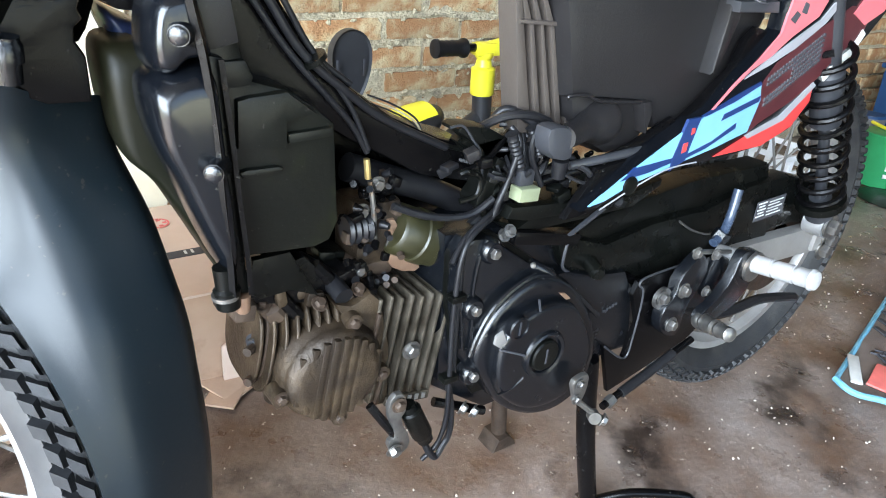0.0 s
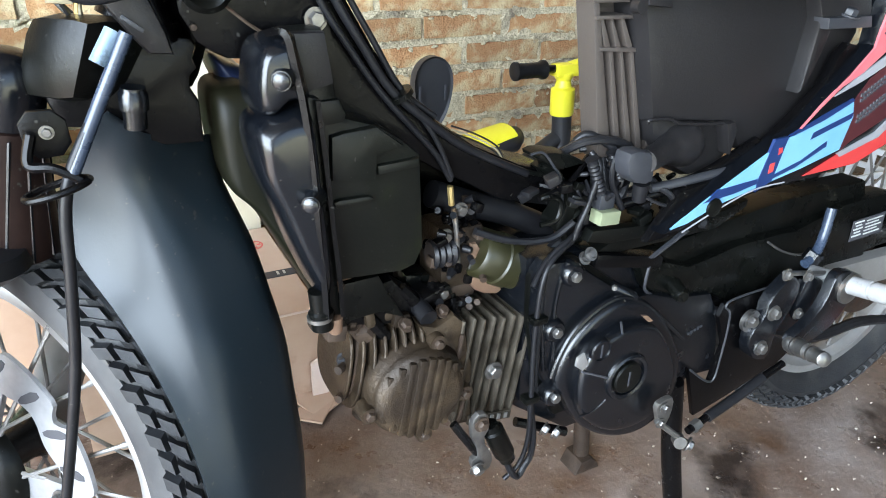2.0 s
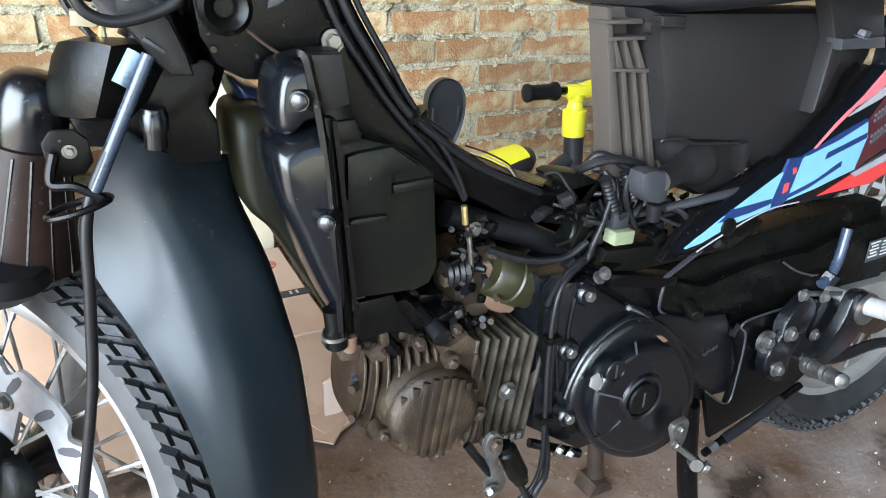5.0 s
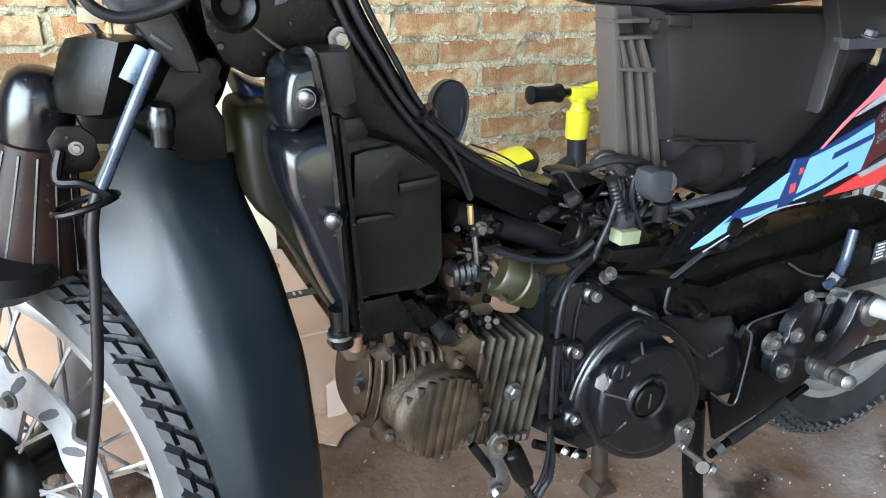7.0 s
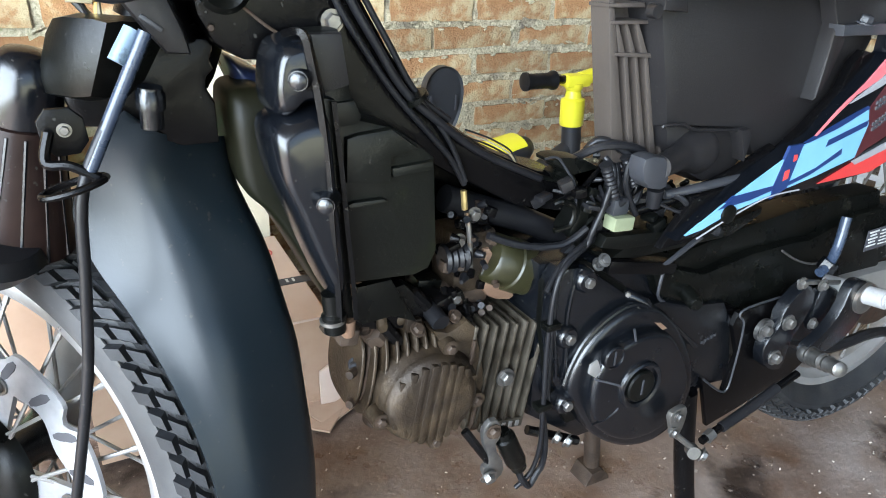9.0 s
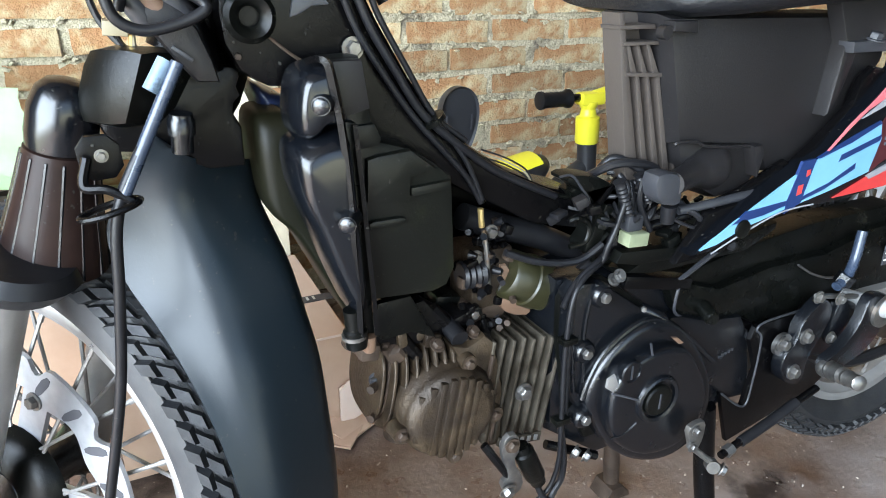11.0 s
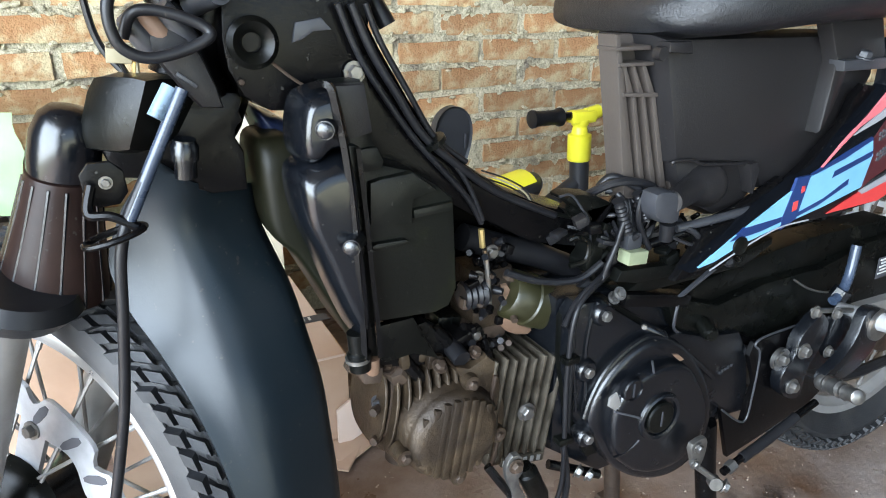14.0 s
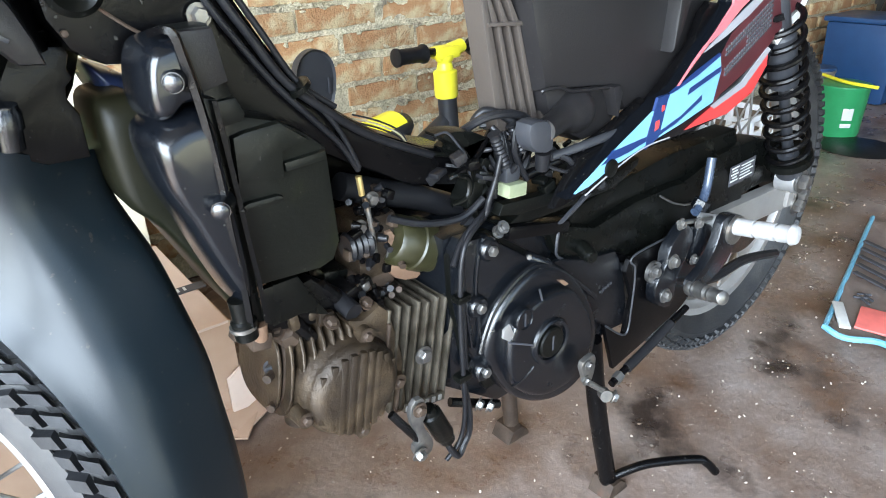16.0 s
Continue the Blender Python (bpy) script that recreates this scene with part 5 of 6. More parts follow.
part("bin_lip", tube([V(-0.0120, -0.1, 0.5700), V(-0.0110, -0.1015, 0.5730), V(0.0120, -0.102, 0.5720), V(0.0300, -0.102, 0.5660), V(0.0990, -0.102, 0.5600)], 0.0016, 6), "bin", bin_, "moulded lip line")
part("bin_fin", prism([(0.0820, 0.5620), (0.0920, 0.5630), (0.0980, 0.5550), (0.0940, 0.5310)], -0.108, -0.092, 0.001), "bin", bin_, "small moulded fin")
panel = part("ribbed_panel", prism([(-0.0670, 0.6810), (-0.0280, 0.6810), (-0.0180, 0.6570), (-0.0050, 0.6280), (0.0280, 0.5280), (-0.0380, 0.5320), (-0.0550, 0.6160)], -0.060, -0.050, 0.002), "ribbed", bike, "brown-grey ribbed plastic front panel")
part("rib", prism([(-0.0760, 0.6820), (-0.0710, 0.6820), (-0.0580, 0.6320), (-0.0330, 0.5370), (-0.0480, 0.5370), (-0.0640, 0.6190)], -0.082, -0.059, 0.0015), "ribbed", panel, "broad moulded side rib")
for line in ([(-0.0510, 0.6310), (-0.0470, 0.6310), (-0.0210, 0.5360), (-0.0280, 0.5370)], [(-0.0390, 0.6300), (-0.0360, 0.6300), (-0.0070, 0.5350), (-0.0140, 0.5360)], [(-0.0280, 0.6300), (-0.0240, 0.6300), (0.0050, 0.5350), (-0.0020, 0.5360)], [(-0.0200, 0.6290), (-0.0160, 0.6290), (0.0170, 0.5350), (0.0110, 0.5350)],
             [(-0.0650, 0.6570), (-0.0610, 0.6560), (-0.0490, 0.6310), (-0.0560, 0.6310)], [(-0.0540, 0.6560), (-0.0510, 0.6560), (-0.0370, 0.6300), (-0.0430, 0.6300)], [(-0.0430, 0.6560), (-0.0390, 0.6560), (-0.0240, 0.6300), (-0.0310, 0.6300)]):
    part("rib", prism(line, -0.082, -0.059, 0.0008), "ribbed", panel, "wedge-shaped moulded rib")
for line in ([(-0.0710, 0.6590), (-0.0320, 0.6590), (-0.0310, 0.6560), (-0.0700, 0.6560)], [(-0.0630, 0.6340), (-0.0180, 0.6320), (-0.0170, 0.6280), (-0.0620, 0.6310)], [(-0.0760, 0.6720), (-0.0380, 0.6730), (-0.0370, 0.6690), (-0.0750, 0.6690)]):
    part("rib", prism(line, -0.084, -0.059, 0.0008), "ribbed", panel, "moulded cross rib")
part("bin_bracket", prism([(-0.0440, 0.6770), (-0.0190, 0.6770), (-0.0170, 0.6670), (-0.0430, 0.6690)], -0.112, -0.098, 0.002), "bin", bin_, "moulded bracket")
part("bin_button", lathe([(0, 0.0058), (0.008, 0.0054)], V(-0.0480, -0.102, 0.6680), LEFT, 18), "bin", bin_, "round boss")
part("rear_bracket", prism([(0.1480, 0.6950), (0.2290, 0.6960), (0.2500, 0.6520), (0.1900, 0.6520), (0.1880, 0.6350), (0.1790, 0.6070), (0.1660, 0.5860), (0.1690, 0.6210), (0.1710, 0.6560)], -0.116, -0.100, 0.003), "bin", bin_, "moulded rear bracket")
part("bracket_plate", prism([(0.1700, 0.6560), (0.2350, 0.6570), (0.2400, 0.6460), (0.1720, 0.6460)], -0.124, -0.108, 0.002), "greyplug", bin_, "grey bracket ledge")
part("bolt", bolt(V(0.2070, -0.118, 0.6570), V(0, -0.3, 1), 0.0065), "greyplug", bin_, "grey bolt")
elbow = part("drain_elbow", between(V(0.0480, -0.088, 0.5440), V(-0.0270, -0.118, 0.5420), [(0, 0.022), (0.10, 0.0228), (0.15, 0.0215), (0.22, 0.0195), (0.30, 0.0178), (0.38, 0.0150), (0.46, 0.0120), (1, 0.0105)], 28), "bin", bike, "grey ribbed rubber drain elbow")
part("elbow_cap", prism(rounded([(-0.0530, 0.5520), (-0.0410, 0.5550), (-0.0230, 0.5510), (-0.0190, 0.5360), (-0.0200, 0.5210), (-0.0470, 0.5270)], 2), -0.124, -0.106, 0.004), "greyplug", elbow, "square grey plug")
part("elbow_spout", between(V(-0.0240, -0.115, 0.5210), V(-0.0220, -0.113, 0.5040), [(0, 0.0075), (1, 0.0062)], 14), "hose", elbow, "short black spout")
rows = []
for x, z0, z1, w in ((-0.046, 0.694, 0.704, 0.05), (-0.040, 0.682, 0.716, 0.085), (-0.015, 0.677, 0.734, 0.108), (0.03, 0.679, 0.748, 0.122), (0.12, 0.686, 0.768, 0.132), (0.25, 0.692, 0.78, 0.132), (0.40, 0.705, 0.80, 0.12), (0.50, 0.72, 0.81, 0.09)):
    zc, zh = (z0 + z1) / 2, (z1 - z0) / 2
    rows.append([V(x, MY + math.copysign(abs(math.cos(a)) ** 0.55, math.cos(a)) * w, zc + math.copysign(abs(math.sin(a)) ** 0.55, math.sin(a)) * zh) for a in [2 * math.pi * k / 28 for k in range(28)]])
seat = part("seat", rings_mesh(rows), "seat", bike, "black vinyl motorcycle seat", 50)

# --- tail side panel with its decals
tail = part("tail_panel", prism([(-0.0010, 0.4720), (0.0370, 0.4970), (0.0780, 0.5180), (0.1210, 0.5380), (0.1590, 0.5550), (0.1860, 0.5790), (0.2160, 0.6060), (0.2440, 0.6300), (0.2440, 0.6750), (0.4550, 0.6990), (0.4620, 0.6560), (0.4310, 0.6250), (0.3980, 0.5970), (0.3530, 0.5700), (0.3440, 0.5450), (0.3160, 0.5210), (0.2620, 0.5060), (0.1930, 0.5000), (0.1180, 0.5000), (0.0630, 0.4890), (0.0210, 0.4730)], -0.130, -0.112, 0.004), "gloss", bike, "black tail panel with blue, red and white decals")


def decal(outline, material, y=-0.1312, label="printed decal"):
    part("decal", prism(outline, y, -0.1285, 0), material, tail, label, 0)


decal([(0.2330, 0.5770), (0.2500, 0.5980), (0.3130, 0.6310), (0.3680, 0.6550), (0.4220, 0.6530), (0.4100, 0.6250), (0.3690, 0.6000), (0.3410, 0.5770), (0.3020, 0.5550), (0.2470, 0.5340), (0.2320, 0.5250)], "decal_dark", -0.1306, "dark maroon printed field")
decal([(0.0060, 0.4770), (0.0440, 0.4990), (0.0780, 0.5160), (0.1170, 0.5350), (0.1570, 0.5530), (0.2320, 0.5790), (0.2390, 0.5600), (0.2310, 0.5270), (0.1750, 0.5140), (0.1160, 0.5030), (0.0610, 0.4920), (0.0260, 0.4800)], "decal_pale", -0.1309, "pale blue printed field")
decal([(0.1450, 0.5500), (0.1900, 0.5670), (0.2300, 0.5800), (0.2340, 0.5770), (0.1920, 0.5610), (0.1510, 0.5500)], "decal_navy")
decal([(0.1800, 0.5500), (0.2370, 0.5650), (0.2370, 0.5590), (0.1780, 0.5430)], "decal_navy")
decal([(0.1190, 0.5090), (0.1710, 0.5230), (0.2060, 0.5390), (0.2070, 0.5330), (0.1640, 0.5160), (0.1180, 0.5050)], "decal_navy")
decal([(0.1240, 0.5490), (0.1430, 0.5500), (0.1330, 0.5070), (0.1120, 0.4980), (0.1120, 0.5110)], "decal_navy", -0.1315)
decal([(0.0600, 0.5080), (0.1170, 0.5120), (0.1140, 0.5070), (0.0830, 0.5010), (0.0420, 0.4970)], "decal_navy")
decal([(0.1240, 0.5250), (0.1310, 0.5260), (0.1310, 0.5170), (0.1240, 0.5150)], "decal_red", -0.1318)
decal([(0.1320, 0.5400), (0.1370, 0.5400), (0.1380, 0.5350), (0.1330, 0.5330)], "decal_red", -0.1318)
decal([(0.1810, 0.5050), (0.2330, 0.5230), (0.2990, 0.5370), (0.3370, 0.5730), (0.3400, 0.5520), (0.3160, 0.5250), (0.2650, 0.5080)], "decal_red")
decal([(0.2280, 0.5230), (0.2860, 0.5400), (0.3350, 0.5740), (0.3430, 0.5700), (0.2950, 0.5340), (0.2340, 0.5190)], "decal_grey", -0.1315)
decal([(0.1590, 0.5550), (0.1840, 0.5780), (0.2160, 0.6030), (0.2430, 0.6280), (0.2470, 0.6700), (0.3200, 0.6720), (0.3040, 0.6440), (0.2620, 0.6230), (0.2350, 0.6050), (0.2060, 0.5920), (0.1820, 0.5740)], "decal_pink")
decal([(0.1980, 0.5840), (0.2340, 0.6040), (0.2670, 0.6200), (0.3110, 0.6410), (0.3420, 0.6720), (0.3560, 0.6730), (0.3210, 0.6370), (0.2770, 0.6130), (0.2380, 0.5970)], "decal_grey", -0.1318)
decal([(0.3750, 0.6470), (0.4010, 0.6740), (0.4570, 0.6750), (0.4430, 0.6500), (0.4070, 0.6350)], "decal_pink", -0.1316)
decal([(0.3500, 0.5800), (0.3700, 0.5960), (0.3940, 0.6080), (0.4080, 0.6300), (0.4170, 0.6250), (0.4020, 0.6020), (0.3770, 0.5900), (0.3570, 0.5740)], "label", -0.1316, "white printed edge")
decal([(0.2500, 0.6410), (0.2580, 0.6490), (0.2660, 0.6460), (0.2600, 0.6370)], "print_black", -0.1320, "dark printed bar")
decal([(0.2670, 0.6480), (0.2690, 0.6580), (0.2770, 0.6560), (0.2770, 0.6460)], "print_black", -0.1320, "dark printed bar")
bm = bmesh.new()
DA, DB, DC = V(0.2440, -0.1312, 0.5820), V(0.3270, -0.1312, 0.6250), V(0.2480, -0.1312, 0.5550)
for i in range(20):
    for k in range(6):
        if not (k in (2, 3) and i < 9):
            box(DA + (DB - DA) * (i / 19) + (DC - DA) * (k / 5), (0.0042, 0.0012, 0.0036), 0, None, bm)
part("decal_dots", bm, "print_black", tail, "grid of dark printed dots", 0)
part("panel_edge", tube([V(0.0210, -0.131, 0.4720), V(0.0610, -0.132, 0.4880), V(0.1070, -0.132, 0.5010), V(0.1520, -0.132, 0.5030)], 0.0008, 6), "decal_grey", tail, "pale lower edge of the panel")
part("trim_screw", lathe([(0, 0.0095), (0.003, 0.009), (0.004, 0.005)], V(0.0570, -0.13, 0.4910), LEFT, 18), "matte", tail, "black plastic trim screw")
part("panel_tongue", prism([(-0.0070, 0.4480), (-0.0020, 0.4480), (0.0380, 0.4680), (0.0310, 0.4690)], -0.126, -0.122, 0.001), "greyplug", tail, "thin pale panel edge")

# --- wiring tray between the frame and the bin
bracket = part("clip_bracket", prism(rounded([(-0.1190, 0.5470), (-0.1080, 0.5510), (-0.0740, 0.5440), (-0.0470, 0.5200), (-0.0480, 0.5040), (-0.0680, 0.5010), (-0.0710, 0.4760), (-0.0860, 0.4710), (-0.0900, 0.4800), (-0.0800, 0.4920), (-0.0810, 0.5140), (-0.0940, 0.5310), (-0.1040, 0.5390)], 2), -0.085, -0.06, 0.003), "matte", bike, "black moulded clip bracket over the beam")
part("bracket_hook", tube([V(-0.1140, -0.09, 0.5110), V(-0.1070, -0.092, 0.5130), V(-0.0920, -0.09, 0.5050), V(-0.0940, -0.09, 0.4890), V(-0.1100, -0.088, 0.4850)], 0.0026, 8), "matte", bracket, "black plastic hook")
part("bracket_edge", tube([V(-0.1260, -0.0865, 0.5510), V(-0.1130, -0.0865, 0.5510), V(-0.1010, -0.0865, 0.5380), V(-0.0910, -0.0865, 0.5240), V(-0.0860, -0.0865, 0.4970)], 0.0012, 6), "greyplug", bracket, "worn pale edge")
part("tray_beam", prism([(-0.0640, 0.4780), (0.0230, 0.4710), (0.0510, 0.4780), (0.0900, 0.5040), (0.1000, 0.4970), (0.0620, 0.4640), (0.0250, 0.4590), (-0.0450, 0.4620), (-0.0690, 0.4680)], -0.106, -0.095, 0.002), "matte", bike, "black moulded tray edge")
part("tray_lug", prism([(0.0220, 0.4780), (0.0330, 0.4940), (0.0470, 0.4950), (0.0550, 0.4790), (0.0390, 0.4680)], -0.110, -0.100, 0.002), "greyplug", bike, "grey moulded lug")
part("bolt", bolt(V(0.0280, -0.111, 0.4830), V(-0.2, -0.8, 0.5), 0.0045), "steel", bike, "small steel bolt")
part("cable", tube([V(-0.0640, -0.09, 0.5470), V(-0.0610, -0.1, 0.5350), V(-0.0680, -0.1, 0.5040), V(-0.0760, -0.1, 0.4840), V(-0.0810, -0.098, 0.4680), V(-0.1060, -0.1, 0.4570), V(-0.1270, -0.108, 0.4370)], 0.0028, 10), "hose", bike, "black loom running down to the engine")
part("cable", tube([V(-0.0690, -0.07, 0.5480), V(-0.0600, -0.075, 0.5580), V(-0.0450, -0.085, 0.5530), V(-0.0360, -0.09, 0.5440), V(-0.0440, -0.095, 0.5310)], 0.0042, 10), "hose", bike, "looped black loom")
part("cable", tube([V(-0.0440, -0.1, 0.5430), V(-0.0450, -0.1, 0.5220), V(-0.0260, -0.098, 0.4910)], 0.003, 8), "hose", bike, "black wire")
part("cable", tube([V(-0.1690, -0.075, 0.4850), V(-0.1360, -0.08, 0.4720), V(-0.0970, -0.085, 0.4680), V(-0.0740, -0.09, 0.4830)], 0.0034, 8), "hose", bike, "thin black hose over the starter")
part("ribbed_sleeve", between(V(-0.0560, -0.1, 0.5120), V(-0.0700, -0.098, 0.5440), [(0.0, 0.0050)] + [(0.05 + 0.06 * k, 0.0046 + 0.0008 * (k % 2)) for k in range(15)] + [(1, 0.006)], 14), "hose", bike, "ribbed black loom sleeve")
part("ribbed_sleeve", between(V(-0.0350, -0.1, 0.5210), V(-0.0460, -0.095, 0.5470), [(0.0, 0.0042)] + [(0.05 + 0.06 * k, 0.0038 + 0.0007 * (k % 2)) for k in range(15)] + [(1, 0.005)], 14), "hose", bike, "ribbed black loom sleeve")
part("tail_rail", tube([V(0.0040, -0.1, 0.5070), V(0.0370, -0.108, 0.5120), V(0.0840, -0.112, 0.5170), V(0.1220, -0.112, 0.5210)], 0.0045, 10), "greyplug", bike, "grey steel tail rail")
part("tail_bracket", prism([(0.0350, 0.4970), (0.0380, 0.5080), (0.0540, 0.5080), (0.0620, 0.4950), (0.1090, 0.5020), (0.1150, 0.4950), (0.0670, 0.4830), (0.0440, 0.4850)], -0.112, -0.100, 0.0015), "bin", bike, "grey moulded bracket")
tray = part("wiring_tray", prism([(-0.050, 0.452), (-0.020, 0.446), (0.11, 0.448), (0.15, 0.466), (0.15, 0.474), (0.09, 0.462), (-0.030, 0.462)], -0.10, -0.03, 0.003), "matte", bike, "black wiring tray")
part("clip_tower", prism(rounded([(-0.105, 0.535), (-0.058, 0.540), (-0.030, 0.505), (-0.035, 0.470), (-0.060, 0.470), (-0.062, 0.505), (-0.095, 0.52)], 2), -0.085, -0.055, 0.003), "matte", tray, "black clip tower")
part("hook", tube([V(-0.062, -0.08, 0.488), V(-0.078, -0.082, 0.478), V(-0.075, -0.082, 0.464), V(-0.055, -0.08, 0.460)], 0.004, 8), "matte", tray, "black plastic hook")
part("connector", box(V(-0.0470, -0.1, 0.4880), (0.023, 0.016, 0.013), 0.0015, Matrix.Rotation(radians(4), 4, "Y")), "paleconn", tray, "pale green connector block")
part("connector_neck", box(V(-0.0470, -0.095, 0.5020), (0.018, 0.013, 0.016), 0.003), "greyplug", tray, "dark connector neck")
random.seed(4)
for k in range(16):
    x = -0.03 + 0.004 * k
    part("wire", tube([V(x * 0.5 - 0.034, -0.088, 0.500), V(x - 0.025 + random.uniform(-0.02, 0.02), -0.085 - random.uniform(0, 0.02), 0.512 + random.uniform(-0.01, 0.015)), V(x - 0.02 + random.uniform(-0.02, 0.02), -0.075, 0.533 + random.uniform(-0.012, 0.012)), V(x - 0.03, -0.06, 0.535 + random.uniform(-0.02, 0.01))], random.choice([0.002, 0.003, 0.0045]), 7), random.choice(["hose", "hose", "hose", "frame", "matte"]), tray, "tangled dark wire")
part("wire", tube([V(-0.085, -0.06, 0.535), V(-0.07, -0.085, 0.555), V(-0.045, -0.092, 0.556), V(-0.022, -0.092, 0.547), V(-0.018, -0.09, 0.53)], 0.004, 8), "hose", tray, "looped wiring loom")
for k in range(10):
    c = V(0.0 + 0.011 * k, -0.10 + 0.012 * (k % 3), 0.478 + 0.006 * (k % 4))
    part("fitting", box(c, (random.uniform(0.008, 0.02), random.uniform(0.008, 0.016), random.uniform(0.008, 0.018)), 0.002, Matrix.Rotation(random.uniform(-0.6, 0.6), 4, "Y")), random.choice(["matte", "frame", "hose", "matte"]), tray, "small electrical fitting")
for k in range(44):
    x = random.uniform(-0.125, 0.105)
    c = V(x, random.uniform(-0.105, -0.06), 0.520 - (x + 0.12) * 0.19 + random.uniform(-0.026, 0.016))
    size = (random.uniform(0.005, 0.015), random.uniform(0.006, 0.014), random.uniform(0.004, 0.012))
    if k % 4 == 0:
        part("fitting", lathe([(0, size[0] * 0.4), (size[2], size[0] * 0.4), (size[2] * 1.2, size[0] * 0.25)], c, V(random.uniform(-1, 1), -1, random.uniform(-0.5, 1)), 12), random.choice(["matte", "frame", "rust", "hose"]), tray, "small round fitting")
    elif k % 4 == 1:
        d = V(random.uniform(-0.04, 0.04), random.uniform(-0.01, 0.01), random.uniform(-0.02, 0.02))
        part("wire", tube([c - d, c + V(0, -0.006, random.uniform(-0.008, 0.008)), c + d], random.choice([0.0018, 0.003]), 7), random.choice(["hose", "hose", "frame"]), tray, "dark wire")
    else:
        part("fitting", box(c, size, 0.0015, Matrix.Rotation(random.uniform(-0.7, 0.7), 4, "Y") @ Matrix.Rotation(random.uniform(-0.4, 0.4), 4, "Z")), random.choice(["matte", "frame", "matte", "bin", "hose"]), tray, "small electrical fitting")
bolts([V(0.030, -0.102, 0.484), V(-0.058, -0.10, 0.452), V(-0.06, -0.095, 0.446)], V(-0.1, -0.8, 0.5), 0.0045, tray)
part("tray_rod", tube([V(0.03, -0.10, 0.497), V(0.10, -0.112, 0.502), V(0.15, -0.112, 0.508)], 0.007, 10), "matte", tray, "black rod")
part("horn_lug", box(V(-0.01, -0.095, 0.436), (0.09, 0.02, 0.014), 0.004, Matrix.Rotation(radians(12), 4, "Y")), "frame", tray, "black frame lug")

# --- steering: sleeve, hose with ring guide, shroud, cables, connectors
hose = part("brake_hose", tube([V(-0.4200, -0.1, 0.6570), V(-0.4400, -0.102, 0.6200), V(-0.464, -0.104, 0.574), V(-0.472, -0.104, 0.518), V(-0.480, -0.102, 0.46), V(-0.493, -0.10, 0.40), V(-0.515, -0.095, 0.31)], 0.0037, 12), "hose", bike, "black rubber brake hose")
part("hose_sleeve", tube([V(-0.4190, -0.1, 0.6590), V(-0.4400, -0.102, 0.6200), V(-0.4590, -0.104, 0.5840)], 0.0040, 12), "tube", hose, "shiny grey-blue metal sleeve")
part("blue_tag", tube([V(-0.4250, -0.096, 0.6600), V(-0.4360, -0.099, 0.6430)], 0.0052, 12), "paletag", hose, "worn pale blue paint on the sleeve")
rc = V(-0.462, -0.108, 0.577)
part("ring_guide", tube([rc + V(0.017 * math.cos(a) - 0.006, 0.010 * math.sin(a), 0.004 * math.cos(a)) for a in [2 * math.pi * k / 20 for k in range(20)]], 0.0022, 8, per=2), "frame", hose, "bent wire ring guide")
part("guide_stay", tube([V(-0.476, -0.096, 0.606), V(-0.480, -0.100, 0.590), V(-0.468, -0.104, 0.588), V(-0.455, -0.106, 0.580)], 0.003, 8), "frame", hose, "bent bracket stay")
part("stay_plate", prism(rounded([(-0.482, 0.618), (-0.458, 0.618), (-0.456, 0.592), (-0.480, 0.590)], 2), -0.092, -0.088, 0.001), "frame", hose, "black stay plate")
bolts([V(-0.468, -0.093, 0.606)], LEFT, 0.0028, hose)
part("fork_nut", lathe([(0, 0.0072), (0.012, 0.0072), (0.0122, 0.0088), (0.022, 0.0088), (0.0235, 0.0075), (0.026, 0.0075)], V(-0.4200, -0.068, 0.5980), V(0.06, -0.1, 1), 12), "engine", bike, "shiny black hexagon fitting")
shroud = part("handlebar_shroud", prism([(-0.4380, 0.6890), (-0.4160, 0.6950), (-0.4030, 0.6760), (-0.3960, 0.6570), (-0.3930, 0.6430), (-0.4070, 0.6440), (-0.4160, 0.6550), (-0.4290, 0.6740)], -0.084, -0.06, 0.006), "bin", bike, "scuffed black inner shroud")
part("shroud_arm", tube([V(-0.420, -0.040, 0.716), V(-0.408, -0.046, 0.69), V(-0.394, -0.050, 0.645)], 0.012, 16, r_end=0.009), "frame", shroud, "black cast arm")
part("shroud_slot", box(V(-0.4140, -0.0845, 0.6620), (0.014, 0.0015, 0.0025), 0.0005, Matrix.Rotation(radians(38), 4, "Y")), "greyplug", shroud, "pale scuffed slot")
for k in range(3):
    part("bulb_socket", lathe([(-0.015, 0.0075), (0.012, 0.0065), (0.014, 0.005)], V(-0.436 + 0.010 * k, -0.078, 0.688 + 0.003 * k), V(-0.55, -0.3, 0.78), 16), ("greyplug", "copper", "greyplug")[k], shroud, "grey tube socket")
part("cable", tube([V(-0.438, -0.095, 0.760), V(-0.445, -0.098, 0.722), V(-0.452, -0.10, 0.706), V(-0.452, -0.10, 0.692), V(-0.447, -0.10, 0.682), V(-0.434, -0.10, 0.677), V(-0.414, -0.10, 0.681), V(-0.400, -0.10, 0.688), V(-0.403, -0.098, 0.694), V(-0.417, -0.096, 0.700), V(-0.432, -0.094, 0.703), V(-0.441, -0.092, 0.700), V(-0.446, -0.088, 0.688)], 0.0034, 10), "hose", shroud, "looped black control cable")
part("cable", tube([V(-0.425, -0.06, 0.77), V(-0.422, -0.06, 0.735), V(-0.41, -0.06, 0.71)], 0.0085, 10), "hose", shroud, "thick black cable")
part("cable", tube([V(-0.30, -0.03, 0.80), V(-0.285, -0.03, 0.74), V(-0.262, -0.04, 0.69)], 0.007, 10), "hose", shroud, "black cable")
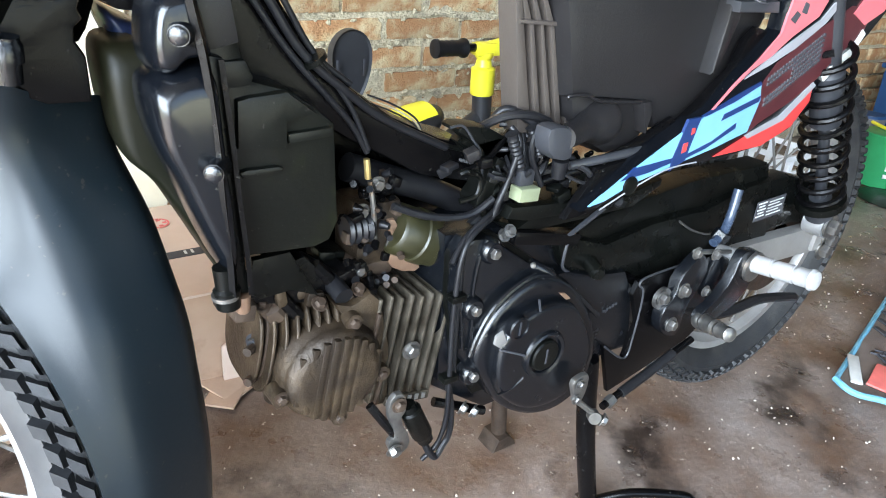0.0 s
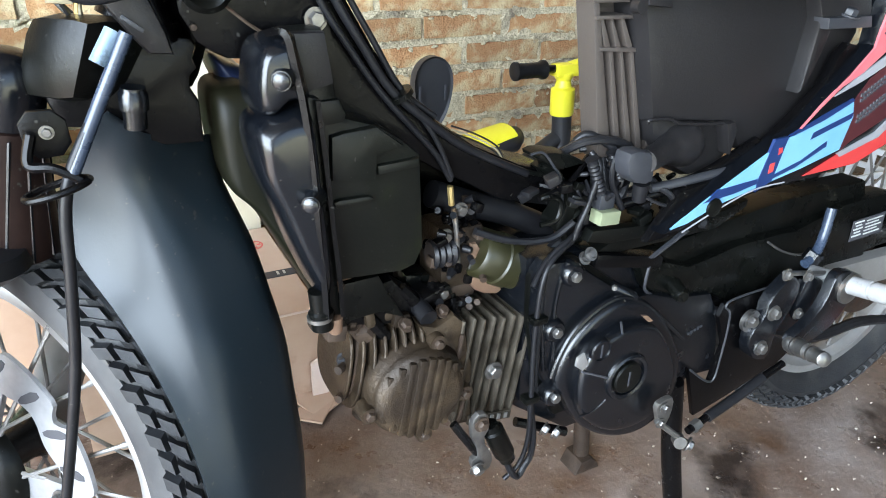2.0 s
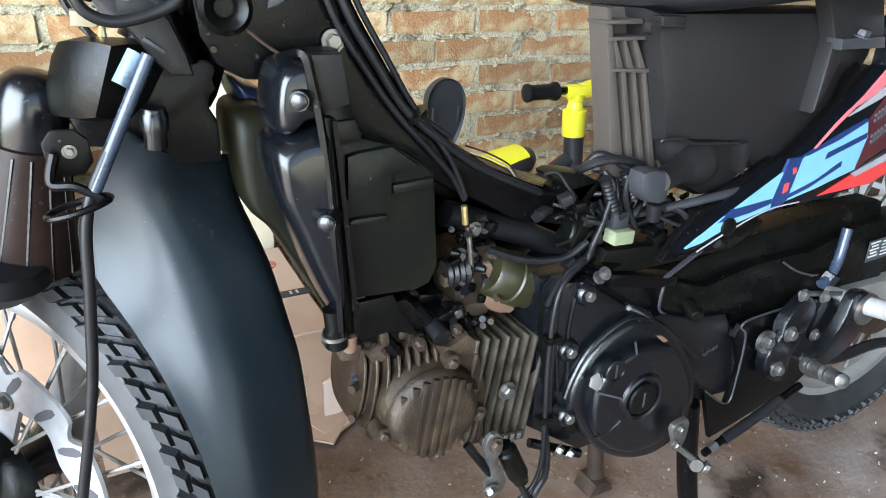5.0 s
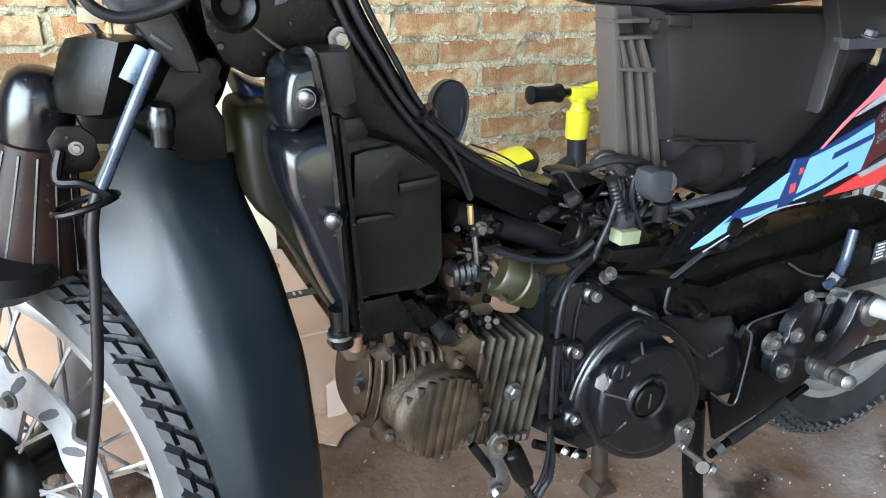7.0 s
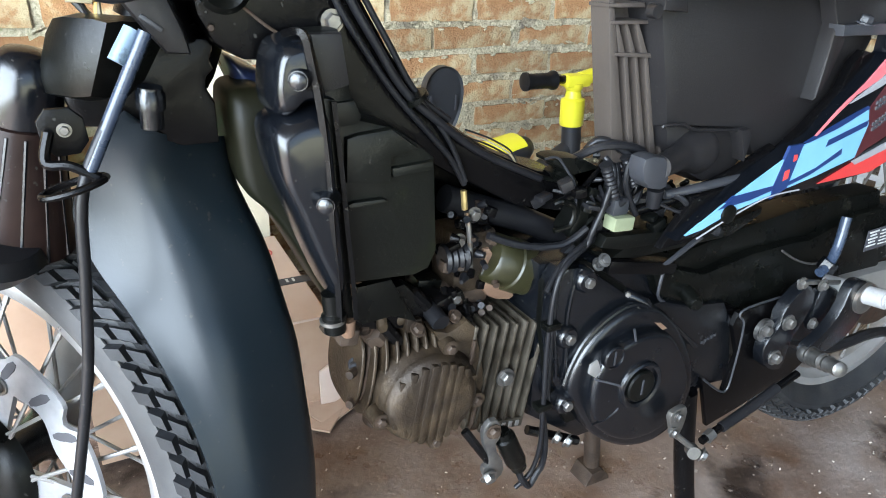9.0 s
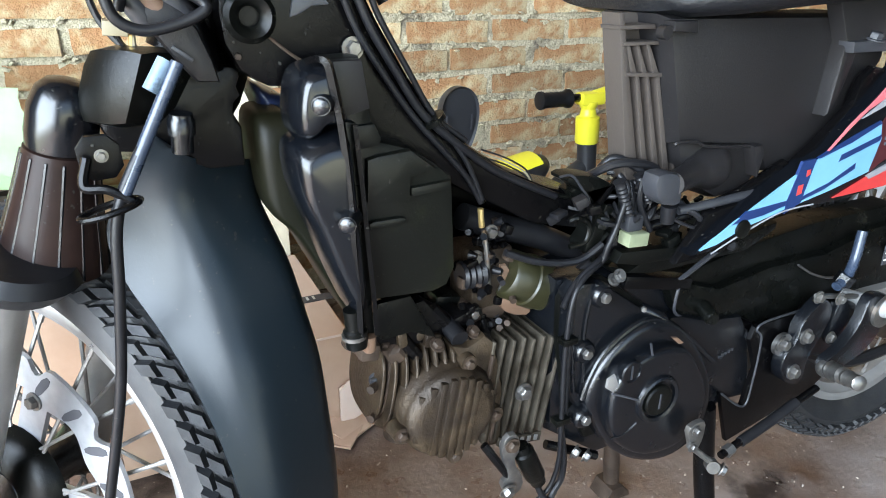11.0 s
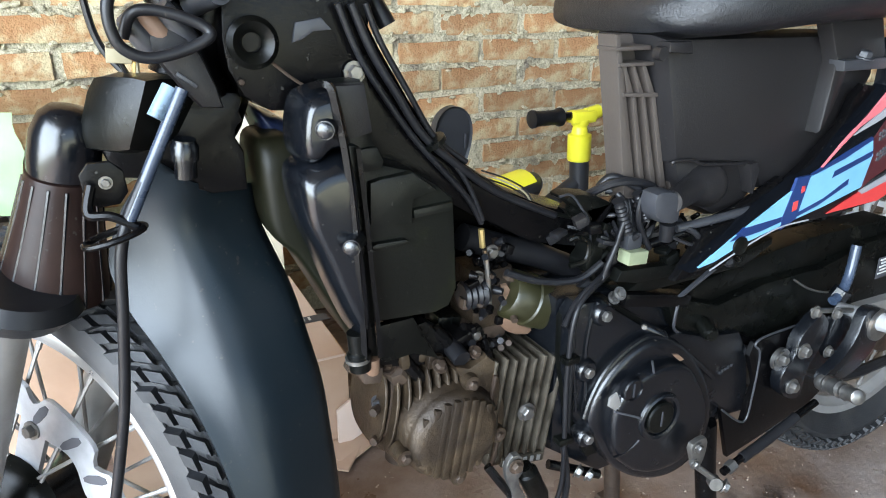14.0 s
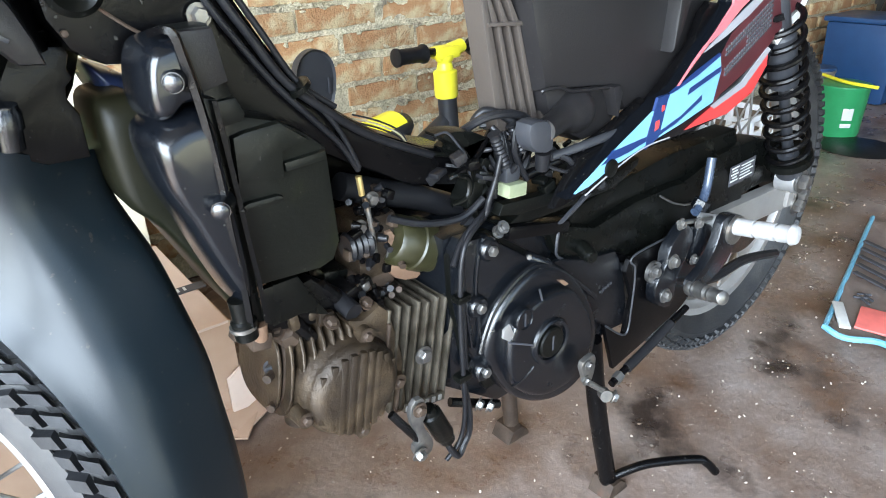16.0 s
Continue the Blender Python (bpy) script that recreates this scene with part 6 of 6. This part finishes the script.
part("white_connector", prism([(-0.4550, 0.6810), (-0.4400, 0.6790), (-0.4420, 0.6710), (-0.4560, 0.6720)], -0.066, -0.052, 0.0015), "cream", shroud, "cream plug connector")
for line, m in (([V(-0.4480, -0.058, 0.6710), V(-0.4430, -0.055, 0.6610), V(-0.4340, -0.05, 0.6500)], "hose"), ([V(-0.4400, -0.058, 0.6720), V(-0.4410, -0.056, 0.6630), V(-0.4390, -0.052, 0.6530)], "brass"), ([V(-0.4390, -0.058, 0.6720), V(-0.4390, -0.056, 0.6620), V(-0.4370, -0.052, 0.6530)], "cream")):
    part("wire", tube(line, 0.0016, 6), m, shroud, "thin coloured wire")
part("wire", tube([V(-0.46, 0.0, 0.745), V(-0.462, 0.0, 0.71), V(-0.455, 0.0, 0.675), V(-0.43, -0.01, 0.645)], 0.0025, 8), "hose", shroud, "thin black wire")
part("lever_end", box(V(-0.510, -0.05, 0.728), (0.05, 0.02, 0.03), 0.006, Matrix.Rotation(radians(-40), 4, "Y")), "greyplug", shroud, "grey lever end")
part("lower_shroud", prism([(-0.4590, 0.6430), (-0.4330, 0.6500), (-0.4030, 0.6520), (-0.3770, 0.6490), (-0.3750, 0.6430), (-0.3780, 0.6350), (-0.3760, 0.6290), (-0.3810, 0.6240), (-0.3820, 0.6170), (-0.3770, 0.6070), (-0.3770, 0.5790), (-0.4020, 0.5790), (-0.4350, 0.5940), (-0.4610, 0.5970), (-0.4670, 0.6160)], -0.052, 0.0, 0.006), "frame", bike, "black lower steering shroud")


# ---------------------------------------------------------------- the child's ride-on bike behind
toy = thing("balance_bike", (0.40, 0.60, 0), "black and yellow plastic child's balance bike with a backrest", "toy bike")
part("backrest", rings_mesh([[V(0.142 + 0.047 * sx * math.cos(a) * (0.85 + 0.15 * math.sin(a)), 0.60 + dy, 0.465 + (0.062 if math.sin(a) > 0 else 0.078) * sx * math.sin(a)) for a in [2 * math.pi * k / 40 for k in range(40)]] for dy, sx in ((0.0, 0.93), (-0.006, 1.0), (0.012, 1.0), (0.020, 0.94))]), "toyblack", toy, "oval black plastic backrest")
for x in (0.112, 0.166):
    part("slot", box(V(x, 0.593, 0.458), (0.005, 0.002, 0.030), 0.0008), "print_black", toy, "narrow slot")
part("backrest_post", tube([V(0.145, 0.61, 0.40), V(0.18, 0.60, 0.30), V(0.22, 0.60, 0.22)], 0.012, 12), "toyblack", toy, "black backrest post")
rows = []
for x, w, z0, z1 in ((0.20, 0.02, 0.335, 0.345), (0.22, 0.05, 0.32, 0.352), (0.27, 0.06, 0.318, 0.366), (0.315, 0.055, 0.322, 0.376), (0.34, 0.03, 0.332, 0.372)):
    zc, zh = (z0 + z1) / 2, (z1 - z0) / 2
    rows.append([V(x, 0.60 + w * math.cos(a), zc + zh * math.sin(a)) for a in [2 * math.pi * k / 20 for k in range(20)]])
part("saddle", rings_mesh(rows), "toyblack", toy, "black saddle base", 60)
rows = [[V(p.x, 0.60 + (p.y - 0.60) * 0.9, max(p.z, 0.347) + 0.004) for p in r] for r in rows[1:-1]]
part("saddle_pad", rings_mesh(rows), "yellow", toy, "bright yellow saddle pad", 60)
part("frame_tube", tube([V(0.445, 0.60, 0.335), V(0.36, 0.60, 0.285), V(0.27, 0.60, 0.22), V(0.17, 0.60, 0.17)], 0.017, 14), "toyblack", toy, "black frame tube")
part("head_tube", lathe([(0, 0.021), (0.10, 0.021)], V(0.462, 0.60, 0.29), V(-0.08, 0, 1), 24), "toyblack", toy, "black head tube")
part("stem_sleeve", lathe([(0, 0.024), (0.004, 0.0255), (0.056, 0.0255), (0.060, 0.018), (0.075, 0.015), (0.08, 0.019), (0.09, 0.02)], V(0.453, 0.60, 0.388), V(-0.05, 0, 1), 28), "yellow", toy, "yellow stem sleeve")
part("bar_clamp", box(V(0.452, 0.60, 0.484), (0.062, 0.034, 0.028), 0.009), "yellow", toy, "yellow handlebar clamp")
part("bar_clamp_nut", lathe([(0, 0.017), (0.035, 0.015)], V(0.465, 0.60, 0.484), V(1, 0.1, 0.25), 18), "yellow", toy, "yellow clamp barrel")
part("handlebar", tube([V(0.33, 0.60, 0.487), V(0.45, 0.60, 0.487), V(0.58, 0.60, 0.487)], 0.009, 12), "engine", toy, "black steel handlebar")
for x0 in (0.322, 0.520):
    part("grip", lathe([(0, 0.014), (0.002, 0.019), (0.008, 0.019), (0.010, 0.015)] + [(0.012 + 0.006 * k, 0.0155 + 0.001 * (k % 2)) for k in range(9)] + [(0.068, 0.020), (0.074, 0.020), (0.076, 0.012)], V(x0, 0.60, 0.487), V(1, 0, 0), 20), "hose", toy, "ribbed black rubber grip")
part("fork", tube([V(0.462, 0.60, 0.30), V(0.478, 0.565, 0.22), V(0.495, 0.565, 0.10)], 0.012, 10), "toyblack", toy, "black fork blade")
part("fork", tube([V(0.462, 0.60, 0.30), V(0.478, 0.635, 0.22), V(0.495, 0.635, 0.10)], 0.012, 10), "toyblack", toy, "black fork blade")
for x in (0.495, 0.15):
    w = part("toy_wheel", lathe([(-0.02, 0.07), (-0.018, 0.092), (-0.006, 0.10), (0.006, 0.10), (0.018, 0.092), (0.02, 0.07)], V(x, 0.60, 0.10), V(0, 1, 0), 36), "hose", toy, "small black wheel")
    part("wheel_disc", lathe([(-0.012, 0.07), (0.012, 0.07)], V(x, 0.60, 0.10), V(0, 1, 0), 30), "yellow", w, "yellow wheel disc")
part("rear_stay", tube([V(0.17, 0.60, 0.17), V(0.15, 0.57, 0.10)], 0.012, 10), "toyblack", toy, "black rear stay")

toy.scale = (1, 1, 0.976)

# ---------------------------------------------------------------- cartons on the floor
carton = thing("cardboard_box", (-0.30, 0.55, 0), "open pink-brown cardboard carton with a black printed band", "box")
X0, X1, Y0, Y1, ZT = -0.52, -0.165, 0.385, 0.70, 0.172
part("front_panel", box(V((X0 + X1) / 2, Y0, ZT / 2), (X1 - X0, 0.004, ZT - 0.002), 0.001), "card", carton, "brown carton side")
part("back_panel", box(V((X0 + X1) / 2, Y1, ZT / 2), (X1 - X0, 0.004, ZT - 0.002), 0.001), "card", carton)
part("end_panel", box(V(X1 - 0.002, (Y0 + Y1) / 2, ZT / 2), (0.004, Y1 - Y0 - 0.006, ZT - 0.004), 0.001), "card", carton)
part("end_panel", box(V(X0 + 0.002, (Y0 + Y1) / 2, ZT / 2), (0.004, Y1 - Y0 - 0.006, ZT - 0.004), 0.001), "card", carton)
part("bottom_panel", box(V((X0 + X1) / 2, (Y0 + Y1) / 2, 0.003), (X1 - X0 - 0.01, Y1 - Y0 - 0.01, 0.004), 0), "card", carton)
flap = part("top_flap", box(V((X0 + X1) / 2 - 0.004, (Y0 + Y1) / 2 + 0.002, ZT + 0.004), (X1 - X0, Y1 - Y0 + 0.012, 0.005), 0.0015, Matrix.Rotation(radians(2.0), 4, "X")), "cardpale", carton, "pale printed top flap")
part("print_band", box(V(-0.25, 0.512, ZT + 0.0063), (0.19, 0.022, 0.0012), 0, Matrix.Rotation(radians(2), 4, "X")), "print_black", flap, "black printed band")
bm = bmesh.new()
for k in range(20):
    a = 2 * math.pi * k / 20
    rings_mesh([[V(-0.212 + r * math.cos(b) * 1.0, 0.635 + r * math.sin(b), ZT + 0.0105 + dz) for r, b, dz in ((0.017, a, 0), (0.020, a, 0), (0.020, a + 0.24, 0), (0.017, a + 0.24, 0))] for _ in (0,)] + [[V(-0.212 + r * math.cos(b), 0.635 + r * math.sin(b), ZT + 0.0115) for r, b in ((0.017, a), (0.020, a), (0.020, a + 0.24), (0.017, a + 0.24))]], bm)
for k in range(5):
    box(V(-0.212 + 0.012 * math.cos(k * 1.26), 0.635 + 0.012 * math.sin(k * 1.26), ZT + 0.011), (0.007, 0.005, 0.001), 0, None, bm)
part("round_print", bm, "print_red", flap, "round red printed mark", 0)
for k in range(2):
    part("print_bar", box(V(-0.198 + 0.011 * k, 0.513, ZT + 0.0072), (0.004, 0.011, 0.001), 0, Matrix.Rotation(radians(2), 4, "X")), "label", flap, "pale printed bar")
part("torn_flap", prism([(-0.19, 0.075), (-0.13, 0.11), (-0.105, 0.10), (-0.12, 0.03), (-0.19, 0.0)], 0.372, 0.377, 0.001), "cardpale", carton, "pale torn side flap")
scrap = thing("cardboard_scrap", (-0.15, 0.38, 0), "flattened scrap of brown cardboard on the floor", "cardboard")
part("sheet", box(V(-0.165, 0.40, 0.012), (0.13, 0.11, 0.004), 0.001, Matrix.Rotation(radians(28), 4, "Z") @ Matrix.Rotation(radians(8), 4, "X")), "card", scrap)
part("sheet", box(V(-0.185, 0.36, 0.006), (0.10, 0.05, 0.004), 0.001, Matrix.Rotation(radians(50), 4, "Z")), "card", scrap)
sack2 = thing("cream_carton", (-0.33, 0.80, 0), "cream coloured carton standing against the brick wall", "box")
part("body", box(V(-0.34, 0.80, 0.15), (0.34, 0.14, 0.30), 0.006), "cardcream", sack2)
part("lid_edge", box(V(-0.34, 0.797, 0.302), (0.35, 0.15, 0.012), 0.003), "cardpale", sack2, "folded lid")
board = thing("cream_board", (-0.24, 0.87, 0), "tall cream board leaning on the brick wall", "board")
part("sheet", box(V(-0.255, 0.868, 0.255), (0.15, 0.012, 0.51), 0.003, Matrix.Rotation(radians(-3), 4, "X")), "cardcream", board)

brown_box = thing("cardboard_box", (-0.80, 0.68, 0), "plain brown cardboard carton with an added pale green panel on top", "box")
part("body", box(V(-0.80, 0.69, 0.134), (0.50, 0.32, 0.262), 0.004), "card", brown_box)
part("lid_flap", box(V(-0.80, 0.61, 0.268), (0.49, 0.155, 0.004), 0.001), "card", brown_box, "folded lid flap")
part("lid_flap", box(V(-0.80, 0.77, 0.268), (0.49, 0.155, 0.004), 0.001), "card", brown_box, "folded lid flap")
# added panel: stands in for the bright outdoor green beside the doorway
green = thing("green_stand_in", (-0.75, 0.62, 0.27), "pale green panel added for the outdoor green at the doorway edge", "sheet")
bm = bmesh.new()
grid = [[bm.verts.new((-0.548 - 0.018 - 0.42 * i / 16 + 0.01 * noise.noise(V(i * 0.5, k * 0.4, 1)), 0.57 + 0.20 * i / 16 + 0.012 * noise.noise(V(i * 0.4, k * 0.3, 7)), 0.272 + 0.284 * k / 20)) for k in range(21)] for i in range(17)]
for i in range(16):
    for k in range(20):
        bm.faces.new((grid[i][k], grid[i + 1][k], grid[i + 1][k + 1], grid[i][k + 1]))
bmesh.ops.solidify(bm, geom=bm.faces[:], thickness=0.004)
part("sheet", bm, "greenpanel", green, "", 60)

# ---------------------------------------------------------------- right end of the room
sack = thing("plastic_sack", (0.95, -0.17, 0), "woven plastic sack with red print and a blue hem, lying flat", "sack")
bm = bmesh.new()
grid = [[bm.verts.new((0.765 + 0.62 * i / 30 + 0.012 * math.sin(k * 0.6), -0.43 + 0.30 * k / 20 + 0.15 * i / 30, 0.010 + 0.008 * noise.noise(V(i * 0.25, k * 0.3, 2)) + 0.005 * noise.noise(V(i * 0.7, k * 0.7, 5)))) for k in range(21)] for i in range(31)]
for i in range(30):
    for k in range(20):
        bm.faces.new((grid[i][k], grid[i + 1][k], grid[i + 1][k + 1], grid[i][k + 1]))
bmesh.ops.solidify(bm, geom=bm.faces[:], thickness=0.004)
part("cloth", bm, "sack", sack, "faded woven cloth", 60)
edge = [V(0.765 + 0.012 * math.sin(k * 0.6), -0.43 + 0.30 * k / 20, 0.014 + 0.003 * math.sin(k)) for k in range(21)]
part("hem", tube(edge, 0.006, 8, per=2), "sackblue", sack, "blue hem")
part("hem", tube([V(0.765 + 0.62 * i / 10, -0.13 + 0.15 * i / 10, 0.012) for i in range(11)], 0.005, 8, per=2), "sackblue", sack, "blue hem")
part("hem", tube([V(0.765 + 0.62 * i / 10, -0.43 + 0.15 * i / 10, 0.012) for i in range(11)], 0.005, 8, per=2), "sackblue", sack, "blue hem")
part("red_print", box(V(0.845, -0.20, 0.019), (0.09, 0.085, 0.005), 0.002, Matrix.Rotation(radians(14), 4, "Z")), "print_red", sack, "red printed patch")
part("white_print", box(V(0.82, -0.135, 0.019), (0.10, 0.02, 0.005), 0.002, Matrix.Rotation(radians(30), 4, "Z")), "label", sack, "white printed patch")
for k in range(5):
    part("print_bar", box(V(1.0 + 0.045 * k, -0.13 + 0.012 * k, 0.020), (0.012, 0.11, 0.004), 0.001, Matrix.Rotation(radians(-22), 4, "Z")), "print_black", sack, "dark printed bar")
for k in range(4):
    part("print_bar", box(V(0.905 + 0.009 * k, -0.145 + 0.012 * (k % 2), 0.020), (0.004, 0.026, 0.004), 0.001, Matrix.Rotation(radians(35 if k % 2 else -35), 4, "Z")), "print_black", sack, "dark printed bar")

can = thing("paint_can", (2.14, 0.45, 0), "green paint can with white labels and a yellow stick across it", "can")
cc = V(2.15, 0.44, 0)
part("body", lathe([(0.0, 0.078), (0.006, 0.08), (0.165, 0.086), (0.17, 0.089), (0.178, 0.089), (0.18, 0.082)], cc, V(0, 0, 1), 40), "cangreen", can, "glossy green can")
for dz, h, w in ((0.085, 0.042, 0.035), (0.045, 0.014, 0.035), (0.14, 0.010, 0.02)):
    part("label", box(cc + V(-0.060, -0.056, dz), (w, 0.003, h), 0.0005, Matrix.Rotation(radians(-47), 4, "Z")), "label", can, "white paper label")
part("stick", tube([cc + V(0.06, 0.10, 0.186), cc + V(-0.03, -0.02, 0.188), cc + V(-0.06, -0.13, 0.19)], 0.006, 8), "yellow", can, "yellow stick")
tin = thing("grey_tin", (2.34, 0.62, 0), "dull grey tin behind the green can", "tin")
part("body", lathe([(0, 0.06), (0.16, 0.06), (0.165, 0.063), (0.175, 0.063)], V(2.36, 0.62, 0), V(0, 0, 1), 32), "slider", tin)
part("lid", lathe([(0.175, 0.06), (0.185, 0.06)], V(2.36, 0.62, 0), V(0, 0, 1), 32), "canblue", tin, "blue lid")
drum = thing("blue_drum", (2.75, 0.62, 0), "dark blue plastic bin with a lid", "bin")
part("body", box(V(2.78, 0.60, 0.16), (0.24, 0.26, 0.32), 0.02, None, None, 1.12), "canblue", drum)
part("lid", box(V(2.78, 0.60, 0.33), (0.29, 0.31, 0.022), 0.008), "canblue", drum, "blue lid with a rim")
bagg = thing("grey_bag", (3.2, 0.55, 0), "crumpled grey bag at the far wall", "bag")
bm = bmesh.new()
bmesh.ops.create_icosphere(bm, subdivisions=4, radius=1)
for v in bm.verts:
    n = 1 + 0.14 * noise.noise(v.co * 2.2) + 0.06 * noise.noise(v.co * 6)
    v.co = V(3.2 + v.co.x * 0.22 * n, 0.50 + v.co.y * 0.24 * n, 0.27 + v.co.z * 0.27 * n)
part("body", bm, "greyplug", bagg, "", 60)
crate = thing("plastic_crate", (1.45, 0.55, 0), "white plastic lattice crate on the floor", "crate")
for yy in (0.44, 0.68):
    for k in range(7):
        part("upright", box(V(1.24 + 0.07 * k, yy, 0.085), (0.022, 0.008, 0.165), 0.002), "whiteplastic", crate)
    for z in (0.012, 0.062, 0.112, 0.162):
        part("slat", box(V(1.45, yy, z), (0.445, 0.010, 0.018), 0.002), "whiteplastic", crate)
for xx in (1.235, 1.668):
    for k in range(4):
        part("upright", box(V(xx, 0.47 + 0.06 * k, 0.085), (0.008, 0.02, 0.165), 0.002), "whiteplastic", crate)
    for z in (0.012, 0.062, 0.112, 0.162):
        part("slat", box(V(xx, 0.56, z), (0.010, 0.23, 0.018), 0.002), "whiteplastic", crate)
part("base", box(V(1.45, 0.56, 0.006), (0.43, 0.24, 0.008), 0.002), "whiteplastic", crate)
stain = thing("oil_puddle", (2.1, 0.25, 0), "dark oil puddle on the concrete", "puddle")
part("pool", lathe([(0.0, 0.13), (0.002, 0.125)], V(2.02, 0.30, 0.0005), V(0, 0, 1), 40), "hose", stain)

# ---------------------------------------------------------------- grit on the floor
random.seed(11)
bm = bmesh.new()
for k in range(1300):
    x, y = random.uniform(-0.3, 1.6), random.uniform(-0.45, 0.7)
    s = random.choice([0.0007, 0.0010, 0.0013, 0.0018, 0.0026])
    m = pose(x, y, 0.001 + s * 0.3, random.uniform(0, 360), random.uniform(0, 360), random.uniform(0, 360)) @ Matrix.Diagonal((s, s * random.uniform(0.5, 1), s * 0.5, 1))
    bmesh.ops.create_icosphere(bm, subdivisions=1, radius=1, matrix=m)
solid("floor_grit", bm, "chips", "scattered pale chips and grit on the floor", "debris", "stuff", 0)

# ---------------------------------------------------------------- bricks
random.seed(5)
PITCH_X, PITCH_Z, BL, BH, BD = 0.2225, 0.0625, 0.206, 0.046, 0.05
variants = []
for k in range(8):
    bm = bmesh.new()
    bmesh.ops.create_grid(bm, x_segments=9, y_segments=3, size=0.5)
    out = bmesh.ops.extrude_face_region(bm, geom=bm.faces[:])
    for e in out["geom"]:
        if isinstance(e, bmesh.types.BMVert):
            e.co.z = 1.0
    for v in bm.verts:
        x, z, front = v.co.x * BL, v.co.y * BH, v.co.z < 0.5
        q = V(x * 22 + k * 7, z * 40, k)
        edge = max(abs(v.co.x) * 2, abs(v.co.y) * 2) > 0.98
        x *= 1 + 0.03 * noise.noise(q) + 0.03 * (k % 3 - 1) * 0.5
        z += 0.0035 * noise.noise(q * 0.7 + V(3, 1, 0))
        v.co = V(x, (-0.006 + (0.004 if edge else 0) + 0.0035 * noise.noise(q * 1.3)) if front else BD - 0.01, z)
    bmesh.ops.recalc_face_normals(bm, faces=bm.faces[:])
    variants.append(finish(bm, "brick", "brick", 50))
rest = bmesh.new()
count = 0
for row in range(-8, 33):
    z = 0.525 + row * PITCH_Z
    if z < 0.03:
        continue
    for col in range(-12, 16):
        x = 0.378 + (col + (0.5 if row % 2 else 0.0)) * PITCH_X - 0.001 * row
        if not -2.2 < x < 3.5:
            continue
        m = pose(x + random.uniform(-0.006, 0.006), WALL_Y - 0.001 + random.uniform(-0.003, 0.0035), z + random.uniform(-0.003, 0.003), random.uniform(-1, 1), random.uniform(-1.2, 1.2), random.uniform(-1.0, 1.0))
        me = variants[random.randrange(8)]
        if -1.05 < x < 1.2 and z < 1.2:
            ob = new("brick", me)
            ob.parent, ob.matrix_basis = wall_back, m
            count += 1
        else:
            tmp = bmesh.new()
            tmp.from_mesh(me)
            tmp.transform(m)
            rest = merge(rest, tmp)
far_bricks = part("bricks", rest, "brick", wall_back, "", 50)
tagged(far_bricks, kind="stuff")

# mortar squeezed out of the bed joints, as rough lumps
tmp = bmesh.new()
bmesh.ops.create_icosphere(tmp, subdivisions=1, radius=1)
ball = [v.co.copy() for v in tmp.verts]
ball_faces = [[v.index for v in f.verts] for f in tmp.faces]
tmp.free()
lump_verts, lump_faces = [], []
for row in range(-8, 12):
    z0 = 0.525 + (row + 0.5) * PITCH_Z
    if z0 < 0.03:
        continue
    for k in range(150):
        s = V(random.uniform(0.004, 0.016), random.uniform(0.003, 0.008), random.uniform(0.0025, 0.0075))
        m = Matrix.Translation(V(random.uniform(-1.05, 1.2), WALL_Y - 0.004, z0 + random.gauss(0, 0.006))) @ Matrix.Rotation(random.uniform(-0.5, 0.5), 4, "Y")
        base = len(lump_verts)
        for p in ball:
            f = random.uniform(0.6, 1.15)
            lump_verts.append(m @ V(p.x * s.x * f, p.y * s.y * f, p.z * s.z * f))
        lump_faces += [[base + j for j in f] for f in ball_faces]
me = bpy.data.meshes.new("mortar_lumps")
me.from_pydata(lump_verts, [], lump_faces)
me.materials.append(M["mortar"])
lumps = new("mortar_lumps", me)
lumps.parent = wall_back
tagged(lumps, kind="stuff")
